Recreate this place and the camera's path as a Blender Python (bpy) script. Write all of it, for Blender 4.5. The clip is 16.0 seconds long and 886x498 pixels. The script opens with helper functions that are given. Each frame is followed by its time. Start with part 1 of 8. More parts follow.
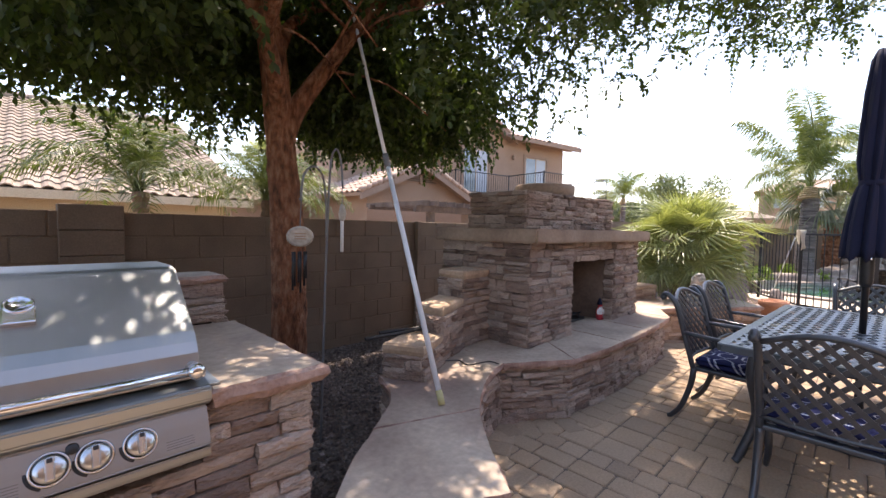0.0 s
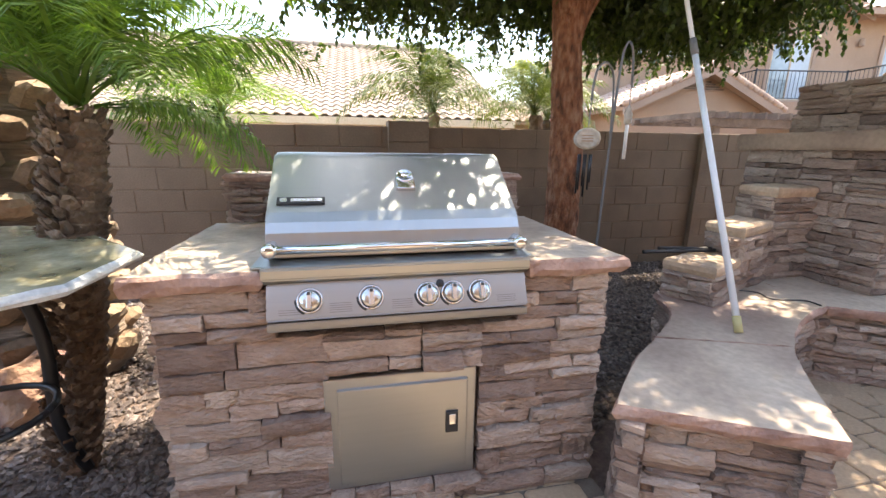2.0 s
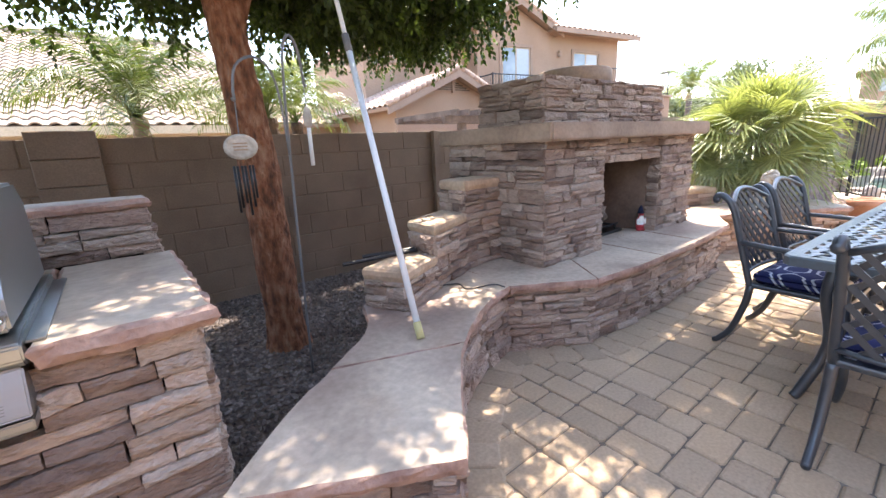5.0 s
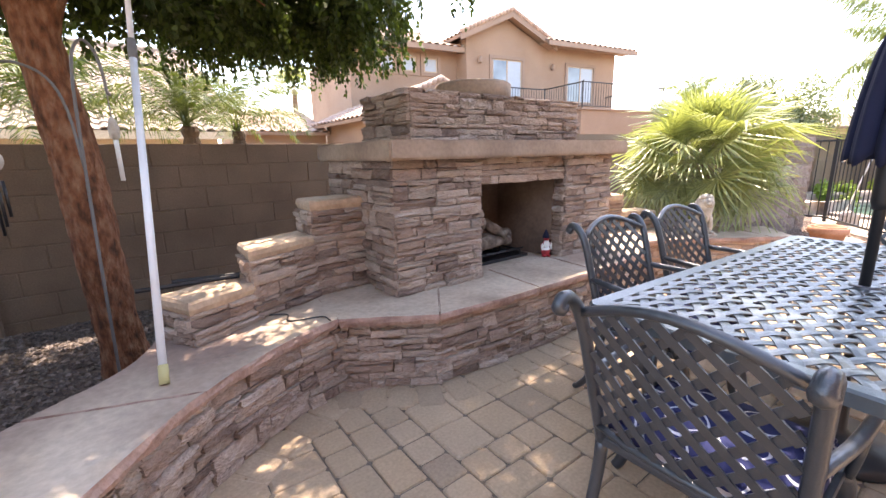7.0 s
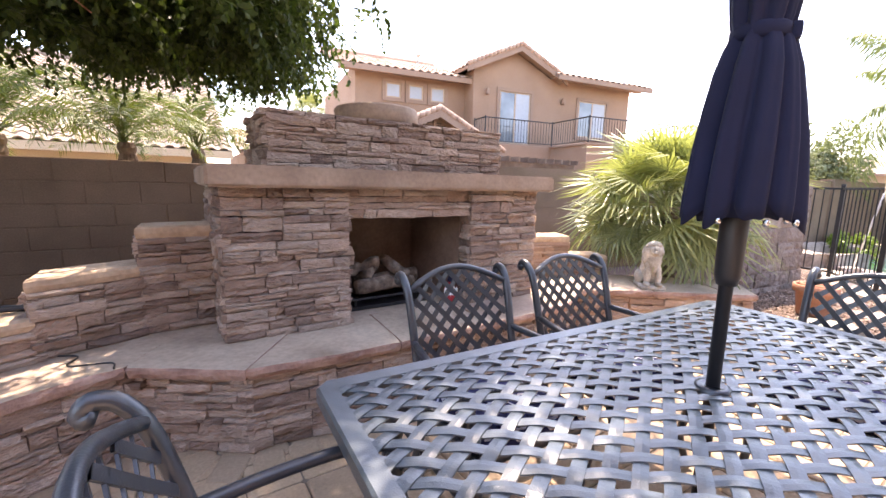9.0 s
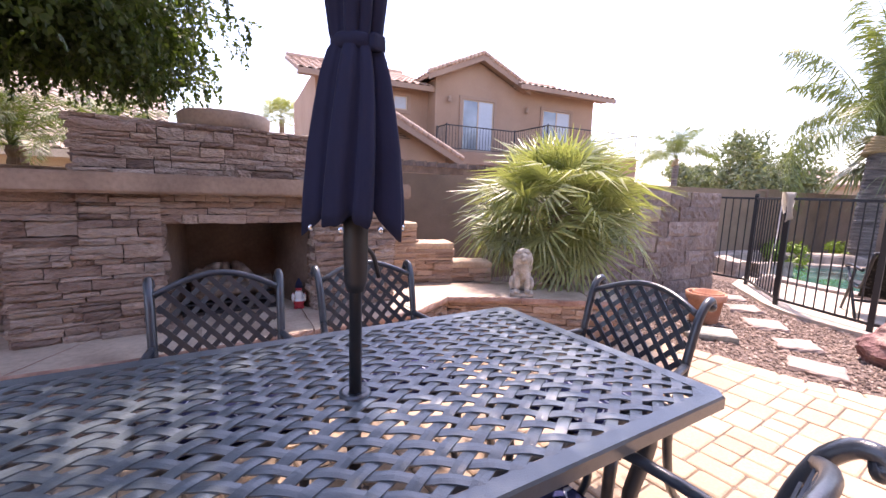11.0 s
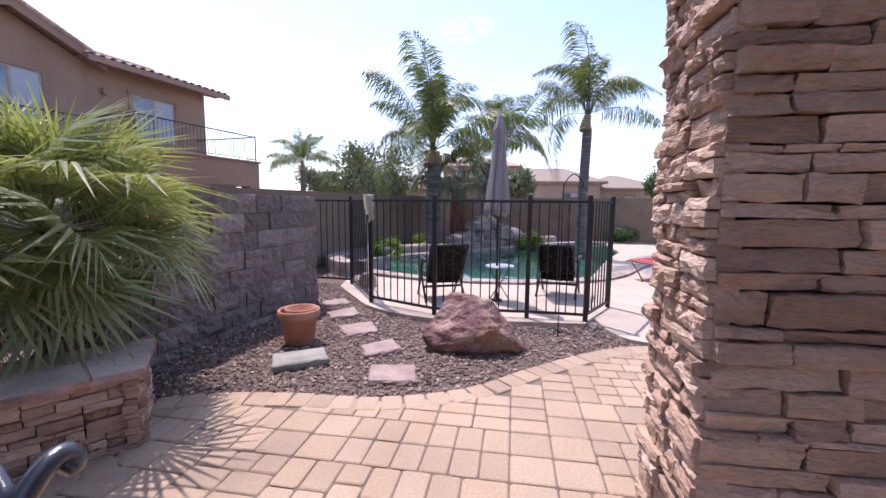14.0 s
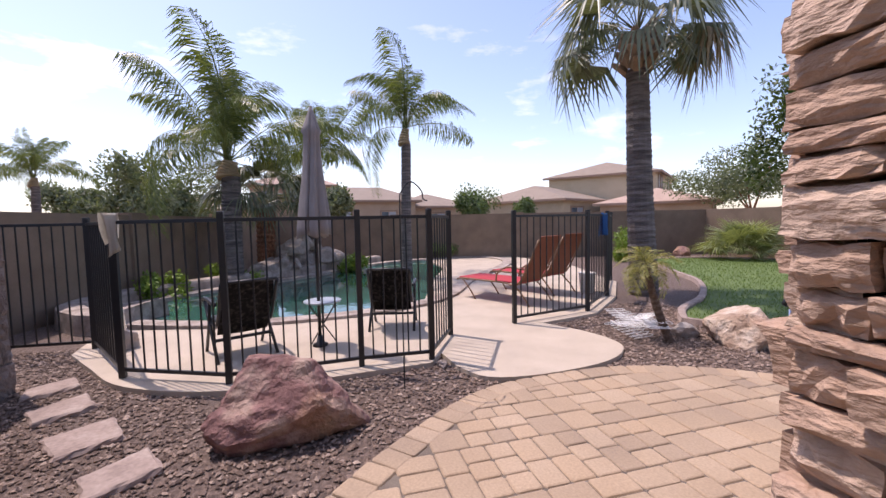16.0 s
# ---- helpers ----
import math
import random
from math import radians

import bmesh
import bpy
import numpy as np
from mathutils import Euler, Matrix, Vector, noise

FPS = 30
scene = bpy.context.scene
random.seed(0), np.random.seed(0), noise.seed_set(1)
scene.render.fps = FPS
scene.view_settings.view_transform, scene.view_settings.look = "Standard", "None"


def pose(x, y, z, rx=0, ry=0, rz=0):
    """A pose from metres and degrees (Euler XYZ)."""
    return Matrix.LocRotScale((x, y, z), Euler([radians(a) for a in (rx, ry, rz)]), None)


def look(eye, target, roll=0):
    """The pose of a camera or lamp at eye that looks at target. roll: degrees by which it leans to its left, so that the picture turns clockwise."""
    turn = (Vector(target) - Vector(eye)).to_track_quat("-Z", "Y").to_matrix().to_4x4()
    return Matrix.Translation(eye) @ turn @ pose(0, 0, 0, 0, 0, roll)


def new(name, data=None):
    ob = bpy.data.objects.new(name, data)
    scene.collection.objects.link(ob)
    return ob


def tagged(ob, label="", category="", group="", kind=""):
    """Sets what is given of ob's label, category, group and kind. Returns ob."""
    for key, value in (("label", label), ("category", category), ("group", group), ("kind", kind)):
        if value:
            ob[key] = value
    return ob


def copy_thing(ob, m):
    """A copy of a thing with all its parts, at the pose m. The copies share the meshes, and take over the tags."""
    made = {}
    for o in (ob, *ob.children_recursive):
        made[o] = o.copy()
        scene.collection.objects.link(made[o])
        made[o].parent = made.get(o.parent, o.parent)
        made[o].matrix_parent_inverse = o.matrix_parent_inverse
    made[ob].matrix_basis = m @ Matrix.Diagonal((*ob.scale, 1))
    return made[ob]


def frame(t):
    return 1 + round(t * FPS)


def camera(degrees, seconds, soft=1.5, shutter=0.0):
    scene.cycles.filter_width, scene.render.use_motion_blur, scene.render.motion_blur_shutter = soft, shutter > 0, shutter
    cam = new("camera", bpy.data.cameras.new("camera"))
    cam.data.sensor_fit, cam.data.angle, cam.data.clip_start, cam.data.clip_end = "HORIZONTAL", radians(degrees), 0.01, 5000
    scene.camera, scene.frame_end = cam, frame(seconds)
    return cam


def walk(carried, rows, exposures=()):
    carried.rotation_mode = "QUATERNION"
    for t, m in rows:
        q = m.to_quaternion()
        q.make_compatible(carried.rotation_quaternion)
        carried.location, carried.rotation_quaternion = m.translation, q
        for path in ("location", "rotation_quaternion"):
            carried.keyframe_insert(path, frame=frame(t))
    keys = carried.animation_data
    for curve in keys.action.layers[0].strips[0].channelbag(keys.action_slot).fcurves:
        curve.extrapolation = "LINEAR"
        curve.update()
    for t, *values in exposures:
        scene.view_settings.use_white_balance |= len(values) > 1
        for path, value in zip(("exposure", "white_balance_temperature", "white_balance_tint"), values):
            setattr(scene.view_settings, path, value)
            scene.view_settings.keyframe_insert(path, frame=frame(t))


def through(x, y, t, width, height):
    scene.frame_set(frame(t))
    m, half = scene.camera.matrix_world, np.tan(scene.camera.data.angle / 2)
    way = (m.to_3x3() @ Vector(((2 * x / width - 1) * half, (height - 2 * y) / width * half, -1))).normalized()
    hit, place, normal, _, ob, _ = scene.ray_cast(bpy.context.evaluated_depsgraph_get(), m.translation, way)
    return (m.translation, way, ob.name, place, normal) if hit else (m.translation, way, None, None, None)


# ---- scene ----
cam = camera(94.1, 16.0)
PATH = [
    (0, (-3.003, 1.696, 1.407), (-1.591, 3.108, 1.306), 1.1),
    (0.5, (-3.076, 1.727, 1.362), (-1.932, 3.356, 1.172), 1.9),
    (1, (-3.138, 1.75, 1.335), (-2.288, 3.537, 1.043), 2.1),
    (1.5, (-3.175, 1.761, 1.312), (-2.594, 3.634, 0.918), 1.6),
    (2, (-3.199, 1.763, 1.283), (-2.791, 3.663, 0.809), 0.7),
    (2.5, (-3.19, 1.767, 1.263), (-2.816, 3.66, 0.739), -0.3),
    (3, (-3.146, 1.766, 1.263), (-2.727, 3.642, 0.708), -1.2),
    (3.5, (-3.035, 1.75, 1.266), (-2.426, 3.575, 0.718), -2.7),
    (4, (-2.878, 1.765, 1.286), (-1.956, 3.468, 0.788), -3.3),
    (4.5, (-2.642, 1.833, 1.304), (-1.494, 3.4, 0.828), -3.0),
    (5, (-2.428, 1.786, 1.307), (-1.237, 3.317, 0.821), -2.8),
    (5.2, (-2.343, 1.731, 1.32), (-1.159, 3.268, 0.833), -2.8),
    (7.5, (-1.169, 1.31, 1.319), (-0.021, 2.896, 0.913), -0.6),
    (8, (-0.889, 1.27, 1.328), (0.242, 2.88, 0.968), 0.3),
    (10.3, (0.172, 0.69, 1.37), (1.224, 2.366, 1.077), 1.9),
    (10.5, (0.272, 0.613, 1.376), (1.335, 2.282, 1.086), 1.9),
    (11, (0.457, 0.508, 1.372), (1.582, 2.138, 1.094), 1.9),
    (11.5, (0.711, 0.521, 1.389), (1.966, 2.058, 1.134), 2.0),
    (12, (0.935, 0.526, 1.379), (2.376, 1.89, 1.127), 2.3),
    (12.5, (1.185, 0.457, 1.376), (2.826, 1.57, 1.116), 2.6),
    (13, (1.385, 0.387, 1.37), (3.194, 1.199, 1.104), 2.1),
    (13.5, (1.594, 0.44, 1.384), (3.503, 0.984, 1.135), 1.3),
    (14, (1.828, 0.491, 1.392), (3.788, 0.823, 1.171), 0.5),
    (14.5, (2.155, 0.507, 1.393), (4.139, 0.66, 1.199), -0.4),
    (15, (2.418, 0.563, 1.383), (4.41, 0.533, 1.213), -0.7),
    (15.5, (2.669, 0.598, 1.362), (4.648, 0.341, 1.217), -0.8),
    (16, (2.916, 0.529, 1.366), (4.843, 0.012, 1.234), -1.2),
]
EXPOSURES = [(0, 1.98, 7500, 20), (1, 2.3, 7650, 19), (2.5, 2.95, 7800, 10), (3.5, 2.97, 7350, 10), (5.2, 2.96, 7200, 15), (8, 2.9, 8200, 21), (10.5, 2.45, 7200, 31), (11.3, 2.04, 7050, 34), (12.5, 1.22, 5950, 25), (14.5, 1.1, 6450, 30), (16, 0.8, 6800, 28)]
walk(cam, [(t, look(eye, target, roll)) for t, eye, target, roll in PATH], EXPOSURES)

# ---- world, sun, exposure ----
world = bpy.data.worlds.new("sky")
scene.world = world
world.use_nodes = True
wn = world.node_tree.nodes
sky = wn.new("ShaderNodeTexSky")
sky.sky_type, sky.sun_disc = "NISHITA", False
SUN_EL, SUN_AZ = radians(66), radians(45)   # the sun stands above +x +y
sky.sun_elevation, sky.sun_rotation = SUN_EL, SUN_AZ
sky.altitude, sky.air_density, sky.dust_density, sky.ozone_density = 350, 1.0, 1.3, 1.2
wn["Background"].inputs["Strength"].default_value = 0.15
wl = world.node_tree.links
sky_at, sky_map, cloud, cloud_ramp, pale, cloudy = (wn.new("ShaderNode" + k) for k in ("TexCoord", "Mapping", "TexNoise", "ValToRGB", "HueSaturation", "Mix"))
sky_map.inputs["Scale"].default_value = (1.0, 1.0, 3.2)
cloud.inputs["Scale"].default_value, cloud.inputs["Detail"].default_value, cloud.inputs["Roughness"].default_value = 4.2, 7.0, 0.6
cloud_ramp.color_ramp.elements[0].position, cloud_ramp.color_ramp.elements[1].position = 0.58, 0.76
cloud_ramp.color_ramp.elements[1].color = (0.75, 0.75, 0.75, 1)
pale.inputs["Saturation"].default_value, pale.inputs["Value"].default_value = 0.25, 1.2
cloudy.data_type = "RGBA"
wl.new(sky_at.outputs["Generated"], sky_map.inputs[0])
wl.new(sky_map.outputs[0], cloud.inputs["Vector"])
wl.new(cloud.outputs["Fac"], cloud_ramp.inputs[0])
wl.new(sky.outputs["Color"], pale.inputs["Color"])
wl.new(cloud_ramp.outputs[0], cloudy.inputs[0])
wl.new(sky.outputs["Color"], cloudy.inputs[6])
wl.new(pale.outputs[0], cloudy.inputs[7])
wl.new(cloudy.outputs[2], wn["Background"].inputs["Color"])
sun = new("sun", bpy.data.lights.new("sun", "SUN"))
sun.data.energy, sun.data.angle, sun.data.color = 2.4, radians(0.53), (1.0, 0.95, 0.87)
SUN_DIR = Vector((math.cos(SUN_EL) * math.sin(SUN_AZ), math.cos(SUN_EL) * math.cos(SUN_AZ), math.sin(SUN_EL)))
sun.matrix_world = look(SUN_DIR * 30, (0, 0, 0))


# ---- materials ----
def material(name, rough=0.8, metal=0.0):
    m = bpy.data.materials.new(name)
    m.use_nodes = True
    b = m.node_tree.nodes["Principled BSDF"]
    b.inputs["Roughness"].default_value, b.inputs["Metallic"].default_value = rough, metal
    return m, m.node_tree, b


def ramp(nt, source, stops):
    r = nt.nodes.new("ShaderNodeValToRGB")
    el = r.color_ramp.elements
    while len(el) < len(stops):
        el.new(0.5)
    for e, (p, c) in zip(el, stops):
        e.position, e.color = p, (*c, 1)
    nt.links.new(source, r.inputs[0])
    return r.outputs[0]


def mixed(nt, a, b, fac, mode="MIX"):
    m = nt.nodes.new("ShaderNodeMix")
    m.data_type, m.blend_type = "RGBA", mode
    for s, v in ((m.inputs[0], fac), (m.inputs[6], a), (m.inputs[7], b)):
        if isinstance(v, bpy.types.NodeSocket):
            nt.links.new(v, s)
        else:
            s.default_value = v if isinstance(v, (int, float)) else (*v, 1)
    return m.outputs[2]


def noise_tex(nt, scale, detail=4.0, stretch=(1, 1, 1), space="Object", rough=0.55):
    co, mp, n = (nt.nodes.new("ShaderNode" + k) for k in ("TexCoord", "Mapping", "TexNoise"))
    mp.inputs["Scale"].default_value = stretch
    n.inputs["Scale"].default_value, n.inputs["Detail"].default_value, n.inputs["Roughness"].default_value = scale, detail, rough
    nt.links.new(co.outputs[space], mp.inputs[0])
    nt.links.new(mp.outputs[0], n.inputs["Vector"])
    return n.outputs["Fac"]


def world_noise(nt, scale, detail=4.0, stretch=(1, 1, 1)):
    ge, mp, n = (nt.nodes.new("ShaderNode" + k) for k in ("NewGeometry", "Mapping", "TexNoise"))
    mp.inputs["Scale"].default_value = stretch
    n.inputs["Scale"].default_value, n.inputs["Detail"].default_value = scale, detail
    nt.links.new(ge.outputs["Position"], mp.inputs[0])
    nt.links.new(mp.outputs[0], n.inputs["Vector"])
    return n.outputs["Fac"]


def relief(nt, b, height, strength=0.4, distance=0.01):
    bump = nt.nodes.new("ShaderNodeBump")
    bump.inputs["Strength"].default_value, bump.inputs["Distance"].default_value = strength, distance
    nt.links.new(height, bump.inputs["Height"])
    nt.links.new(bump.outputs[0], b.inputs["Normal"])


def earthy(name, dark, mid, light, scale=6.0, fine=60.0, rough=0.85, bump=0.35, dist=0.008, by="", stain=None, stretch=(1, 1, 1), odd=None, vary=0.72):
    """A mineral or painted surface: blotches, fine grain and relief; by: vary piece by piece."""
    m, nt, b = material(name, rough)
    big, small = world_noise(nt, scale, 4, stretch), world_noise(nt, fine, 6, stretch)
    c = ramp(nt, big, [(0.3, dark), (0.5, mid), (0.72, light)])
    if by:
        if by == "object":
            src = nt.nodes.new("ShaderNodeObjectInfo").outputs["Random"]
        else:
            src = nt.nodes.new("ShaderNodeNewGeometry").outputs["Random Per Island"]
        c = mixed(nt, c, ramp(nt, src, [(0.0, dark), (0.3, mid), (0.55, light), (0.72, odd or mid), (0.86, mid), (1.0, [0.5 * (p + q) for p, q in zip(dark, mid)])]), vary)
    if stain:
        s = ramp(nt, world_noise(nt, scale * 0.27, 5), [(0.5, (0, 0, 0)), (0.68, (1, 1, 1))])
        c = mixed(nt, c, stain, s)
    g = ramp(nt, small, [(0.25, (0.72, 0.72, 0.72)), (0.7, (1.12, 1.12, 1.12))])
    c = mixed(nt, c, g, 0.7, "MULTIPLY")
    nt.links.new(c, b.inputs["Base Color"])
    relief(nt, b, small, bump, dist)
    return m


def plain(name, color, rough=0.5, metal=0.0, vary=0.12, scale=12.0, bump=0.0):
    m, nt, b = material(name, rough, metal)
    n = world_noise(nt, scale, 5)
    c = mixed(nt, [v * (1 - vary) for v in color], [min(1, v * (1 + vary)) for v in color], n)
    nt.links.new(c, b.inputs["Base Color"])
    if bump:
        relief(nt, b, world_noise(nt, scale * 8, 4), bump, 0.004)
    return m


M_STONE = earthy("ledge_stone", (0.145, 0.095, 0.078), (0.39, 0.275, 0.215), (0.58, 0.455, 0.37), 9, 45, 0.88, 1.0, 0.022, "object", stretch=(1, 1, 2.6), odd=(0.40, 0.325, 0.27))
# ledge stone again, sunlight put into its colour for the column and planter
M_STONE_LIT = earthy("sunlit_ledge_stone", (0.25, 0.155, 0.110), (0.47, 0.315, 0.225), (0.63, 0.475, 0.365), 7, 45, 0.88, 0.9, 0.016, "object", stretch=(1, 1, 2.6))
M_MORTAR = earthy("dark_mortar", (0.022, 0.017, 0.014), (0.036, 0.028, 0.023), (0.055, 0.043, 0.036), 14, 80, 0.95)
M_FLAG = earthy("flagstone", (0.34, 0.26, 0.195), (0.49, 0.39, 0.30), (0.59, 0.49, 0.385), 2.6, 34, 0.7, 0.35, 0.006, "", (0.30, 0.21, 0.17))
M_FLAG_EDGE = earthy("chiselled_flagstone", (0.24, 0.14, 0.11), (0.38, 0.24, 0.19), (0.48, 0.33, 0.27), 8, 50, 0.85, 0.7, 0.014)
M_CAPSTONE = earthy("buff_cap_stone", (0.43, 0.30, 0.205), (0.51, 0.37, 0.255), (0.58, 0.44, 0.315), 5, 40, 0.85, 0.3, 0.004)
M_MANTEL = earthy("mantel_concrete", (0.24, 0.165, 0.12), (0.33, 0.235, 0.17), (0.42, 0.31, 0.23), 3, 40, 0.8, 0.3, 0.005)
M_BLOCK = earthy("painted_block", (0.19, 0.134, 0.093), (0.228, 0.163, 0.114), (0.265, 0.19, 0.135), 2.2, 90, 0.9, 0.35, 0.004)
M_SPLIT = earthy("split_face_block", (0.145, 0.115, 0.099), (0.245, 0.196, 0.170), (0.36, 0.30, 0.262), 5, 28, 0.92, 1.0, 0.03, "object")
M_PAVER = earthy("concrete_paver", (0.275, 0.205, 0.148), (0.395, 0.287, 0.19), (0.47, 0.355, 0.25), 1.2, 70, 0.86, 0.4, 0.004, "object", odd=(0.43, 0.30, 0.19), vary=0.5)
M_PAVER_REST = earthy("concrete_paver_rest", (0.275, 0.205, 0.148), (0.395, 0.287, 0.19), (0.47, 0.355, 0.25), 1.2, 70, 0.86, 0.4, 0.004, "island", odd=(0.43, 0.30, 0.19), vary=0.5)
M_SAND = earthy("joint_sand", (0.10, 0.080, 0.062), (0.15, 0.12, 0.095), (0.20, 0.165, 0.13), 6, 120, 0.95)
M_GRAVEL = earthy("gravel_bed", (0.085, 0.060, 0.048), (0.15, 0.105, 0.084), (0.25, 0.185, 0.15), 30, 150, 0.92, 0.8, 0.02)
M_GRAVEL_ROCK = earthy("gravel_rock", (0.06, 0.040, 0.032), (0.21, 0.145, 0.112), (0.52, 0.40, 0.32), 20, 120, 0.9, 0.3, 0.004, "island")
M_DARK_ROCK = earthy("dark_gravel_rock", (0.045, 0.036, 0.032), (0.13, 0.102, 0.090), (0.30, 0.245, 0.22), 20, 120, 0.9, 0.3, 0.004, "island")
M_DECK = earthy("cool_deck", (0.43, 0.355, 0.28), (0.49, 0.41, 0.32), (0.54, 0.455, 0.36), 2, 150, 0.9, 0.3, 0.003)
M_DESERT = earthy("desert_ground", (0.22, 0.16, 0.115), (0.30, 0.22, 0.16), (0.36, 0.27, 0.20), 0.3, 8, 0.95)
M_STUCCO = earthy("tan_stucco", (0.33, 0.215, 0.14), (0.37, 0.245, 0.165), (0.41, 0.275, 0.19), 0.8, 60, 0.92, 0.4, 0.01)
M_STUCCO_B = earthy("brown_stucco", (0.285, 0.185, 0.125), (0.32, 0.212, 0.146), (0.35, 0.235, 0.163), 0.8, 60, 0.92, 0.4, 0.01)
M_STUCCO_C = earthy("cream_stucco", (0.46, 0.37, 0.25), (0.50, 0.41, 0.285), (0.54, 0.45, 0.32), 0.8, 60, 0.92, 0.4, 0.01)
M_TILE = earthy("clay_roof_tile", (0.31, 0.20, 0.15), (0.42, 0.295, 0.225), (0.52, 0.39, 0.31), 1.5, 20, 0.85, 0.3, 0.01, "island")
M_TILE_P = earthy("pale_roof_tile", (0.21, 0.158, 0.118), (0.27, 0.21, 0.16), (0.335, 0.268, 0.21), 1.5, 20, 0.85, 0.3, 0.01, "island")
M_BARK = earthy("reddish_bark", (0.10, 0.042, 0.022), (0.29, 0.115, 0.056), (0.42, 0.23, 0.14), 24, 55, 0.95, 1.0, 0.05, "", None, (1, 1, 0.42))
M_PALM_BARK = earthy("palm_bark", (0.12, 0.085, 0.06), (0.22, 0.165, 0.12), (0.33, 0.26, 0.20), 5, 40, 0.95, 0.8, 0.02, "", None, (0.4, 0.4, 3))
M_PALM_GREY = earthy("grey_palm_bark", (0.07, 0.060, 0.056), (0.145, 0.126, 0.117), (0.25, 0.22, 0.205), 6, 40, 0.95, 0.9, 0.02, "", None, (0.4, 0.4, 3))
M_IRON = plain("black_iron", (0.012, 0.012, 0.014), 0.42, 0.0, 0.3, 20)
M_CAST = plain("charcoal_cast_aluminium", (0.030, 0.037, 0.047), 0.30, 0.0, 0.35, 30, 0.2)
M_CAST.node_tree.nodes["Principled BSDF"].inputs["Specular IOR Level"].default_value = 0.85
# rim and slats get a paler grey-blue than the cast legs and chairs
M_TABLE = plain("table_enamel", (0.070, 0.090, 0.102), 0.28, 0.0, 0.25, 30, 0.2)
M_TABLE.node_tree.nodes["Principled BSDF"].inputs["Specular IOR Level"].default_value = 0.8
M_TERRA = earthy("terracotta", (0.38, 0.17, 0.10), (0.46, 0.215, 0.13), (0.54, 0.28, 0.18), 6, 60, 0.8, 0.2, 0.003)


# ---- building helpers ----
def part(name, bm, mat, parent=None, label="", smooth=False):
    me = bpy.data.meshes.new(name)
    if smooth:
        for f in bm.faces:
            f.smooth = True
    bm.to_mesh(me)
    bm.free()
    for m in mat if isinstance(mat, (list, tuple)) else [mat]:
        me.materials.append(m)
    ob = new(name, me)
    ob.parent = parent
    return tagged(ob, label)


def empty(name, label="", category="", group="", kind="", m=None):
    ob = new(name)
    ob.empty_display_size = 0.1
    if m is not None:
        ob.matrix_basis = m
    return tagged(ob, label, category, group, kind)


def mesh_part(name, verts, faces, mat, parent=None, label="", smooth=False):
    me = bpy.data.meshes.new(name)
    me.from_pydata([tuple(v) for v in verts], [], faces)
    me.materials.append(mat)
    if smooth:
        me.polygons.foreach_set("use_smooth", [True] * len(me.polygons))
    me.update()
    ob = new(name, me)
    ob.parent = parent
    return tagged(ob, label)


def box(bm, x0, x1, y0, y1, z0, z1, m=None):
    vs = [Vector((x, y, z)) for z in (z0, z1) for y in (y0, y1) for x in (x0, x1)]
    if m is not None:
        vs = [m @ v for v in vs]
    v = [bm.verts.new(p) for p in vs]
    for q in ((0, 2, 3, 1), (4, 5, 7, 6), (0, 1, 5, 4), (2, 6, 7, 3), (0, 4, 6, 2), (1, 3, 7, 5)):
        bm.faces.new([v[i] for i in q])
    return v


def boxes(*dims, bevel=0.0, m=None, seg=2):
    bm = bmesh.new()
    for d in dims:
        box(bm, *d, m=m)
    if bevel:
        bmesh.ops.bevel(bm, geom=bm.edges[:], offset=bevel, segments=seg, affect="EDGES", profile=0.6)
    return bm


def prism(poly, z0, z1, bevel=0.0, bm=None):
    """An upright prism over a polygon given counter-clockwise."""
    bm = bm or bmesh.new()
    lo, hi = [bm.verts.new((x, y, z0)) for x, y in poly], [bm.verts.new((x, y, z1)) for x, y in poly]
    bm.faces.new(hi)
    bm.faces.new(lo[::-1])
    n = len(poly)
    for i in range(n):
        bm.faces.new((lo[i], lo[(i + 1) % n], hi[(i + 1) % n], hi[i]))
    if bevel:
        bmesh.ops.bevel(bm, geom=[e for e in bm.edges], offset=bevel, segments=2, affect="EDGES")
    return bm


def tube(bm, pts, radii, sides=8, cap=True):
    """A round bar along points."""
    pts = [Vector(p) for p in pts]
    if not isinstance(radii, (list, tuple)):
        radii = [radii] * len(pts)
    rings, side = [], None
    for i, p in enumerate(pts):
        d = (pts[min(i + 1, len(pts) - 1)] - pts[max(i - 1, 0)]).normalized()
        if side is None:
            side = d.cross((0, 0, 1)) if abs(d.z) < 0.95 else d.cross((1, 0, 0))
        side = (side - d * side.dot(d)).normalized()
        up = d.cross(side)
        rings.append([bm.verts.new(p + radii[i] * (side * math.cos(a) + up * math.sin(a))) for a in [2 * math.pi * k / sides for k in range(sides)]])
    for a, b in zip(rings, rings[1:]):
        for k in range(sides):
            bm.faces.new((a[k], a[(k + 1) % sides], b[(k + 1) % sides], b[k]))
    if cap:
        bm.faces.new(rings[0][::-1])
        bm.faces.new(rings[-1])
    return bm


def bars(*paths, sides=8):
    bm = bmesh.new()
    for pts, r in paths:
        tube(bm, pts, r, sides)
    return bm


def lathe(profile, sides=24, bm=None, m=None):
    """A turned body from (radius, z) pairs."""
    bm = bm or bmesh.new()
    m = m or Matrix()
    rings = [[bm.verts.new(m @ Vector((r * math.cos(a), r * math.sin(a), z))) for a in [2 * math.pi * k / sides for k in range(sides)]] for r, z in profile]
    for a, b in zip(rings, rings[1:]):
        for k in range(sides):
            bm.faces.new((a[k], a[(k + 1) % sides], b[(k + 1) % sides], b[k]))
    bm.faces.new(rings[0][::-1])
    bm.faces.new(rings[-1])
    return bm


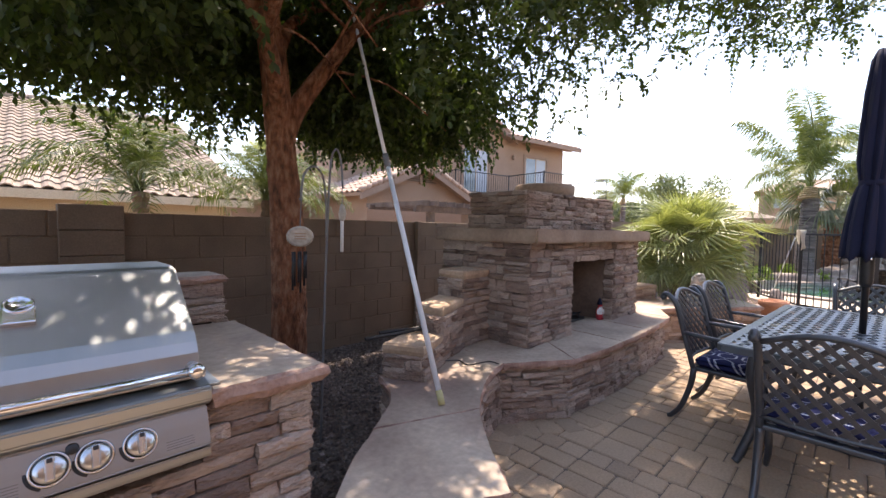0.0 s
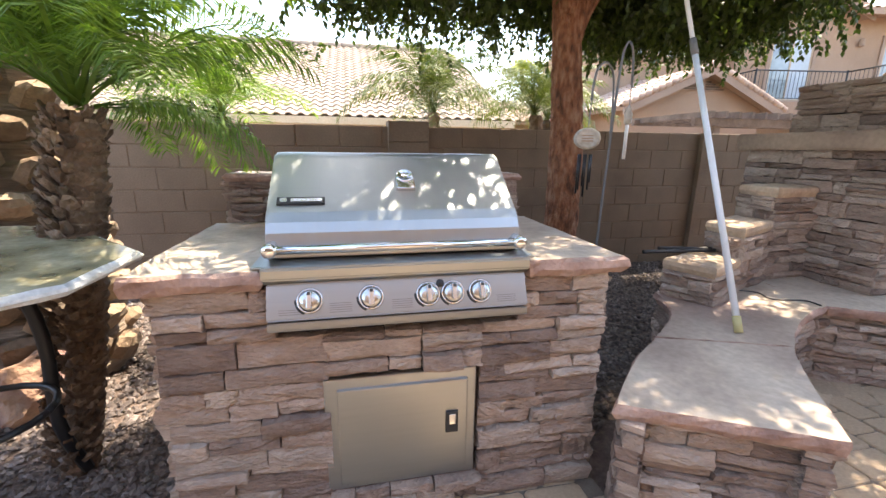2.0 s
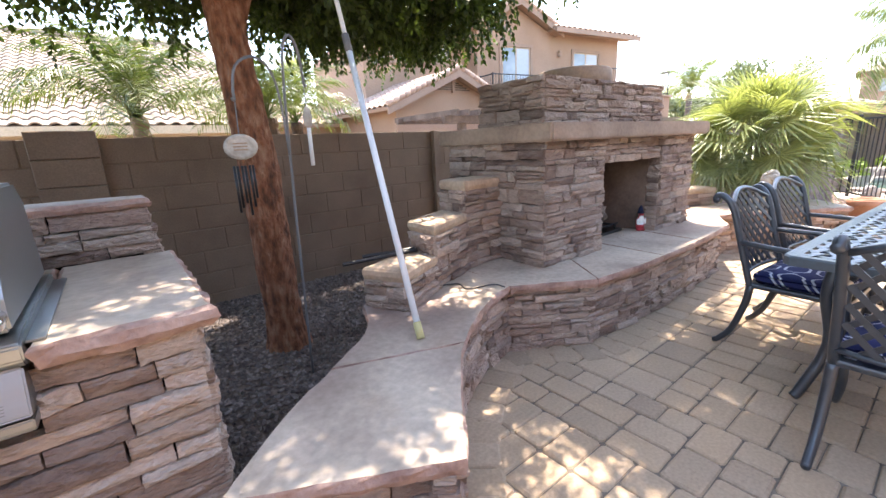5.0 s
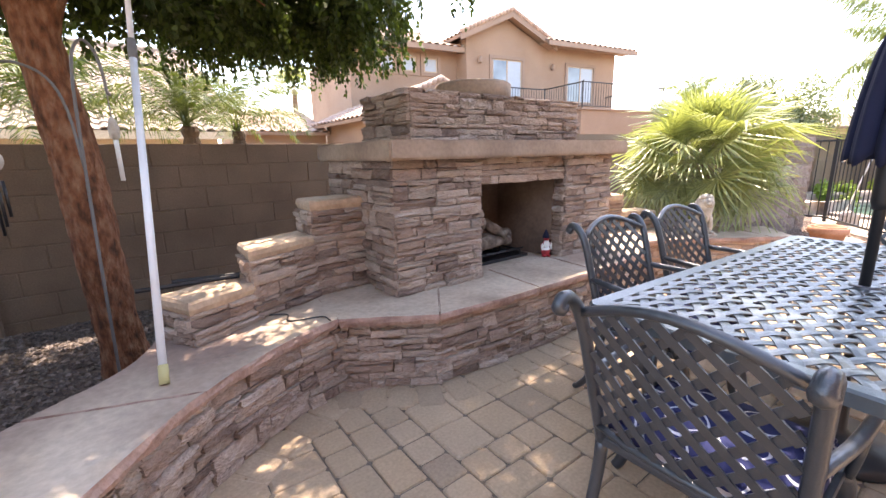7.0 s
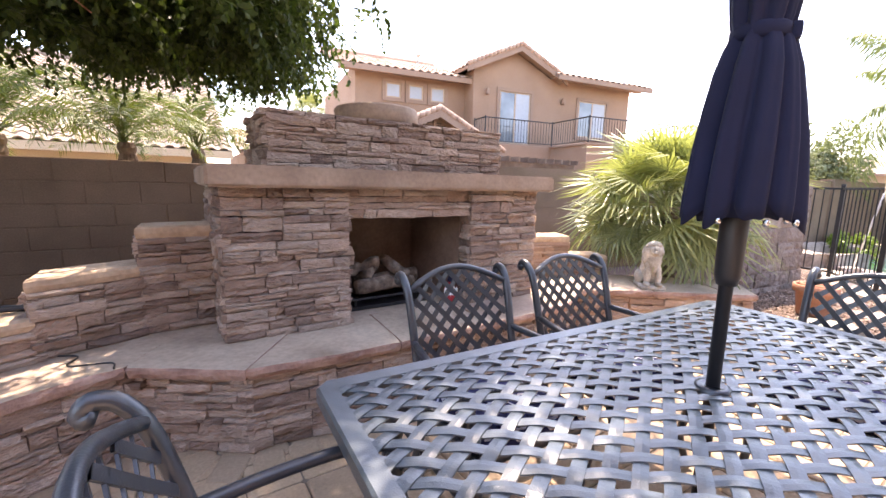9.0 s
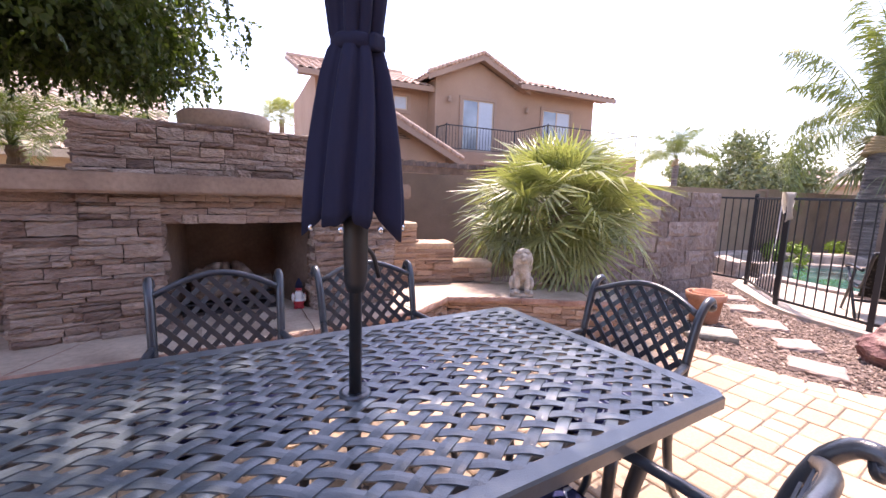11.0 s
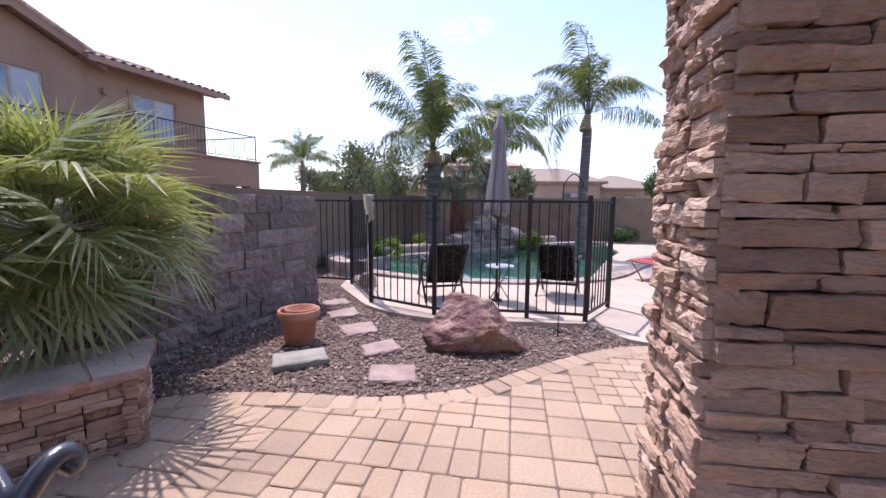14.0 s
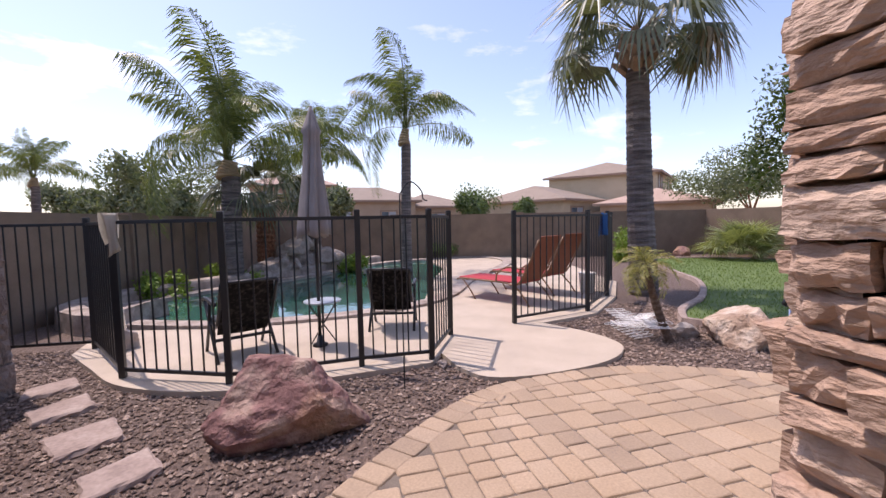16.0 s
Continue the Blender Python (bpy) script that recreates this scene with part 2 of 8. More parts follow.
def curve_pts(ctrl, n=40):
    """Smooth points through control points (Catmull-Rom)."""
    c = [Vector(p) for p in ctrl]
    c = [c[0] * 2 - c[1]] + c + [c[-1] * 2 - c[-2]]
    out = []
    for i in range(1, len(c) - 2):
        for k in range(max(2, n // (len(c) - 3))):
            t = k / max(2, n // (len(c) - 3))
            a, b, d, e = c[i - 1 : i + 3]
            out.append(0.5 * (2 * b + (d - a) * t + (2 * a - 5 * b + 4 * d - e) * t * t + (3 * b - a - 3 * d + e) * t ** 3))
    return out + [c[-2]]


def inside(p, poly):
    x, y, r = p[0], p[1], False
    for (x0, y0), (x1, y1) in zip(poly, poly[1:] + poly[:1]):
        if (y0 > y) != (y1 > y) and x < (x1 - x0) * (y - y0) / (y1 - y0) + x0:
            r = not r
    return r


def rough_block(seed, jit=0.05, mat=None, nx=5, nz=3, rim_in=(0.02, 0.17), face=0.09, lean=0.22):
    """A unit stone, x and z from -0.5 to 0.5, front near y = -0.5: a cleft, leaning front with chipped edges."""
    rnd = random.Random(seed)
    bm = bmesh.new()
    grid = {}
    lx, lz, step_at, step_by = rnd.uniform(-lean, lean) * 0.7, rnd.uniform(-lean, lean), rnd.randint(1, nz), rnd.uniform(-0.12, 0.12)
    skew = rnd.uniform(-0.10, 0.10)
    for i in range(nx + 1):
        for k in range(nz + 1):
            edge = i in (0, nx) or k in (0, nz)
            x, z = i / nx - 0.5, k / nz - 0.5
            y = -0.5 + (rnd.uniform(*rim_in) if edge else rnd.uniform(-face, face)) + lx * x + lz * z + (step_by if k >= step_at else 0)
            dx = rnd.uniform(-jit, jit) * 0.4 if 0 < i < nx else rnd.uniform(0, jit * 0.35) * (1 if i == 0 else -1)
            dz = rnd.uniform(-jit, jit) * 1.6 if 0 < k < nz else rnd.uniform(-0.02, jit * 1.6) * (1 if k == 0 else -1)
            grid[i, k] = bm.verts.new((x + dx + skew * z * (0.25 if edge else 1) * 0.3, y, z + dz))
    for i in range(nx):
        for k in range(nz):
            bm.faces.new((grid[i, k], grid[i + 1, k], grid[i + 1, k + 1], grid[i, k + 1]))
    rim = [grid[i, 0] for i in range(nx + 1)] + [grid[nx, k] for k in range(1, nz + 1)] + [grid[i, nz] for i in range(nx - 1, -1, -1)] + [grid[0, k] for k in range(nz - 1, 0, -1)]
    back = [bm.verts.new((v.co.x, 0.5, v.co.z)) for v in rim]
    n = len(rim)
    for i in range(n):
        bm.faces.new((rim[(i + 1) % n], rim[i], back[i], back[(i + 1) % n]))
    me = bpy.data.meshes.new("stone")
    bm.to_mesh(me)
    bm.free()
    if mat:
        me.materials.append(mat)
    return me


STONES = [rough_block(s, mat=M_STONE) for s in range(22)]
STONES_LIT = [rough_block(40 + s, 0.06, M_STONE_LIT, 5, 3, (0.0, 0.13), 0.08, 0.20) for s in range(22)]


def stone_face(parent, path, z0, z1, seed, pool=None, course=(0.022, 0.066), length=(0.08, 0.30), deep=0.07, proud=0.022, skip=None, ztop=None):
    """Ledge stones laid in courses along a path of (x, y) points; the outside lies to the right of its direction."""
    rnd = random.Random(seed)
    pool = pool or STONES
    pts = [Vector((*p, 0)) for p in path]
    runs = [0.0]
    for a, b in zip(pts, pts[1:]):
        runs.append(runs[-1] + (b - a).length)

    def at(s):
        s = min(max(s, 0), runs[-1])
        for i in range(len(pts) - 1):
            if s <= runs[i + 1] or i == len(pts) - 2:
                return pts[i].lerp(pts[i + 1], (s - runs[i]) / max(1e-6, runs[i + 1] - runs[i]))

    def lay(s, w, z, h):
        a, b = at(s), at(s + w)
        mid, d = at(s + w / 2), (b - a)
        if d.length < 1e-4 or (skip and skip(mid, z + h / 2)) or (ztop and z + h / 2 > ztop(mid)):
            return
        d.normalize()
        out = Vector((d.y, -d.x, 0))
        push = rnd.uniform(0, proud) + (0.014 if rnd.random() < 0.18 else 0)
        c = mid + out * (push - deep / 2 + 0.010) + Vector((0, 0, z + h / 2))
        ob = new("stone", rnd.choice(pool))
        ob.parent = parent
        m = Matrix(((d.x, -out.x, 0, c.x), (d.y, -out.y, 0, c.y), (0, 0, 1, c.z), (0, 0, 0, 1)))
        tilt = min(0.045, 0.005 / w)
        ob.matrix_basis = m @ Matrix.Rotation(rnd.uniform(-tilt, tilt), 4, "Y") @ Matrix.Diagonal((rnd.choice((1, -1)) * (w - 0.0015), deep, rnd.choice((1, -1)) * (h - 0.0015), 1))

    z = z0
    while z < z1 - 0.012:
        band = rnd.uniform(1.2, 2.4) * course[1]
        if z1 - z - band < course[1] * 0.7:
            band = z1 - z
        s = -rnd.uniform(0, 0.012)
        while s < runs[-1] - 0.01:
            wide = rnd.uniform(1.0, 1.9) * length[1]
            if runs[-1] - s - wide < length[1] * 0.6:
                wide = runs[-1] - s + 0.008
            zz = z
            while zz < z + band - 0.006:
                h = rnd.uniform(*course) * (1.35 if rnd.random() < 0.12 else 1)
                if z + band - zz - h < course[0] * 0.8:
                    h = z + band - zz
                q = s
                while q < s + wide - 0.005:
                    w = rnd.uniform(*length) * (1.1 if h > 0.06 else 0.95)
                    if s + wide - q - w < length[0] * 0.8:
                        w = s + wide - q
                    lay(q, w, zz, h)
                    q += w
                zz += h
            s += wide
        z += band


def leafy(name, dark, light, rough=0.5, through=0.3, by="island"):
    m, nt, b = material(name, rough)
    src = nt.nodes.new("ShaderNodeNewGeometry").outputs["Random Per Island"] if by == "island" else nt.nodes.new("ShaderNodeObjectInfo").outputs["Random"]
    c = ramp(nt, src, [(0.0, dark), (1.0, light)])
    c = mixed(nt, c, ramp(nt, world_noise(nt, 9, 3), [(0.3, (0.75, 0.75, 0.75)), (0.7, (1.2, 1.2, 1.2))]), 0.6, "MULTIPLY")
    nt.links.new(c, b.inputs["Base Color"])
    tr, mx = nt.nodes.new("ShaderNodeBsdfTranslucent"), nt.nodes.new("ShaderNodeMixShader")
    nt.links.new(mixed(nt, c, (1.25, 1.25, 0.55), 1.0, "MULTIPLY"), tr.inputs["Color"])
    mx.inputs[0].default_value = through
    nt.links.new(b.outputs[0], mx.inputs[1])
    nt.links.new(tr.outputs[0], mx.inputs[2])
    nt.links.new(mx.outputs[0], nt.nodes["Material Output"].inputs["Surface"])
    return m


M_LEAF = leafy("tree_leaf", (0.030, 0.055, 0.016), (0.085, 0.13, 0.034), 0.5, 0.42)
M_FROND = leafy("palm_frond", (0.075, 0.155, 0.03), (0.18, 0.30, 0.06), 0.45, 0.46)
M_FROND_Q = leafy("queen_palm_frond", (0.09, 0.125, 0.04), (0.22, 0.265, 0.085), 0.42, 0.38)
M_FROND_W = leafy("olive_frond", (0.07, 0.105, 0.03), (0.155, 0.20, 0.06), 0.42, 0.28)
M_FAN = leafy("fan_palm_leaf", (0.16, 0.195, 0.085), (0.36, 0.40, 0.20), 0.34, 0.34)
M_FAN_DEAD = leafy("dry_fan_leaf", (0.22, 0.16, 0.09), (0.36, 0.28, 0.17), 0.8, 0.2)
M_WASH = leafy("tall_fan_leaf", (0.085, 0.105, 0.065), (0.19, 0.215, 0.135), 0.42, 0.22)
M_BUSH = leafy("bush_leaf", (0.055, 0.095, 0.03), (0.12, 0.18, 0.055))
M_BUSH_L = leafy("lime_bush_leaf", (0.13, 0.22, 0.03), (0.24, 0.34, 0.06), 0.5, 0.35)
M_TUFT = leafy("yellowing_leaf", (0.20, 0.22, 0.05), (0.38, 0.34, 0.12), 0.5, 0.3)
M_TREE_FAR = leafy("distant_leaf", (0.10, 0.13, 0.075), (0.19, 0.225, 0.125), 0.6, 0.35)
M_GRASS = leafy("lawn_blade", (0.12, 0.19, 0.042), (0.20, 0.28, 0.075), 0.6, 0.25)
M_LAWN = earthy("lawn_soil", (0.085, 0.135, 0.035), (0.11, 0.165, 0.045), (0.13, 0.19, 0.055), 3, 60, 0.9, 0.5, 0.02)


def steel(name, color, rough, brush=(220, 3, 3), streak=0.02):
    m, nt, b = material(name, rough, 1.0)
    n = noise_tex(nt, 1.0, 5, brush)
    nt.links.new(mixed(nt, [v * 0.86 for v in color], color, n), b.inputs["Base Color"])
    r = nt.nodes.new("ShaderNodeMapRange")
    r.inputs[3].default_value, r.inputs[4].default_value = rough * 0.8, rough * 1.35
    nt.links.new(n, r.inputs[0])
    nt.links.new(r.outputs[0], b.inputs["Roughness"])
    relief(nt, b, n, streak, 0.001)
    return m


M_STEEL = steel("brushed_steel", (0.37, 0.39, 0.395), 0.33, (2, 70, 70))
M_KNOB = steel("satin_knob_steel", (0.60, 0.61, 0.61), 0.24, (40, 2, 2))
M_STEEL_H = steel("brushed_hood_steel", (0.44, 0.47, 0.475), 0.36, (26, 0.6, 0.6), 0.35)
M_CHROME = steel("polished_steel", (0.78, 0.78, 0.78), 0.10, (8, 8, 8))
M_DOOR = steel("satin_steel_door", (0.47, 0.485, 0.485), 0.30, (3, 60, 60))
M_DARK = plain("dark_plastic", (0.02, 0.02, 0.022), 0.45)
M_GREYPRINT = plain("grey_printing", (0.16, 0.16, 0.16), 0.6)
M_NAVY = plain("navy_canvas", (0.007, 0.010, 0.036), 0.92, 0, 0.35, 5, 0.3)
M_GREYCLOTH = plain("faded_grey_canvas", (0.27, 0.245, 0.235), 0.95, 0, 0.2, 6, 0.3)
M_TOWEL = plain("pale_towel", (0.62, 0.58, 0.50), 0.95, 0, 0.12, 20, 0.6)
M_WHITE = plain("white_plastic", (0.74, 0.74, 0.72), 0.4)
M_POLE = plain("white_painted_pole", (0.72, 0.75, 0.78), 0.3, 0.0)
M_YELLOW = plain("yellowed_tip", (0.52, 0.46, 0.22), 0.6)
M_RED = plain("red_sling_fabric", (0.42, 0.035, 0.045), 0.85, 0, 0.15, 14)
M_RUST = plain("copper_brown_sling", (0.24, 0.075, 0.035), 0.75, 0, 0.2, 14)
M_SLING = earthy("mottled_dark_sling", (0.008, 0.007, 0.007), (0.018, 0.015, 0.013), (0.10, 0.085, 0.075), 26, 60, 0.8, 0.4, 0.004)
M_BRONZE = plain("bronze_tube", (0.23, 0.13, 0.07), 0.4, 0.3)
M_BLUE = plain("blue_fabric", (0.03, 0.16, 0.42), 0.8)
M_GREYSTONE = earthy("cast_stone", (0.30, 0.26, 0.21), (0.45, 0.41, 0.35), (0.60, 0.56, 0.49), 14, 60, 0.9, 0.6, 0.006)
M_PADSTONE = earthy("pinkish_step_stone", (0.25, 0.185, 0.155), (0.335, 0.255, 0.215), (0.42, 0.335, 0.285), 5, 40, 0.88, 0.4, 0.005)
M_SLAB = earthy("grey_green_slab", (0.21, 0.205, 0.17), (0.28, 0.275, 0.23), (0.34, 0.335, 0.285), 5, 40, 0.88, 0.4, 0.005)
M_BOULDER = earthy("purple_red_rock", (0.13, 0.06, 0.055), (0.26, 0.135, 0.12), (0.44, 0.32, 0.25), 4.5, 22, 0.85, 0.9, 0.03, "", (0.40, 0.24, 0.13))
M_BOULDER_T = earthy("tan_veined_rock", (0.28, 0.18, 0.12), (0.45, 0.33, 0.24), (0.62, 0.52, 0.42), 5, 22, 0.85, 0.9, 0.03, "", (0.38, 0.18, 0.11))
M_ROCK_G = earthy("waterfall_rock", (0.22, 0.175, 0.145), (0.36, 0.295, 0.25), (0.50, 0.43, 0.37), 4, 20, 0.88, 0.8, 0.03)
M_GRANITE = earthy("mottled_granite", (0.15, 0.14, 0.085), (0.28, 0.26, 0.17), (0.42, 0.40, 0.29), 7, 70, 0.22, 0.05, 0.001)
M_GRANITE_E = earthy("granite_edge", (0.42, 0.43, 0.42), (0.55, 0.56, 0.55), (0.66, 0.67, 0.66), 12, 90, 0.6, 0.5, 0.004)
M_FIREBRICK = earthy("firebox_lining", (0.10, 0.062, 0.045), (0.16, 0.105, 0.075), (0.22, 0.15, 0.11), 3, 40, 0.92, 0.3, 0.004)
M_LOG = earthy("ceramic_log", (0.07, 0.05, 0.038), (0.20, 0.155, 0.12), (0.40, 0.34, 0.28), 14, 50, 0.95, 0.8, 0.01)
M_BOOT = earthy("palm_boot", (0.15, 0.095, 0.06), (0.29, 0.20, 0.13), (0.42, 0.31, 0.21), 8, 50, 0.92, 0.8, 0.012, "object")
M_SHAG = earthy("shaggy_palm_bark", (0.055, 0.034, 0.022), (0.15, 0.095, 0.062), (0.32, 0.225, 0.16), 14, 60, 0.95, 0.9, 0.015, "object")
M_TRIM = earthy("stucco_trim", (0.27, 0.185, 0.135), (0.30, 0.205, 0.15), (0.33, 0.23, 0.17), 1, 60, 0.9, 0.3, 0.006)
M_WOOD = earthy("weathered_beam", (0.085, 0.06, 0.045), (0.13, 0.095, 0.072), (0.19, 0.14, 0.108), 4, 30, 0.9, 0.4, 0.005)
M_FARWALL = earthy("distant_stucco", (0.40, 0.30, 0.21), (0.45, 0.34, 0.245), (0.50, 0.385, 0.28), 0.5, 30, 0.92)

m, nt, b = material("window_glass", 0.06)
nt.links.new(ramp(nt, world_noise(nt, 1.2, 2), [(0.35, (0.10, 0.13, 0.16)), (0.7, (0.22, 0.26, 0.30))]), b.inputs["Base Color"])
b.inputs["Specular IOR Level"].default_value = 0.9
M_PANE = m
M_BLIND = plain("pale_blind", (0.35, 0.39, 0.43), 0.35)
m, nt, b = material("pool_water", 0.03)
nt.links.new(ramp(nt, world_noise(nt, 0.35, 2), [(0.3, (0.022, 0.092, 0.070)), (0.7, (0.036, 0.125, 0.095))]), b.inputs["Base Color"])
relief(nt, b, world_noise(nt, 5, 3), 0.12, 0.02)
M_WATER = m

# navy cushion fabric with a pale trellis
m, nt, b = material("trellis_cushion", 0.9)
co, sep = nt.nodes.new("ShaderNodeTexCoord"), nt.nodes.new("ShaderNodeSeparateXYZ")
nt.links.new(co.outputs["Object"], sep.inputs[0])


def calc(op, a, c=None):
    n = nt.nodes.new("ShaderNodeMath")
    n.operation = op
    for s, v in zip(n.inputs, (a, c)):
        if isinstance(v, bpy.types.NodeSocket):
            nt.links.new(v, s)
        elif v is not None:
            s.default_value = v
    return n.outputs[0]


wx, wy = calc("MULTIPLY", sep.outputs[0], 42.0), calc("MULTIPLY", calc("ADD", sep.outputs[1], calc("MULTIPLY", sep.outputs[2], 0.8)), 42.0)
wave = calc("ABSOLUTE", calc("ADD", calc("ADD", calc("COSINE", wx), calc("COSINE", wy)), calc("MULTIPLY", calc("COSINE", calc("MULTIPLY", wx, 2.0)), 0.35)))
nt.links.new(mixed(nt, (0.012, 0.018, 0.085), (0.50, 0.52, 0.60), calc("LESS_THAN", wave, 0.20)), b.inputs["Base Color"])
relief(nt, b, world_noise(nt, 300, 2), 0.3, 0.002)
M_CUSHION = m


# ---- plan ----
EDGE = [(4.22, 3.02), (4.40, 2.57), (4.50, 2.06), (4.56, 1.40), (4.82, 0.81), (5.28, 0.34), (5.75, -0.20), (6.03, -0.67), (6.12, -1.20), (6.12, -1.96), (5.84, -2.70), (5.40, -3.23), (4.6, -3.9)]
EDGE_C = [(p.x, p.y) for p in curve_pts([(*p, 0) for p in EDGE], 72)]
SEAT_FRONT = [(-1.80, 2.52), (-1.61, 2.76), (-1.40, 3.00), (-1.14, 3.20), (-0.86, 3.35), (-0.66, 3.41)]
SEAT_BACK = [(-2.38, 2.83), (-2.13, 3.08), (-1.83, 3.30), (-1.58, 3.52), (-1.46, 3.80), (-1.0, 4.0), (-0.2, 4.2)]
FX0, FX1, FY0, FY1 = -0.22, 2.02, 3.51, 4.45    # the fireplace's body
FB0, FB1, FBZ = 0.455, 1.385, 1.115              # its opening
HEARTH = [(-0.66, 3.41), (-0.44, 3.27), (-0.19, 3.11), (0.30, 3.07), (0.92, 3.06), (1.54, 3.08), (2.04, 3.12), (2.28, 3.25), (2.50, 3.36)]
PLANTER_FRONT = [(2.50, 3.36), (2.75, 3.23), (3.05, 3.02), (3.36, 2.77), (3.74, 2.50)]
PLANTER_BACK = [(4.20, 2.88), (3.85, 3.22), (3.5, 3.52), (3.1, 3.85), (2.02, 4.1)]
STEPS_L = [((-1.33, 3.54), (-1.02, 3.69), 0.68), ((-1.02, 3.69), (-0.60, 3.88), 0.86), ((-0.60, 3.88), (-0.22, 3.92), 1.07)]
STEPS_R = [((2.02, 3.99), (2.52, 3.99), 1.06), ((2.52, 3.99), (2.89, 3.87), 0.86), ((2.89, 3.87), (3.25, 3.68), 0.665)]
SEAT_Z, WALL_TOP = 0.46, 1.49
FENCE = [(8.57, 5.0), (8.40, 3.17), (7.22, 2.41), (6.76, 1.43), (6.84, 0.30), (6.82, -0.38), (7.60, -0.80)]
FENCE_E = [(7.85, -1.75), (8.16, -3.06), (9.08, -4.08), (10.6, -5.3)]
WEST = [(-9, -4.0), (-9, 2.2), (-3.95, 2.95), (-3.9, 3.15), (-2.3, 3.15), (-2.3, 2.9), (-1.8, 2.6), (-1.3, 3.2), (-0.6, 3.5), (2.4, 3.5), (3.7, 2.7), (4.1, 3.05)]


def smooth2(pts, n=30):
    return [(p.x, p.y) for p in curve_pts([(*p, 0) for p in pts], n)]


# ground: one sheet out to the horizon
ground = mesh_part("ground", [(-900, -900, -0.09), (900, -900, -0.09), (900, 900, -0.09), (-900, 900, -0.09)], [(0, 1, 2, 3)], M_DESERT)
tagged(ground, "bare tan desert soil of the neighbourhood", "ground", kind="structure")
yard = part("gravel_ground", prism([(-8.6, -4.2), (15.4, -13.2), (19.2, 2.9), (3.2, 6.05), (-8.6, 6.05)], -0.12, -0.035), M_GRAVEL)
tagged(yard, "brown crushed gravel bed covering the yard", "gravel", kind="structure")
patio = part("patio_floor", prism(EDGE_C + WEST, -0.055, -0.010), M_SAND)
tagged(patio, "tan concrete paver patio with sandy joints", "patio", kind="structure")


# ---- block walls of the yard ----
def block_wall(name, a, b, top, seed, mat, course, block, thick, label, pool=None, proud=0.0):
    """A wall of separate blocks from a to b; its face lies to the right."""
    rnd = random.Random(seed)
    L = math.hypot(b[0] - a[0], b[1] - a[1])
    m = pose(a[0], a[1], 0, 0, 0, math.degrees(math.atan2(b[1] - a[1], b[0] - a[0])))
    core = part(name, boxes((-0.01, L + 0.01, 0.007, thick - 0.007, -0.2, top - 0.003), m=m), M_SPLIT if pool else M_BLOCK)
    tagged(core, label, "wall", kind="structure")
    shared, k, z = {}, 0, top - course
    while z > -0.2:
        s = -block / 2 if k % 2 else 0
        while s < L:
            p, q = max(s, 0), min(s + block, L)
            if q - p > 0.04:
                key = round(q - p, 3)
                if pool:
                    ob = new("block", rnd.choice(pool))
                    ob.matrix_basis = m @ Matrix.Translation(((p + q) / 2, 0.05 - rnd.uniform(0, proud), z + course / 2)) @ Matrix.Diagonal((rnd.choice((1, -1)) * (key - 0.006), 0.12, course - 0.006, 1))
                else:
                    if key not in shared:
                        w = key / 2 - 0.004
                        shared[key] = bpy.data.meshes.new("block")
                        bb = boxes((-w, w, 0, thick, 0.004, course - 0.004), bevel=0.005, seg=1)
                        bb.to_mesh(shared[key])
                        bb.free()
                        shared[key].materials.append(mat)
                    ob = new("block", shared[key])
                    ob.matrix_basis = m @ Matrix.Translation(((p + q) / 2, rnd.uniform(-0.002, 0.002), z))
                ob.parent = core
            s += block
        z -= course
        k += 1
    return core


block_wall("wall_back", (-8.6, 6.0), (3.2, 6.0), WALL_TOP, 1, M_BLOCK, 0.203, 0.406, 0.15, "brown painted concrete block garden wall with recessed joints")
bm = bmesh.new()
for i in range(8):
    box(bm, -2.86, -2.46, 5.93, 6.21, WALL_TOP + 0.05 - 0.203 * (i + 1) + 0.004, WALL_TOP + 0.05 - 0.203 * i)
bmesh.ops.bevel(bm, geom=bm.edges[:], offset=0.006, segments=1, affect="EDGES")
tagged(part("wall_pilaster", bm, M_BLOCK), "brown painted block pilaster of the garden wall", "pilaster", kind="structure")
tagged(part("downspout_trim", boxes((0.74, 0.80, 5.93, 5.99, -0.05, WALL_TOP), bevel=0.006), M_BLOCK), "narrow brown control joint strip on the block wall", "trim", kind="structure")
for nm, a, b in (("wall_back_east", (3.2, 6.0), (19.2, 2.8)), ("wall_east", (19.2, 2.8), (15.3, -13.0)), ("wall_south_east", (15.3, -13.0), (2.0, -15.5)), ("wall_west", (-8.6, -6), (-8.6, 6.0))):
    L = math.hypot(b[0] - a[0], b[1] - a[1])
    bm = bmesh.new()
    m = pose(a[0], a[1], 0, 0, 0, math.degrees(math.atan2(b[1] - a[1], b[0] - a[0])))
    z = -0.2
    while z < WALL_TOP - 0.06:
        box(bm, 0, L, 0, 0.15, z, z + 0.197, m=m)
        z += 0.203
    box(bm, 0, L, 0.006, 0.144, -0.2, WALL_TOP + 0.08, m=m)
    for i in range(1, int(L / 4.5) + 1):
        box(bm, i * 4.5, i * 4.5 + 0.4, -0.06, 0.21, -0.2, WALL_TOP + 0.17, m=m)
    tagged(part(nm, bm, M_BLOCK), "brown painted block wall around the yard", "wall", kind="structure")
SPLITS = [rough_block(80 + s, 0.010, M_SPLIT, 9, 4, (0.02, 0.10), 0.15, 0.04) for s in range(10)]
split_wall = block_wall("wall_split_face", (4.45, 3.62), (7.24, 3.23), 1.47, 5, M_SPLIT, 0.205, 0.42, 0.2, "grey-brown split-face block retaining wall", SPLITS, 0.03)


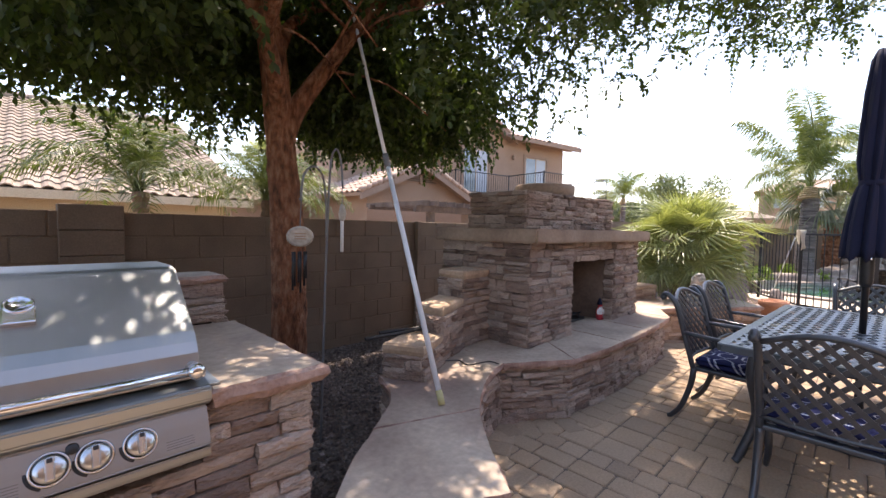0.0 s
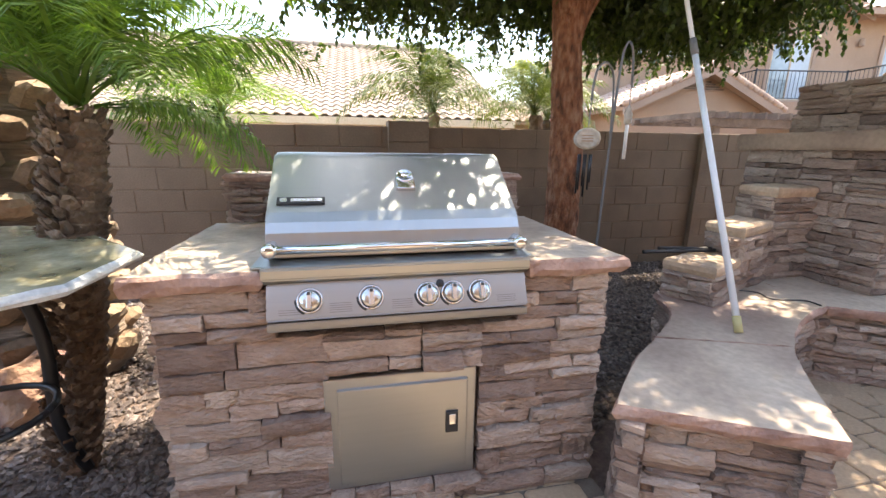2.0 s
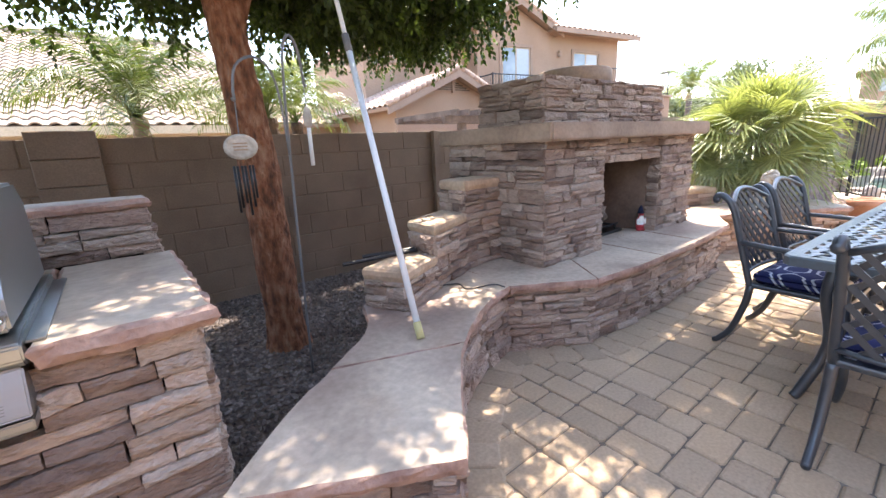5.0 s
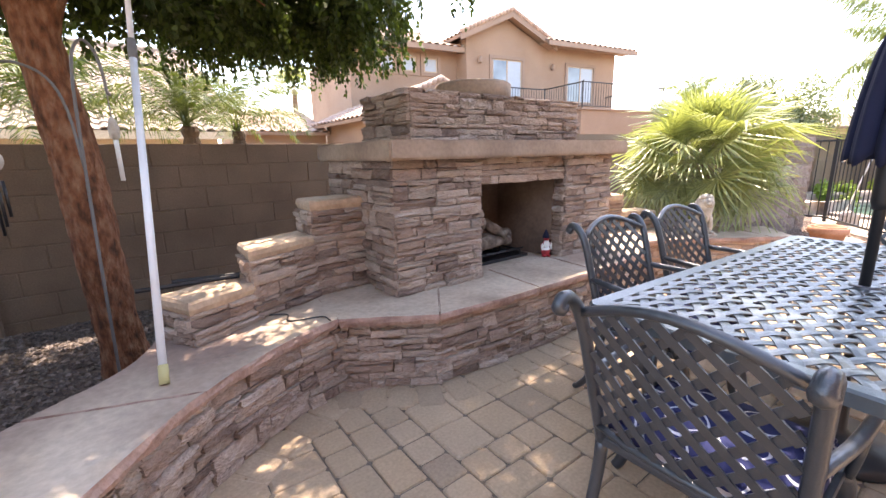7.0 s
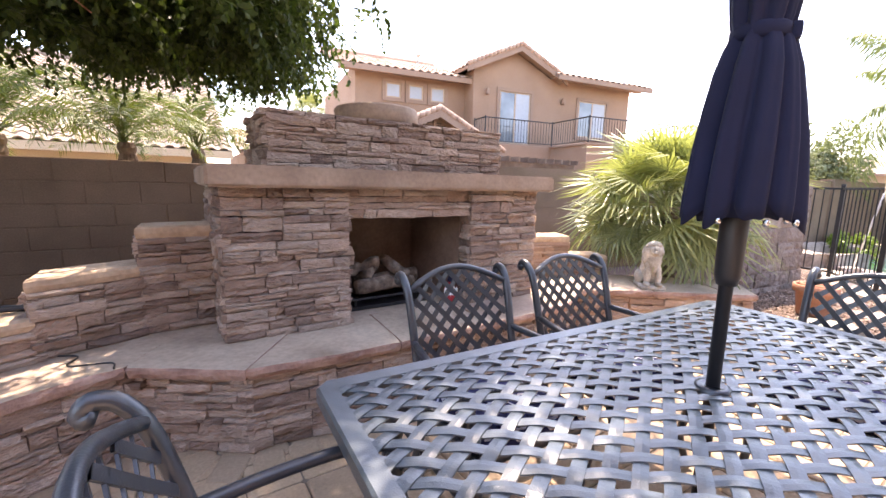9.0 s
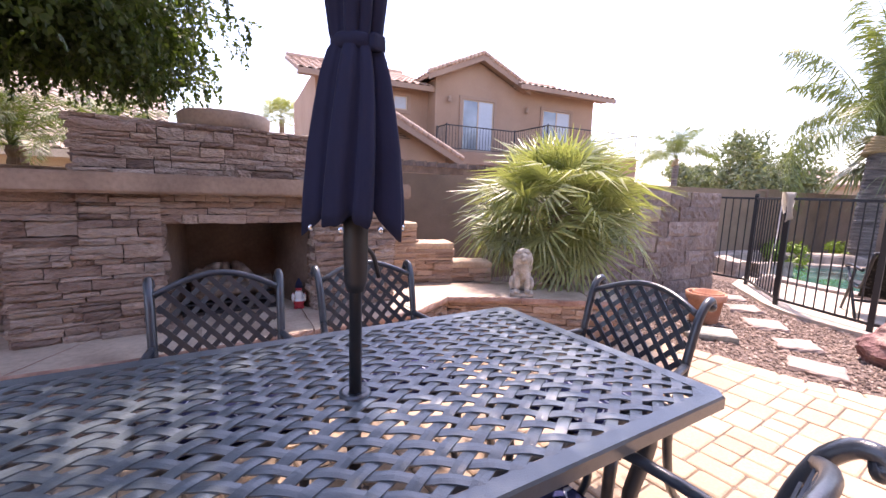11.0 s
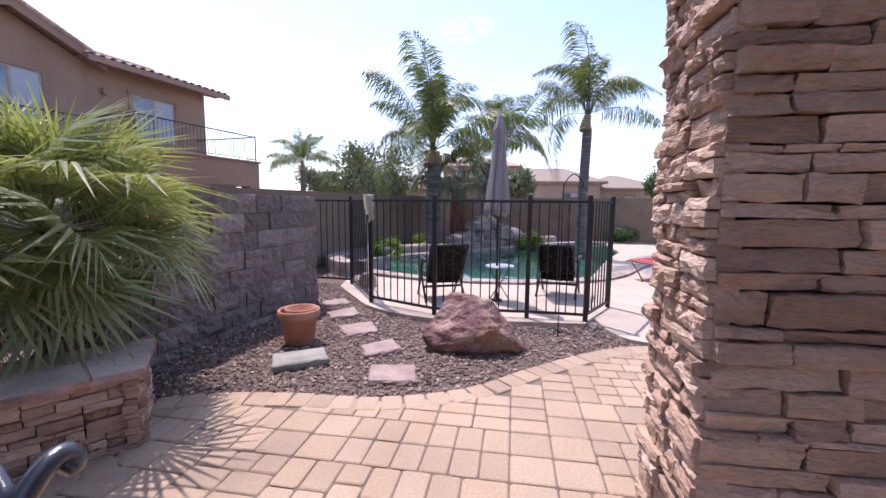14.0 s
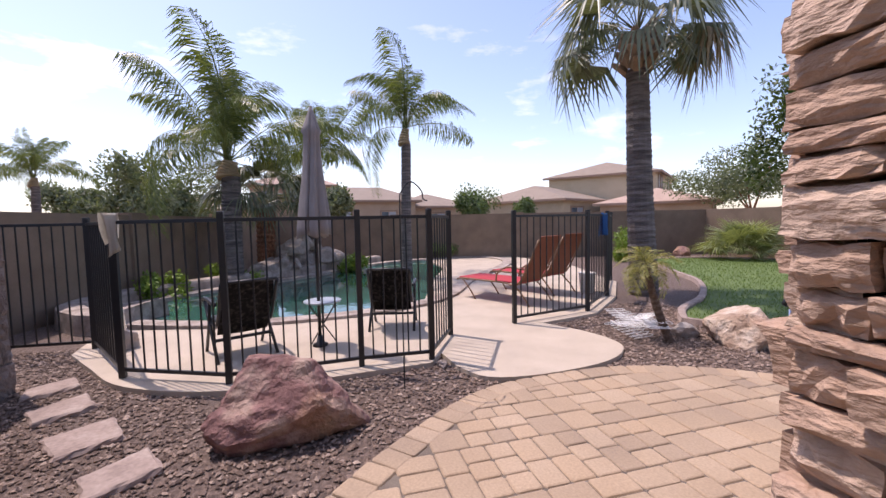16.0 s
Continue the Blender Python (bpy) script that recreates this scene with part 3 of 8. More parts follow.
# ---- fireplace ----
def slab(poly, z0, z1, bm=None, rough=0.012, seed=1, lip=0.016):
    """A flagstone slab over a polygon, with a chipped, softened rim."""
    rnd = random.Random(seed)
    pts = []
    for i, (a, b) in enumerate(zip(poly, poly[1:] + poly[:1])):
        L = math.hypot(b[0] - a[0], b[1] - a[1])
        n = max(1, int(L / 0.05))
        for k in range(n):
            pts.append((a[0] + (b[0] - a[0]) * k / n, a[1] + (b[1] - a[1]) * k / n))
    bm = bm or bmesh.new()
    cx, cy = sum(p[0] for p in pts) / len(pts), sum(p[1] for p in pts) / len(pts)
    rings = []
    for z, inset in ((z0, 0.012), (z0 + (z1 - z0) * 0.45, 0.0), (z1 - 0.010, 0.2 * lip), (z1, lip)):
        ring = []
        for i, (x, y) in enumerate(pts):
            (xa, ya), (xb, yb) = pts[i - 1], pts[(i + 1) % len(pts)]
            tx, ty = xb - xa, yb - ya
            l = math.hypot(tx, ty) or 1
            o = -inset + rnd.uniform(-rough, rough) * (1 if z < z1 else 0.4)
            ring.append(bm.verts.new((x + ty / l * o, y - tx / l * o, z + rnd.uniform(-0.002, 0.002))))
        rings.append(ring)
    n = len(pts)
    for a, b in zip(rings, rings[1:]):
        for i in range(n):
            bm.faces.new((a[i], a[(i + 1) % n], b[(i + 1) % n], b[i])).material_index = 1
    bm.faces.new(rings[-1])
    bm.faces.new(rings[0][::-1])
    return bm


FLAG = [M_FLAG, M_FLAG_EDGE]
fire = empty("fireplace", "stacked ledgestone outdoor fireplace with a tan concrete mantel", "fireplace")
fire_body = part("body", prism([(FX0 + .03, FY0 + .03), (FB0 - .03, FY0 + .03), (FB0 - .03, 4.18), (FB1 + .03, 4.18), (FB1 + .03, FY0 + .03), (FX1 - .03, FY0 + .03), (FX1 - .03, FY1 - .03), (FX0 + .03, FY1 - .03)], SEAT_Z, 1.30), M_MORTAR, fire)
fire_lintel = part("lintel", boxes((FB0 - .03, FB1 + .03, FY0 + .04, 4.17, FBZ + .01, 1.298)), M_MORTAR, fire)
part("firebox", prism([(FB0 - 0.005, 3.62), (FB0 - 0.005, 3.60), (FB0 + .03, 3.60), (FB0 + .16, 4.12), (FB1 - .16, 4.12), (FB1 - .03, 3.60), (FB1 + .005, 3.60), (FB1 + .005, 4.16), (FB0 - 0.005, 4.16)], SEAT_Z, FBZ), M_FIREBRICK, fire, "smoke-stained tan firebox lining")
bm = boxes((-0.29, 2.13, 3.40, 4.53, 1.30, 1.415))
bmesh.ops.subdivide_edges(bm, edges=bm.edges[:], cuts=5, use_grid_fill=True)
bmesh.ops.bevel(bm, geom=[e for e in bm.edges if e.calc_face_angle(0) > 1], offset=0.014, segments=2, affect="EDGES")
part("mantel", bm, M_MANTEL, fire, "tan cast concrete mantel slab")
fire_chimney = part("chimney", boxes((0.09, 1.78, 3.77, 4.36, 1.41, 1.735)), M_MORTAR, fire)
part("chimney_cap", slab([(0.06, 3.75), (1.80, 3.75), (1.80, 4.4), (0.06, 4.4)], 1.735, 1.755, seed=4), [M_MANTEL, M_MANTEL], fire)
part("flue", lathe([(0.30, 1.74), (0.31, 1.80), (0.31, 1.865), (0.29, 1.88), (0.24, 1.875), (0.23, 1.80)], 28, m=Matrix.Translation((0.90, 4.08, 0))), M_MANTEL, fire, "round tan flue collar", True)
stone_face(fire_body, [(FX0, FY0), (FB0, FY0)], SEAT_Z, 1.30, 11)
stone_face(fire_body, [(FB1, FY0), (FX1, FY0)], SEAT_Z, 1.30, 12)
stone_face(fire_lintel, [(FB0, FY0 + 0.02), (FB1, FY0 + 0.02)], FBZ, 1.30, 13)
stone_face(fire_body, [(FX0, FY1), (FX0, FY0)], SEAT_Z, 1.30, 14)
stone_face(fire_body, [(FX1, FY0), (FX1, FY1)], SEAT_Z, 1.30, 15)
stone_face(fire_body, [(FB1, 3.62), (FB1, FY0)], SEAT_Z, FBZ, 16, length=(0.08, 0.14))
stone_face(fire_body, [(FB0, FY0), (FB0, 3.62)], SEAT_Z, FBZ, 17, length=(0.08, 0.14))
stone_face(fire_chimney, [(0.06, 3.74), (1.81, 3.74)], 1.415, 1.755, 18)
stone_face(fire_chimney, [(0.06, 4.38), (0.06, 3.74)], 1.415, 1.755, 19)
stone_face(fire_chimney, [(1.81, 3.74), (1.81, 4.38)], 1.415, 1.755, 20)

logs = empty("gas_log_set", "grey ceramic gas logs on a black grate in the firebox", "fire logs")
rl = random.Random(5)
for a, b, r in (((0.62, 3.80, 0.60), (1.10, 3.86, 0.60), 0.05), ((0.66, 3.95, 0.62), (1.16, 3.93, 0.62), 0.055), ((0.70, 3.82, 0.68), (0.86, 4.02, 0.74), 0.045), ((1.02, 3.80, 0.66), (0.92, 4.0, 0.76), 0.045), ((0.60, 3.9, 0.70), (0.80, 3.84, 0.78), 0.04)):
    bm = bmesh.new()
    tube(bm, [Vector(a).lerp(Vector(b), k / 6) + Vector((0, 0, rl.uniform(-.012, .012))) for k in range(7)], [r * rl.uniform(0.85, 1.15) for _ in range(7)], 9)
    part("log", bm, M_LOG, logs, smooth=True)
part("grate", bars(*[([(x, 3.74, 0.53), (x, 4.02, 0.53)], 0.008) for x in (0.62, 0.74, 0.86, 0.98, 1.10)], ([(0.56, 3.76, 0.53), (1.18, 3.76, 0.53)], 0.009), ([(0.56, 4.0, 0.53), (1.18, 4.0, 0.53)], 0.009), *[([(x, y, SEAT_Z), (x, y, 0.53)], 0.009) for x in (0.6, 1.14) for y in (3.76, 4.0)]), M_IRON, logs)
part("burner_tray", boxes((0.55, 1.2, 3.72, 4.04, SEAT_Z, 0.485), bevel=0.004), M_IRON, logs)

# hearth, seat wall and planter: cores, stones, slabs
def offset(path, d):
    """The path moved to its right by d."""
    out = []
    for i, p in enumerate(path):
        a, b = path[max(i - 1, 0)], path[min(i + 1, len(path) - 1)]
        t = Vector((b[0] - a[0], b[1] - a[1])).normalized()
        out.append((p[0] + t.y * d, p[1] - t.x * d))
    return out


hearth = empty("hearth", "raised ledgestone hearth with a brown flagstone top", "hearth")
part("core", prism(offset(HEARTH, -0.12) + [(2.3, 4.3), (-0.4, 4.3)], 0.0, 0.40), M_MORTAR, hearth)
stone_face(hearth, [(-0.82, 3.60)] + offset(HEARTH[:3], -0.075), 0.0, 0.405, 21)
stone_face(hearth, smooth2(offset(HEARTH[2:7], -0.075), 20), 0.0, 0.405, 22)
stone_face(hearth, offset(HEARTH[6:], -0.075) + [(2.55, 3.47)], 0.0, 0.405, 23)
part("bedding", prism(offset(HEARTH, -0.045) + [(2.3, 4.2), (-0.4, 4.2)], 0.40, 0.4545), M_FLAG, hearth)
hp = HEARTH
for i, (poly) in enumerate(([hp[0], hp[1], hp[2], (0.12, 3.55), (-0.40, 4.0), (-0.62, 3.95)], [hp[2], hp[3], (0.60, 3.066), (0.64, 3.62), (0.12, 3.56)], [(0.604, 3.066), hp[4], (1.24, 3.072), (1.30, 3.62), (0.644, 3.62)], [(1.244, 3.072), hp[5], hp[6], (2.0, 3.56), (1.304, 3.62)], [hp[6], hp[7], hp[8], (2.55, 4.0), (2.02, 4.0), (2.004, 3.56)], [(0.4, 3.60), (1.44, 3.60), (1.44, 4.17), (0.4, 4.17)])):
    part("flagstone", slab(poly, 0.405, SEAT_Z, rough=0.004, seed=30 + i, lip=0.006), FLAG, hearth)

seat = empty("seat_wall", "curved ledgestone seat wall with broad buff flagstone cap", "seat wall")
sf, sb = smooth2(SEAT_FRONT, 20), smooth2(SEAT_BACK[:5], 20)
part("core", prism(offset(sf, -0.10)[3:] + [(-0.5, 4.1), (-1.40, 3.80)] + offset(sb, 0.10)[3:][::-1], 0.0, 0.40), M_MORTAR, seat)
stone_face(seat, offset(sf, -0.055) + [(-0.50, 3.52)], 0.0, 0.405, 24)
stone_face(seat, [(-2.32, 2.87), (-1.77, 2.58)], 0.0, 0.405, 25)
stone_face(seat, offset(sb, 0.05)[::-1], 0.0, 0.405, 26)
n = len(sf)
for i, (lo, hi) in enumerate(((0, 9), (9, 20))):
    a = sf[lo : hi + 1]
    b = [sb[min(int(k * (len(sb) - 1) / (n - 1)), len(sb) - 1)] for k in range(lo, min(hi + 1, n))]
    if i == 0:
        poly = a + b[::-1]
    else:
        poly = a + [(-0.30, 4.05), (-0.9, 4.0)] + b[::-1]
    part("flagstone", slab(poly, 0.405, SEAT_Z, rough=0.007, seed=50 + i, lip=0.008), FLAG, seat)

planter = empty("planter_wall", "curved ledgestone planter wall with a flagstone cap", "planter wall")
part("core", prism(offset(PLANTER_FRONT, -0.12) + [(4.10, 2.88)] + PLANTER_BACK[1:], 0.0, 0.40), M_MORTAR, planter)
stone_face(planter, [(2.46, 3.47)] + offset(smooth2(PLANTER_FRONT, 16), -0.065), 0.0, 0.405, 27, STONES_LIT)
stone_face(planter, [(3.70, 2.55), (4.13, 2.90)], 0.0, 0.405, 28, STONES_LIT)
part("bedding", prism(offset(PLANTER_FRONT, -0.045) + [(4.10, 2.88)] + PLANTER_BACK[1:], 0.40, 0.4545), M_FLAG, planter)
pf = PLANTER_FRONT
for i, poly in enumerate(([pf[0], pf[1], pf[2], (3.26, 3.40), (2.9, 3.86), (2.5, 4.0)], [pf[2], pf[3], (3.55, 2.64), (3.90, 3.16), (3.26, 3.40)], [(3.553, 2.637), pf[4], (4.20, 2.88), (3.905, 3.155)])):
    part("flagstone", slab(poly, 0.405, SEAT_Z, rough=0.006, seed=60 + i, lip=0.007), FLAG, planter)

def step_walls(steps, owner, pool, seed, cut=None):
    """Stepped back wall: ledge stones under buff cap stones."""
    for i, (a, b, top) in enumerate(steps):
        d = Vector((b[0] - a[0], b[1] - a[1])).normalized()
        o = Vector((-d.y, d.x)) * 0.24
        oa, ob_ = (Vector(cut) * 0.24 if cut and i else o), (Vector(cut) * 0.24 if cut and i < len(steps) - 1 else o)
        a2, b2 = (a[0] + oa.x, a[1] + oa.y), (b[0] + ob_.x, b[1] + ob_.y)
        i2 = Vector((-d.y, d.x)) * 0.03
        part("step_core", prism([(a[0] + i2.x + d.x * .02, a[1] + i2.y + d.y * .02), (b[0] + i2.x - d.x * .02, b[1] + i2.y - d.y * .02), (b2[0] - d.x * .02, b2[1] - d.y * .02), (a2[0] + d.x * .02, a2[1] + d.y * .02)], 0.2, top - 0.07), M_MORTAR, owner)
        stone_face(owner, [a, b], SEAT_Z, top - 0.065, seed + i, pool, length=(0.12, 0.26))
        stone_face(owner, [b, b2], SEAT_Z, top - 0.065, seed + 10 + i, pool, length=(0.10, 0.16))
        stone_face(owner, [a2, a], SEAT_Z if i == 0 else SEAT_Z, top - 0.065, seed + 20 + i, pool, length=(0.10, 0.16))
        stone_face(owner, [b2, a2], 0.0, top - 0.065, seed + 30 + i, pool)
        f = Vector((d.y, -d.x)) * 0.022
        e = d * 0.012
        cap = [(a[0] + f.x - e.x, a[1] + f.y - e.y), (b[0] + f.x + e.x, b[1] + f.y + e.y), (b[0] + ob_.x * 1.09 + e.x, b[1] + ob_.y * 1.09 + e.y), (a[0] + oa.x * 1.09 - e.x, a[1] + oa.y * 1.09 - e.y)]
        part("cap_stone", slab(cap, top - 0.065, top, rough=0.0018, seed=seed + i), [M_CAPSTONE, M_CAPSTONE], owner, "buff sandstone cap block")


step_walls(STEPS_L, seat, None, 300, (0.03, 1.0))
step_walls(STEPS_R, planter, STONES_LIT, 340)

# stone column of the house's covered patio
column = empty("stone_column", "tall ledgestone veneered column beside the paver patio", "column")
PC = [(3.255, 0.020), (3.285, -0.60), (2.885, -0.60), (2.870, 0.022)]
part("core", prism([(3.22, -0.018), (2.905, -0.016), (2.92, -0.565), (3.25, -0.565)], 0.0, 3.0), M_MORTAR, column)
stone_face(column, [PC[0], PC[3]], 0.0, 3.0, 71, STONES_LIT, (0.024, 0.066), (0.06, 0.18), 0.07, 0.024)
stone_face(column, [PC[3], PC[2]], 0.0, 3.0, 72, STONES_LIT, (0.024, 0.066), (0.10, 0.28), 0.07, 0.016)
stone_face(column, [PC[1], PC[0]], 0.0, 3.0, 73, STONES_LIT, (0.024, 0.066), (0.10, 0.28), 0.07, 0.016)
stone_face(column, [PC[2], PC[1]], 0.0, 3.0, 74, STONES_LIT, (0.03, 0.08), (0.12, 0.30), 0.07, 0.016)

# ---- grill island ----
island = empty("grill_island", "ledgestone grill island with a reddish flagstone counter", "grill island")
IX0, IX1, IY0, IY1 = -3.79, -2.33, 3.04, 4.12
part("core", prism([(IX0 + .03, IY0 + .03), (IX1 - .03, IY0 + .03), (IX1 - .03, IY1), (IX0 + .03, IY1)], 0, 0.70), M_MORTAR, island)
part("core_left", boxes((IX0 + .03, -3.50, IY0 + .03, IY1, 0.70, 0.862)), M_MORTAR, island)
part("core_right", boxes((-2.64, IX1 - .03, IY0 + .03, IY1, 0.70, 0.862)), M_MORTAR, island)
part("core_back", boxes((-3.50, -2.64, 3.68, IY1, 0.70, 0.862)), M_MORTAR, island)
stone_face(island, [(IX0, IY0), (-3.31, IY0)], 0.0, 0.70, 81, course=(0.028, 0.078))
stone_face(island, [(IX0, IY0), (-3.462, IY0)], 0.70, 0.865, 181, course=(0.028, 0.078))
stone_face(island, [(-2.79, IY0), (IX1, IY0)], 0.0, 0.70, 82, course=(0.028, 0.078))
stone_face(island, [(-2.658, IY0), (IX1, IY0)], 0.70, 0.865, 182, course=(0.028, 0.078))
stone_face(island, [(-3.31, IY0), (-2.79, IY0)], 0.545, 0.70, 83)
stone_face(island, [(-3.31, IY0 - 0.02), (-2.79, IY0 - 0.02)], 0.0, 0.105, 84, length=(0.08, 0.2))
stone_face(island, [(IX1, IY0), (IX1, IY1)], 0.0, 0.865, 85, course=(0.028, 0.078))
stone_face(island, [(IX0, IY1), (IX0, IY0)], 0.0, 0.865, 86)
part("counter_left", slab([(-3.865, 2.995), (-3.475, 2.995), (-3.475, 3.9), (-3.865, 3.9)], 0.865, 0.925, rough=0.012, seed=7), FLAG, island)
part("counter_right", slab([(-2.645, 2.985), (-2.275, 2.985), (-2.275, 3.9), (-2.645, 3.9)], 0.865, 0.925, rough=0.012, seed=8), FLAG, island)
part("counter_back", slab([(-3.47, 3.66), (-2.65, 3.66), (-2.65, 3.9), (-3.47, 3.9)], 0.865, 0.925, rough=0.004, seed=9), FLAG, island)
part("splash_core", boxes((-3.74, -2.38, 3.93, 4.12, 0.86, 1.115)), M_MORTAR, island)
stone_face(island, [(-3.78, 3.905), (-2.34, 3.905)], 0.925, 1.12, 87)
stone_face(island, [(-2.34, 3.905), (-2.34, 4.14)], 0.865, 1.12, 88, length=(0.1, 0.2))
stone_face(island, [(-3.78, 4.14), (-3.78, 3.905)], 0.865, 1.12, 89, length=(0.1, 0.2))
part("splash_cap", slab([(-3.80, 3.88), (-2.32, 3.88), (-2.32, 4.15), (-3.80, 4.15)], 1.12, 1.155, rough=0.008, seed=10), FLAG, island)
door = part("access_door", boxes((-3.325, -2.803, 3.02, 3.05, 0.11, 0.54), bevel=0.006), M_DOOR, island, "satin stainless access door frame")
part("door_panel", boxes((-3.283, -2.835, 3.008, 3.03, 0.135, 0.503), bevel=0.005), M_DOOR, door)
part("latch", boxes((-2.915, -2.870, 3.000, 3.012, 0.30, 0.385), bevel=0.004), M_DARK, door, "black recessed paddle latch")
part("latch_paddle", boxes((-2.905, -2.880, 2.995, 3.004, 0.335, 0.375), bevel=0.003), M_CHROME, door)

# ---- built-in grill ----
grill = empty("gas_grill", "built-in stainless steel gas grill with closed hood", "grill")
GX0, GX1 = -3.466, -2.661
def profile_x(prof, x0, x1, bevel=0.0):
    """A solid with a profile in y and z, drawn out along x."""
    bm = bmesh.new()
    a, b = [bm.verts.new((x0, y, z)) for y, z in prof], [bm.verts.new((x1, y, z)) for y, z in prof]
    n = len(prof)
    bm.faces.new(a[::-1])
    bm.faces.new(b)
    for i in range(n):
        bm.faces.new((a[i], a[(i + 1) % n], b[(i + 1) % n], b[i]))
    bmesh.ops.recalc_face_normals(bm, faces=bm.faces[:])
    if bevel:
        bmesh.ops.bevel(bm, geom=[e for e in bm.edges if e.calc_face_angle(0) > 0.5], offset=bevel, segments=2, affect="EDGES")
    return bm


hood = part("hood", profile_x([(3.035, 0.955), (3.037, 0.995), (3.045, 1.030), (3.060, 1.060), (3.085, 1.088), (3.29, 1.245), (3.300, 1.254), (3.315, 1.261), (3.335, 1.263), (3.56, 1.262), (3.64, 1.20), (3.66, 0.955)], GX0, GX1, 0.008), M_STEEL_H, grill, "brushed stainless steel hood")
part("hood_handle", bars(([(GX0 + 0.03, 2.998, 0.990), (GX1 - 0.03, 2.998, 0.990)], 0.013), sides=14), M_CHROME, hood, "polished tubular handle", True)
for x in (GX0 + 0.02, GX1 - 0.02):
    part("handle_mount", lathe([(0.010, -0.03), (0.021, -0.026), (0.022, 0.0), (0.017, 0.018), (0.02, 0.045)], 14, m=Matrix.Translation((x, 3.003, 0.990)) @ Matrix.Rotation(radians(-90), 4, "X")), M_CHROME, hood, "", True)
tm = Matrix.Translation((-3.03, 3.195, 1.1725)) @ Matrix.Rotation(radians(-52.5), 4, "X")
part("thermometer", boxes((-0.032, 0.032, -0.014, 0.01, -0.05, 0.005), bevel=0.004, m=tm), M_CHROME, hood)
part("thermometer_dial", lathe([(0.030, 0.0), (0.031, 0.012), (0.026, 0.016), (0.024, 0.012)], 24, m=tm @ Matrix.Translation((0, -0.004, 0.012)) @ Matrix.Rotation(radians(90), 4, "X")), M_CHROME, hood, "round chrome dial", True)
pm = Matrix.Translation((-3.365, 3.1197, 1.1152)) @ Matrix.Rotation(radians(-52.5), 4, "X")
plate = part("nameplate", boxes((-0.072, 0.072, -0.007, 0.004, -0.015, 0.015), bevel=0.002, m=pm), M_DARK, hood, "dark maker's plate with a pale bar")
part("plate_bar", boxes((-0.030, 0.064, -0.0085, -0.005, -0.006, 0.007), m=pm), M_CHROME, plate)
part("plate_square", boxes((-0.062, -0.042, -0.0085, -0.005, -0.008, 0.009), m=pm), M_CHROME, plate)
part("shelf_lip", profile_x([(2.985, 0.895), (2.977, 0.905), (2.977, 0.937), (2.984, 0.943), (3.06, 0.953), (3.66, 0.953), (3.66, 0.885), (3.0, 0.885)], -3.475, -2.645, 0.004), M_STEEL, grill)
for x, w in ((-3.475, -0.035), (-2.645, 0.035)):
    part("drip_flange", boxes((min(x, x + w), max(x, x + w), 3.02, 3.64, 0.9275, 0.9335), bevel=0.002), M_STEEL, grill)
panel = part("control_panel", profile_x([(2.995, 0.886), (2.952, 0.788), (2.956, 0.783), (3.06, 0.783), (3.06, 0.886)], -3.465, -2.655, 0.004), M_STEEL, grill, "sloped stainless control panel")
part("drip_tray_front", profile_x([(2.956, 0.778), (2.952, 0.758), (2.957, 0.750), (3.05, 0.750), (3.05, 0.778)], -3.465, -2.655, 0.003), M_STEEL, grill)
kt = Matrix.Rotation(radians(90 - 23.7), 4, "X")
for x in (-3.342, -3.162, -2.985, -2.905, -2.815):
    km = Matrix.Translation((x, 2.974, 0.838)) @ kt
    k = part("knob", lathe([(0.030, 0.0), (0.030, 0.012), (0.027, 0.016), (0.012, 0.0175), (0.002, 0.018)], 28, m=km), M_KNOB, panel, "satin steel burner knob", True)
    part("grip", boxes((-0.0085, 0.0085, -0.026, 0.026, 0.012, 0.036), bevel=0.004, m=km), M_KNOB, k)
    part("bezel", lathe([(0.037, -0.001), (0.0385, 0.004), (0.034, 0.007), (0.032, 0.001)], 28, m=km), M_CHROME, k, "", True)
    part("pointer", boxes((-0.005, 0.005, 0.014, 0.024, 0.0355, 0.0368), m=km), M_DARK, k)
    part("scale_mark", bars(([km @ Vector((0.041 * math.cos(a), 0.041 * math.sin(a), 0.0)) for a in [radians(175 + 9 * q) for q in range(9)]], 0.0035), sides=6), M_DARK, k, "dark crescent beside the knob", True)
part("igniter_button", lathe([(0.013, 0.0), (0.013, 0.008), (0.010, 0.011)], 16, m=Matrix.Translation((-2.945, 2.988, 0.866)) @ kt), M_DARK, panel, "black igniter button", True)
for x, n in ((-3.43, 3), (-3.285, 5), (-3.10, 5), (-2.76, 4)):
    bm = bmesh.new()
    for i in range(n):
        box(bm, 0, 0.065, -0.003 + i * 0.0065, -0.0015 + i * 0.0065, 0.0, 0.0006, m=Matrix.Translation((x, 2.9592, 0.8055)) @ kt)
    part("printed_lines", bm, M_GREYPRINT, panel, "rows of small illegible printing")


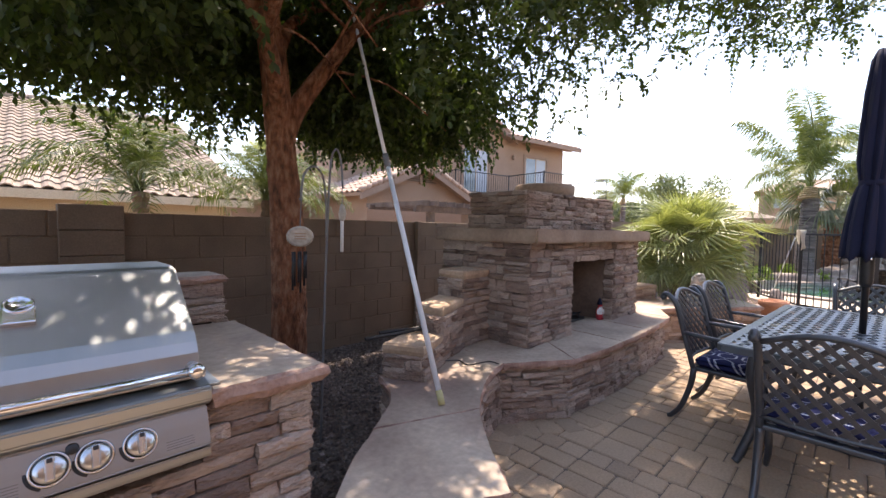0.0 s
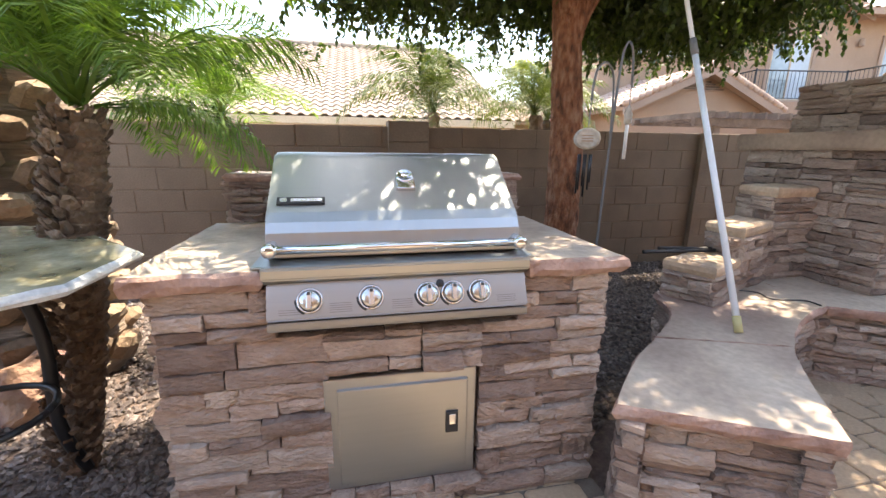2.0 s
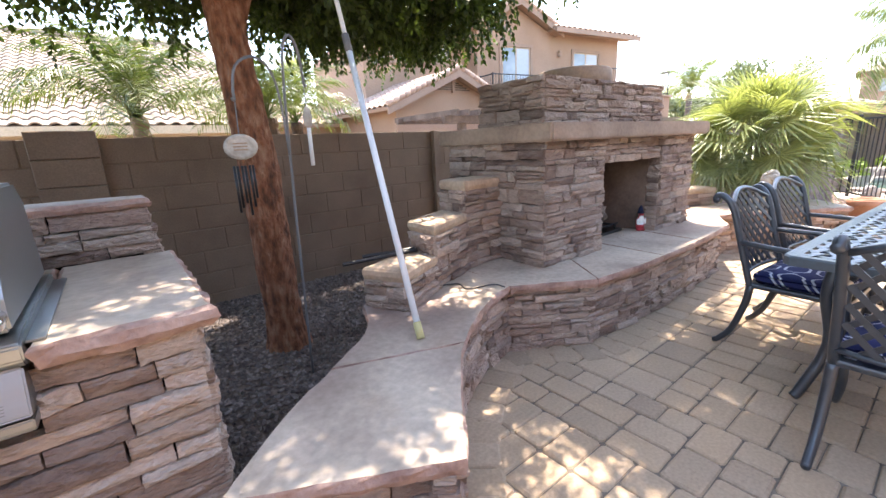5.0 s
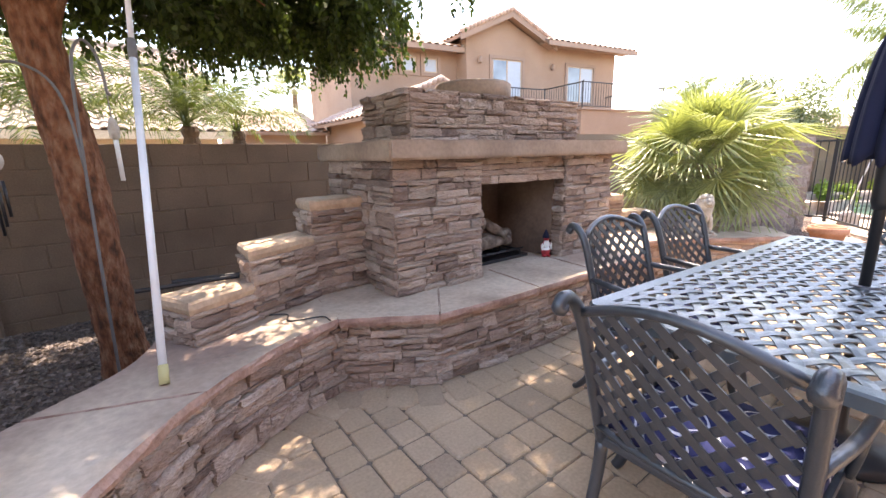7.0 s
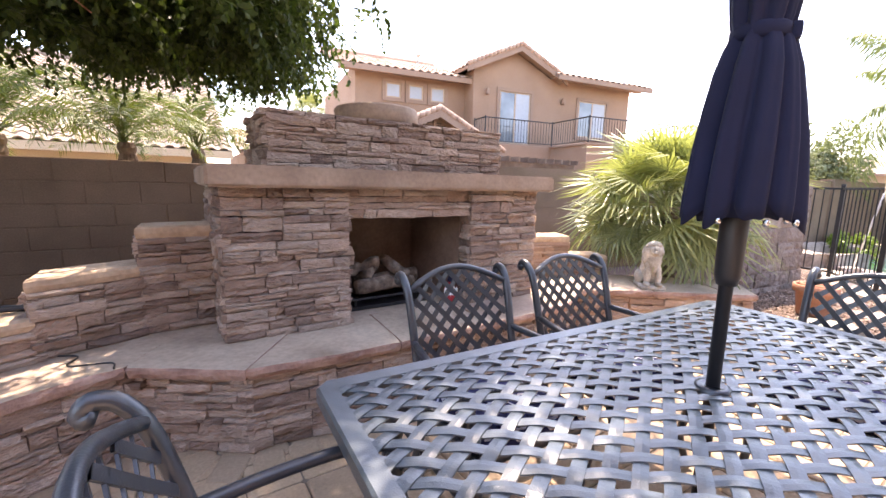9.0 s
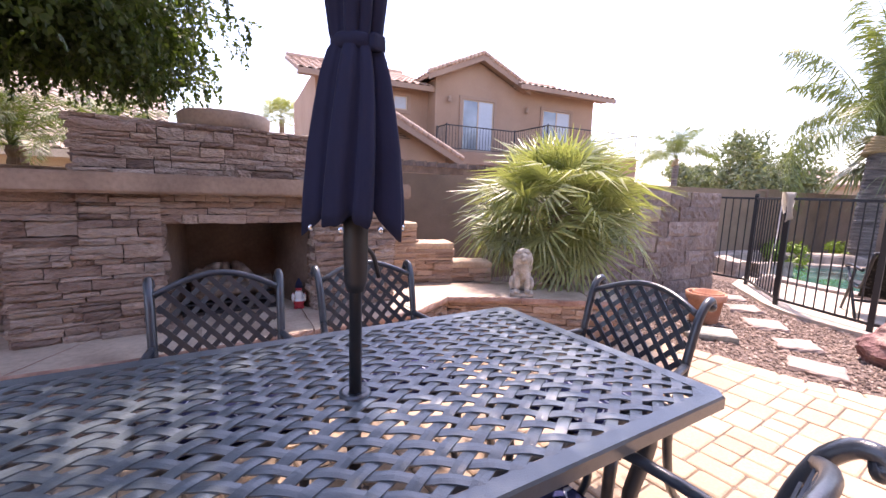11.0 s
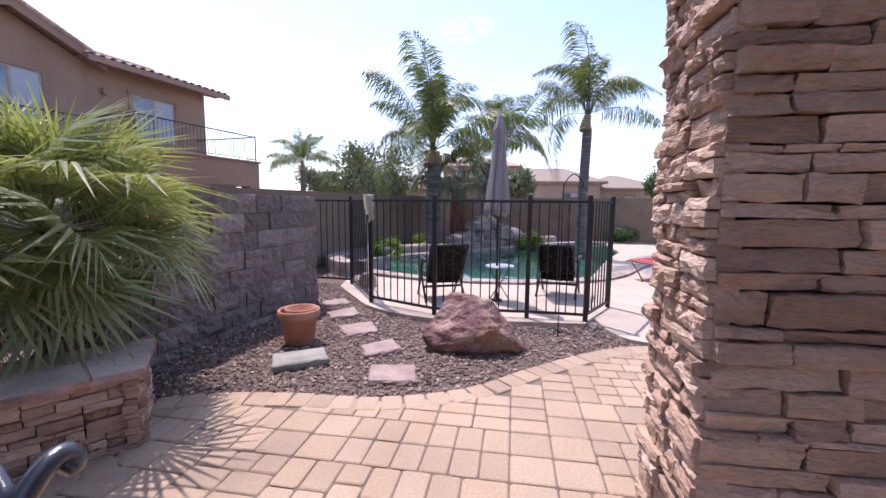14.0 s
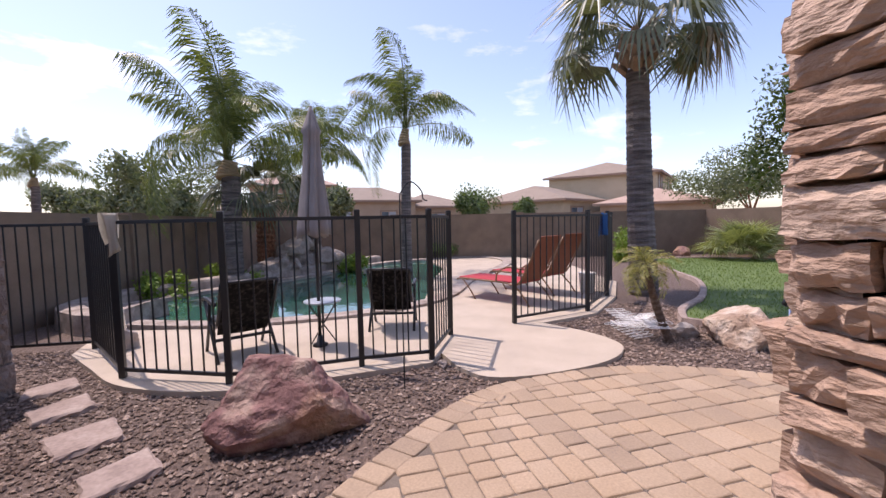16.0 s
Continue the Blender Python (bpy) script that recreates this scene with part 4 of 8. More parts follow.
# ---- dining table ----
TC, TA = (0.925, 1.635), -3.3
TM = pose(TC[0], TC[1], 0, 0, 0, TA)
table = empty("dining_table", "charcoal cast aluminium patio table with woven lattice top", "table", m=TM)
HX, HY, TZ = 1.065, 0.565, 0.752
def frame_ring(hx, hy, w, z0, z1, chamfer=0.03):
    bm = bmesh.new()
    o = [(-hx + chamfer, -hy), (hx - chamfer, -hy), (hx, -hy + chamfer), (hx, hy - chamfer), (hx - chamfer, hy), (-hx + chamfer, hy), (-hx, hy - chamfer), (-hx, -hy + chamfer)]
    i = [(x * (hx - w) / hx, y * (hy - w) / hy) for x, y in o]
    rings = [[bm.verts.new((*p, z)) for p in r] for r, z in ((o, z0), (o, z1 - 0.008), ([(x * .994, y * .992) for x, y in o], z1), (i, z1 - 0.003), (i, z0))]
    for a, b in zip(rings, rings[1:] + rings[:1]):
        for k in range(8):
            bm.faces.new((a[k], a[(k + 1) % 8], b[(k + 1) % 8], b[k]))
    return bm


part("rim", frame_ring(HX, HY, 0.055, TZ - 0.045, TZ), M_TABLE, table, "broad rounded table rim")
P, W = 0.0600, 0.0320


def weave(angle, other, flip):
    """Flat bars at an angle to the rim, each passing over and under those that cross it."""
    u, v, v2 = Vector((math.cos(angle), math.sin(angle), 0)), Vector((-math.sin(angle), math.cos(angle), 0)), Vector((-math.sin(other), math.cos(other), 0))
    lx, ly = HX - 0.045, HY - 0.045
    for k in range(-18, 19):
        c = k * P
        lo, hi = -9.0, 9.0
        for o, d, lim in ((v.x * c, u.x, lx), (v.y * c, u.y, ly)):
            a, b = sorted(((-lim - o) / d, (lim - o) / d))
            lo, hi = max(lo, a), min(hi, b)
        if hi - lo < 0.05:
            continue
        bm = bmesh.new()
        steps = max(2, int((hi - lo) / (P / 4)))
        prev = None
        for j in range(steps + 1):
            t = lo + (hi - lo) * j / steps
            p = u * t + v * c + Vector((0, 0, TZ - 0.0075 + 0.0032 * math.cos(math.pi * ((t * v2.dot(u) + c * v2.dot(v)) / P + k + flip))))
            e, up = v * (W / 2), Vector((0, 0, 0.002))
            cur = [bm.verts.new(q) for q in (p - e - up, p + e - up, p + e + up, p + up * 1.5, p - e + up)]
            if prev:
                for a in range(5):
                    bm.faces.new((prev[a], prev[(a + 1) % 5], cur[(a + 1) % 5], cur[a]))
            prev = cur
        bmesh.ops.recalc_face_normals(bm, faces=bm.faces[:])
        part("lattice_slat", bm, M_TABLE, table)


weave(radians(33), radians(-33), 0)
weave(radians(-33), radians(33), 1)
part("umbrella_ring", lathe([(0.028, TZ - 0.03), (0.048, TZ - 0.028), (0.048, TZ + 0.003), (0.036, TZ + 0.006), (0.028, TZ + 0.002)], 24), M_CAST, table, "", True)
for sx in (-1, 1):
    for sy in (-1, 1):
        x, y = sx * 0.86, sy * 0.40
        pts = curve_pts([(x, y, TZ - 0.04), (x + sx * .02, y + sy * .02, 0.55), (x - sx * .01, y - sy * .01, 0.3), (x + sx * .05, y + sy * .05, 0.06), (x + sx * .07, y + sy * .07, 0.012)], 16)
        part("leg", bars((pts, [0.032 - 0.012 * k / len(pts) for k in range(len(pts))])), M_CAST, table, "", True)
part("apron", bars(([(-0.86, -0.40, 0.66), (0.86, -0.40, 0.66)], 0.012), ([(-0.86, 0.40, 0.66), (0.86, 0.40, 0.66)], 0.012), ([(-0.86, -0.40, 0.66), (-0.86, 0.40, 0.66)], 0.012), ([(0.86, -0.40, 0.66), (0.86, 0.40, 0.66)], 0.012)), M_CAST, table)


# ---- dining chairs ----
def back_y(u, v):
    return -0.215 - 0.10 * (v / 0.5) - 0.035 * (v / 0.5) ** 2 - 0.035 * (1 - (u / 0.27) ** 2)


def back_top(u):
    return 0.455 + 0.075 * math.cos(u / 0.25 * math.pi / 2)


def make_chair():
    ch = empty("dining_chair", "charcoal cast aluminium patio armchair with lattice back and navy trellis cushion", "chair", "chairs round the table")
    bm = bmesh.new()
    for sgn in (1, -1):
        c = -0.8
        while c < 0.8:
            run = []
            for k in range(61):
                u = -0.235 + 0.47 * k / 60
                v = c + sgn * u * 1.05 + 0.26
                if 0.05 <= v <= back_top(u) - 0.01:
                    run.append((u, v))
            if len(run) > 8:
                pts = [run[int(j * (len(run) - 1) / 7)] for j in range(8)]
                prev = None
                for u, v in pts:
                    y = back_y(u, v) + 0.003 * sgn
                    p = Vector((u, y, 0.43 + v))
                    d = Vector((1, 0, sgn * 1.05)).normalized()
                    s = Vector((-d.z, 0, d.x)) * 0.0115
                    cur = [bm.verts.new(p - s + Vector((0, -.003, 0))), bm.verts.new(p + s + Vector((0, -.003, 0))), bm.verts.new(p + s + Vector((0, .003, 0))), bm.verts.new(p - s + Vector((0, .003, 0)))]
                    if prev:
                        for a in range(4):
                            bm.faces.new((prev[a], prev[(a + 1) % 4], cur[(a + 1) % 4], cur[a]))
                    prev = cur
            c += 0.078
    bmesh.ops.recalc_face_normals(bm, faces=bm.faces[:])
    part("lattice_back", bm, M_CAST, ch, "woven diagonal lattice back")
    arch = [(u, back_y(u, back_top(u)), 0.43 + back_top(u)) for u in [-0.25 + 0.5 * k / 14 for k in range(15)]]
    part("top_rail", bars((arch, 0.015)), M_CAST, ch, "", True)
    part("lower_rail", bars(([(u, back_y(u, 0.05), 0.48) for u in [-0.25 + 0.5 * k / 8 for k in range(9)]], 0.012)), M_CAST, ch, "", True)
    for s in (-1, 1):
        post = curve_pts([(s * .25, -0.20, 0.40), (s * .255, back_y(.255, .2), 0.63), (s * .262, back_y(.262, .42), 0.85), (s * .268, back_y(.268, .5) - 0.02, 0.925), (s * .268, back_y(.268, .5) - 0.06, 0.940), (s * .268, back_y(.268, .5) - 0.075, 0.918), (s * .268, back_y(.268, .5) - 0.055, 0.908)], 24)
        part("back_post", bars((post, [0.019] * (len(post) - 6) + [0.020, 0.022, 0.024, 0.024, 0.022, 0.018])), M_CAST, ch, "post with a scrolled top", True)
        arm = curve_pts([(s * .258, back_y(.258, .24), 0.67), (s * .285, -0.10, 0.665), (s * .295, 0.08, 0.655), (s * .29, 0.20, 0.625), (s * .285, 0.235, 0.585), (s * .28, 0.21, 0.56)], 20)
        part("armrest", bars((arm, 0.0165)), M_CAST, ch, "", True)
        part("arm_support", bars((curve_pts([(s * .285, 0.20, 0.62), (s * .28, 0.16, 0.53), (s * .265, 0.19, 0.42)], 10), 0.013)), M_CAST, ch, "", True)
        fl = curve_pts([(s * .25, 0.20, 0.42), (s * .265, 0.235, 0.33), (s * .25, 0.215, 0.16), (s * .262, 0.25, 0.04), (s * .265, 0.275, 0.016)], 14)
        part("front_leg", bars((fl, [0.024 - 0.010 * k / len(fl) for k in range(len(fl))])), M_CAST, ch, "", True)
        rl2 = curve_pts([(s * .25, -0.20, 0.42), (s * .25, -0.215, 0.30), (s * .25, -0.27, 0.12), (s * .252, -0.335, 0.03), (s * .252, -0.36, 0.016)], 14)
        part("rear_leg", bars((rl2, [0.022 - 0.007 * k / len(rl2) for k in range(len(rl2))])), M_CAST, ch, "", True)
    part("seat_frame", boxes((-0.26, 0.26, -0.22, 0.235, 0.405, 0.435), bevel=0.01), M_CAST, ch)
    bm = boxes((-0.245, 0.245, -0.20, 0.235, 0.436, 0.50))
    bmesh.ops.subdivide_edges(bm, edges=bm.edges[:], cuts=4, use_grid_fill=True)
    for v in bm.verts:
        if v.co.z > 0.47:
            v.co.z += 0.022 * (1 - (v.co.x / .25) ** 2) * (1 - ((v.co.y - .017) / .22) ** 2)
    bmesh.ops.bevel(bm, geom=[e for e in bm.edges if e.calc_face_angle(0) > 1], offset=0.02, segments=3, affect="EDGES")
    part("cushion", bm, M_CUSHION, ch, "navy seat cushion with pale trellis pattern", True)
    return ch


chair = make_chair()
chair.matrix_basis = pose(-0.155, 1.75, 0, 0, 0, -90)
for x, y, r in ((0.64, 2.27, 176), (1.36, 2.25, 175), (1.99, 1.545, 90), (1.21, 1.03, 0)):
    copy_thing(chair, pose(x, y, 0, 0, 0, r))

# ---- closed umbrella in the table ----
def folded_canopy(bm, prof, folds, depth, turn=0.0, seed=1, swirl=0.35):
    """A folded cloth: (radius, z) rings with soft outer pleats and sharp valleys, a little twisted."""
    rnd = random.Random(seed)
    each = 14
    sides = folds * each
    offs = [rnd.uniform(0.55, 1.3) for _ in range(folds)]
    wide = [rnd.uniform(0.75, 1.25) for _ in range(folds)]
    total = sum(wide)
    starts = [sum(wide[:k]) / total for k in range(folds)]
    lo, hi = prof[0][1], prof[-1][1]
    rings = []
    for r, z in prof:
        t = (z - lo) / (hi - lo)
        ring = []
        for k in range(sides):
            f, u = k // each, (k % each) / each
            a = 2 * math.pi * (starts[f] + u * wide[f] / total) + turn + swirl * t + 0.10 * math.sin(5 * t + f)
            w = 1.7 * math.sin(math.pi * u) ** 0.55 - 1.0 + 0.16 * math.sin(2 * math.pi * u * 2 + f * 2.1)
            rr = r * (1 + depth * offs[f] * w * (1 - 0.5 * t))
            zz = z - (0.045 * offs[f] * (0.5 + w) * max(0.0, 1 - t * 9))
            ring.append(bm.verts.new((rr * math.cos(a), rr * math.sin(a), zz)))
        rings.append(ring)
    for a, b in zip(rings, rings[1:]):
        for k in range(sides):
            bm.faces.new((a[k], a[(k + 1) % sides], b[(k + 1) % sides], b[k]))
    bm.faces.new(rings[-1])
    bm.faces.new(rings[0][::-1])
    return bm


UM = pose(TC[0], TC[1], 0)
umb = empty("patio_umbrella", "closed navy market umbrella standing through the table", "umbrella", m=UM)
part("pole", bars(([(0, 0, 0.05), (0, 0, 2.62)], 0.019), sides=14), M_IRON, umb, "", True)
part("base", lathe([(0.24, 0.0), (0.25, 0.02), (0.22, 0.05), (0.06, 0.07), (0.04, 0.10), (0.03, 0.30)], 28), M_IRON, umb, "", True)
part("canopy", folded_canopy(bmesh.new(), [(0.122, 1.30), (0.122, 1.33), (0.119, 1.38), (0.110, 1.48), (0.098, 1.58), (0.085, 1.67), (0.070, 1.73), (0.057, 1.755), (0.064, 1.79), (0.076, 1.90), (0.074, 2.1), (0.066, 2.35), (0.045, 2.56), (0.02, 2.62)], 9, 0.30, seed=3), M_NAVY, umb, "folded navy canvas canopy", True)
part("tie_strap", lathe([(0.064, 1.735), (0.070, 1.742), (0.070, 1.768), (0.064, 1.775)], 24), M_NAVY, umb, "", True)
part("tie_knot", boxes((-0.024, 0.024, -0.088, -0.064, 1.73, 1.775), bevel=0.01, m=Matrix.Rotation(0.4, 4, "Z")), M_NAVY, umb)
part("crank_housing", lathe([(0.026, 1.07), (0.034, 1.10), (0.036, 1.27), (0.028, 1.30)], 16), M_DARK, umb, "", True)
part("crank_handle", bars((curve_pts([(0.03, 0, 1.20), (0.06, 0.01, 1.17), (0.085, 0.02, 1.10)], 8), 0.007)), M_DARK, umb, "", True)
for k in range(8):
    a = 2 * math.pi * k / 8 + 0.1
    part("rib_tip", lathe([(0.004, -0.008), (0.008, -0.004), (0.008, 0.006), (0.004, 0.010)], 8, m=Matrix.Translation((0.135 * math.cos(a), 0.135 * math.sin(a), 1.262))), M_CHROME, umb, "", True)

# ---- loose things round the seat wall ----
pole = empty("pool_pole", "long white telescopic pool pole leaning in the tree", "pool pole")
p0, p1 = Vector((-1.467, 3.216, SEAT_Z)), Vector((-1.387, 3.696, 1.46))
dirp = (p1 - p0).normalized()
part("lower_tube", bars(([p0 + dirp * 0.07, p0 + dirp * 1.55], 0.0155), sides=12), M_POLE, pole, "", True)
part("upper_tube", bars(([p0 + dirp * 1.5, p0 + dirp * 3.4], 0.0125), sides=12), M_POLE, pole, "", True)
part("lock_collar", bars(([p0 + dirp * 1.48, p0 + dirp * 1.58], 0.019), sides=12), M_GREYPRINT, pole, "", True)
part("end_cap", bars(([p0 + dirp * 0.003, p0 + dirp * 0.08], 0.0185), sides=12), M_YELLOW, pole, "yellowed plastic end cap", True)

chime = empty("wind_chime", "round stone wind chime with black tubes hanging on the tree", "wind chime")
cm = Matrix.Translation((-1.935, 3.90, 1.345)) @ Matrix.Rotation(radians(90), 4, "X") @ Matrix.Rotation(radians(-20), 4, "Y")
part("medallion", lathe([(0.03, -0.013), (0.062, -0.011), (0.068, 0.0), (0.062, 0.011), (0.05, 0.012), (0.046, 0.008), (0.03, 0.009)], 28, m=cm @ Matrix.Diagonal((1.08, 0.86, 1, 1))), M_GREYSTONE, chime, "pale cast medallion", True)
for k in range(3):
    part("carved_bar", boxes((-0.03, 0.03, -0.012 + k * 0.014 - 0.004, -0.012 + k * 0.014 + 0.003, 0.009, 0.0125), bevel=0.001, m=cm), M_MANTEL, chime)
for k in range(6):
    a = k / 5 - 0.5
    part("tube", bars(([(-1.935 + a * 0.085, 3.90 + 0.012 * (k % 2), 1.26), (-1.935 + a * 0.085, 3.90 + 0.012 * (k % 2), 1.02 + 0.05 * abs(a) + 0.03 * (k % 3))], 0.006)), M_IRON, chime, "", True)
part("hanger", bars(([(-1.935, 3.90, 1.40), (-1.93, 3.895, 1.56)], 0.003), sides=5), M_GREYPRINT, chime)
chime2 = empty("tube_chime", "slim white tube chime hanging from a garden hook", "wind chime")
part("tube", bars(([(-1.486, 4.20, 1.23), (-1.486, 4.20, 1.48)], 0.0115), sides=10), M_WHITE, chime2, "", True)
part("cap", lathe([(0.008, 1.44), (0.022, 1.455), (0.026, 1.50), (0.016, 1.545), (0.004, 1.56)], 12, m=Matrix.Translation((-1.486, 4.20, 0))), M_GREYSTONE, chime2, "", True)
part("cord", bars(([(-1.486, 4.20, 1.555), (-1.487, 4.20, 1.68)], 0.003), sides=5), M_GREYPRINT, chime2)
hook = empty("double_shepherd_hook", "grey steel double shepherd's hook holding wind chimes", "garden hook")
part("stake", bars((curve_pts([(-1.672, 4.14, -0.06), (-1.648, 4.145, 0.8), (-1.622, 4.15, 1.5), (-1.605, 4.155, 1.76), (-1.585, 4.165, 1.87), (-1.545, 4.18, 1.92), (-1.505, 4.195, 1.87), (-1.488, 4.20, 1.76), (-1.484, 4.20, 1.68), (-1.470, 4.205, 1.67)], 44), 0.0075), sides=8), M_GREYPRINT, hook, "", True)
part("side_hook", bars((curve_pts([(-1.632, 4.148, 1.30), (-1.65, 4.13, 1.58), (-1.70, 4.08, 1.72), (-1.80, 4.00, 1.76), (-1.90, 3.92, 1.70), (-1.93, 3.895, 1.60), (-1.932, 3.893, 1.55), (-1.945, 3.88, 1.555)], 32), 0.0065), sides=8), M_GREYPRINT, hook, "", True)
rods = empty("garden_rods", "two dark steel rods lying against the step wall", "rods")
part("rod", bars(([(-1.52, 3.86, 0.695), (-1.05, 3.82, 0.695)], 0.012)), M_IRON, rods)
part("rod", bars(([(-1.36, 3.93, 0.695), (-1.04, 3.86, 0.695)], 0.012)), M_IRON, rods)
cable = part("cable", bars((curve_pts([(-0.95, 3.72, SEAT_Z + .006), (-0.86, 3.66, SEAT_Z + .006), (-0.88, 3.55, SEAT_Z + .006), (-0.72, 3.50, SEAT_Z + .006), (-0.70, 3.42, SEAT_Z + .004)], 24), 0.004), sides=6), M_DARK)
tagged(cable, "thin black cable lying on the flagstone seat", "cable")

# lion and gnome, plain figures
def blob(bm, c, r, seg=14, m=None):
    n0 = len(bm.verts)
    res = bmesh.ops.create_uvsphere(bm, u_segments=seg, v_segments=seg // 2 + 2, radius=1)
    bmesh.ops.transform(bm, matrix=Matrix.Translation(c) @ (m or Matrix()) @ Matrix.Diagonal((*r, 1)), verts=res["verts"])


bm = bmesh.new()
box(bm, -0.10, 0.10, -0.13, 0.12, 0.0, 0.035)
for c, r in (((0, 0.03, 0.15), (0.085, 0.10, 0.13)), ((0, -0.03, 0.22), (0.07, 0.065, 0.12)), ((0, -0.025, 0.325), (0.092, 0.072, 0.092)), ((0, -0.015, 0.265), (0.090, 0.070, 0.085)), ((0, -0.045, 0.395), (0.062, 0.05, 0.035)), ((0, -0.075, 0.345), (0.048, 0.05, 0.052)), ((0, -0.115, 0.33), (0.028, 0.025, 0.022)), ((0.060, -0.045, 0.375), (0.016, 0.014, 0.016)), ((-0.060, -0.045, 0.375), (0.016, 0.014, 0.016)), ((0.045, -0.075, 0.12), (0.026, 0.026, 0.10)), ((-0.045, -0.075, 0.12), (0.026, 0.026, 0.10)), ((0.05, -0.095, 0.045), (0.032, 0.045, 0.022)), ((-0.05, -0.095, 0.045), (0.032, 0.045, 0.022)), ((0.08, 0.05, 0.09), (0.035, 0.07, 0.07)), ((-0.08, 0.05, 0.09), (0.035, 0.07, 0.07)), ((0, -0.05, 0.26), (0.06, 0.05, 0.07))):
    blob(bm, c, r)
lion = part("lion_statue", bm, M_GREYSTONE, smooth=True)
lion.matrix_basis = pose(3.16, 3.14, SEAT_Z, 0, 0, -42)
tagged(lion, "weathered cast stone sitting lion on the planter cap", "statue")
bm = bmesh.new()
for c, r in (((0, 0, 0.05), (0.04, 0.035, 0.05)), ((0, -0.005, 0.105), (0.033, 0.03, 0.04)), ((0, -0.008, 0.15), (0.024, 0.024, 0.026)), ((0.02, -0.01, 0.012), (0.018, 0.03, 0.012)), ((-0.02, -0.01, 0.012), (0.018, 0.03, 0.012)), ((0.042, -0.01, 0.09), (0.012, 0.014, 0.035)), ((-0.042, -0.01, 0.09), (0.012, 0.014, 0.035))):
    blob(bm, c, r, 10)
for f in bm.faces:
    c = f.calc_center_median()
    f.material_index = 1 if (c.y < -0.015 and 0.06 < c.z < 0.14) else 0
lathe([(0.030, 0.163), (0.024, 0.19), (0.012, 0.22), (0.003, 0.235)], 12, bm)
for f in bm.faces:
    if f.calc_center_median().z > 0.165:
        f.material_index = 2
gnome = part("garden_gnome", bm, [M_RED, M_WHITE, M_NAVY], smooth=True)
gnome.matrix_basis = pose(1.29, 3.60, SEAT_Z, 0, 0, -20)
tagged(gnome, "small painted gnome in red with dark blue hat on the hearth", "figurine")

# granite-topped cart
cart = empty("grill_cart", "granite-topped side cart on dark curved steel legs", "side table", m=pose(-4.42, 3.20, 0))
poly = [(0.55, 0.02), (0.54, -0.33), (0.40, -0.50), (-0.40, -0.50), (-0.56, -0.3), (-0.56, 0.3), (-0.40, 0.52), (0.02, 0.58)]
poly = poly[::-1] if sum(a[0] * b[1] - a[1] * b[0] for a, b in zip(poly, poly[1:] + poly[:1])) < 0 else poly
part("granite_top", slab(poly, 0.925, 0.955, rough=0.002, seed=3), [M_GRANITE, M_GRANITE_E], cart, "mottled green-grey granite top")
for x, y in ((0.12, -0.22), (-0.24, -0.12), (0.10, 0.22), (-0.22, 0.2)):
    part("leg", bars((curve_pts([(x * .7, y * .7, 0.92), (x * .95, y * .95, 0.6), (x * .9, y * .9, 0.25), (x * 1.15, y * 1.15, 0.0)], 12), 0.022)), M_IRON, cart, "", True)
part("ring", bars(([(0.2 * math.cos(a), 0.2 * math.sin(a), 0.42) for a in [2 * math.pi * k / 20 for k in range(21)]], 0.012)), M_IRON, cart, "", True)


# ---- plants ----
def leaf_mesh(name, V, F, mat, parent, label="", kind=""):
    me = bpy.data.meshes.new(name)
    me.from_pydata(V, [], F)
    me.materials.append(mat)
    ob = new(name, me)
    ob.parent = parent
    return tagged(ob, label, kind=kind)


def blade(V, F, a, b, w, side):
    """A narrow pointed leaf from a to b, folded a little along its middle."""
    i = len(V)
    m = a.lerp(b, 0.4)
    V += [tuple(a), tuple(m + side * w), tuple(b), tuple(m - side * w)]
    F += [(i, i + 1, i + 2), (i, i + 2, i + 3)]


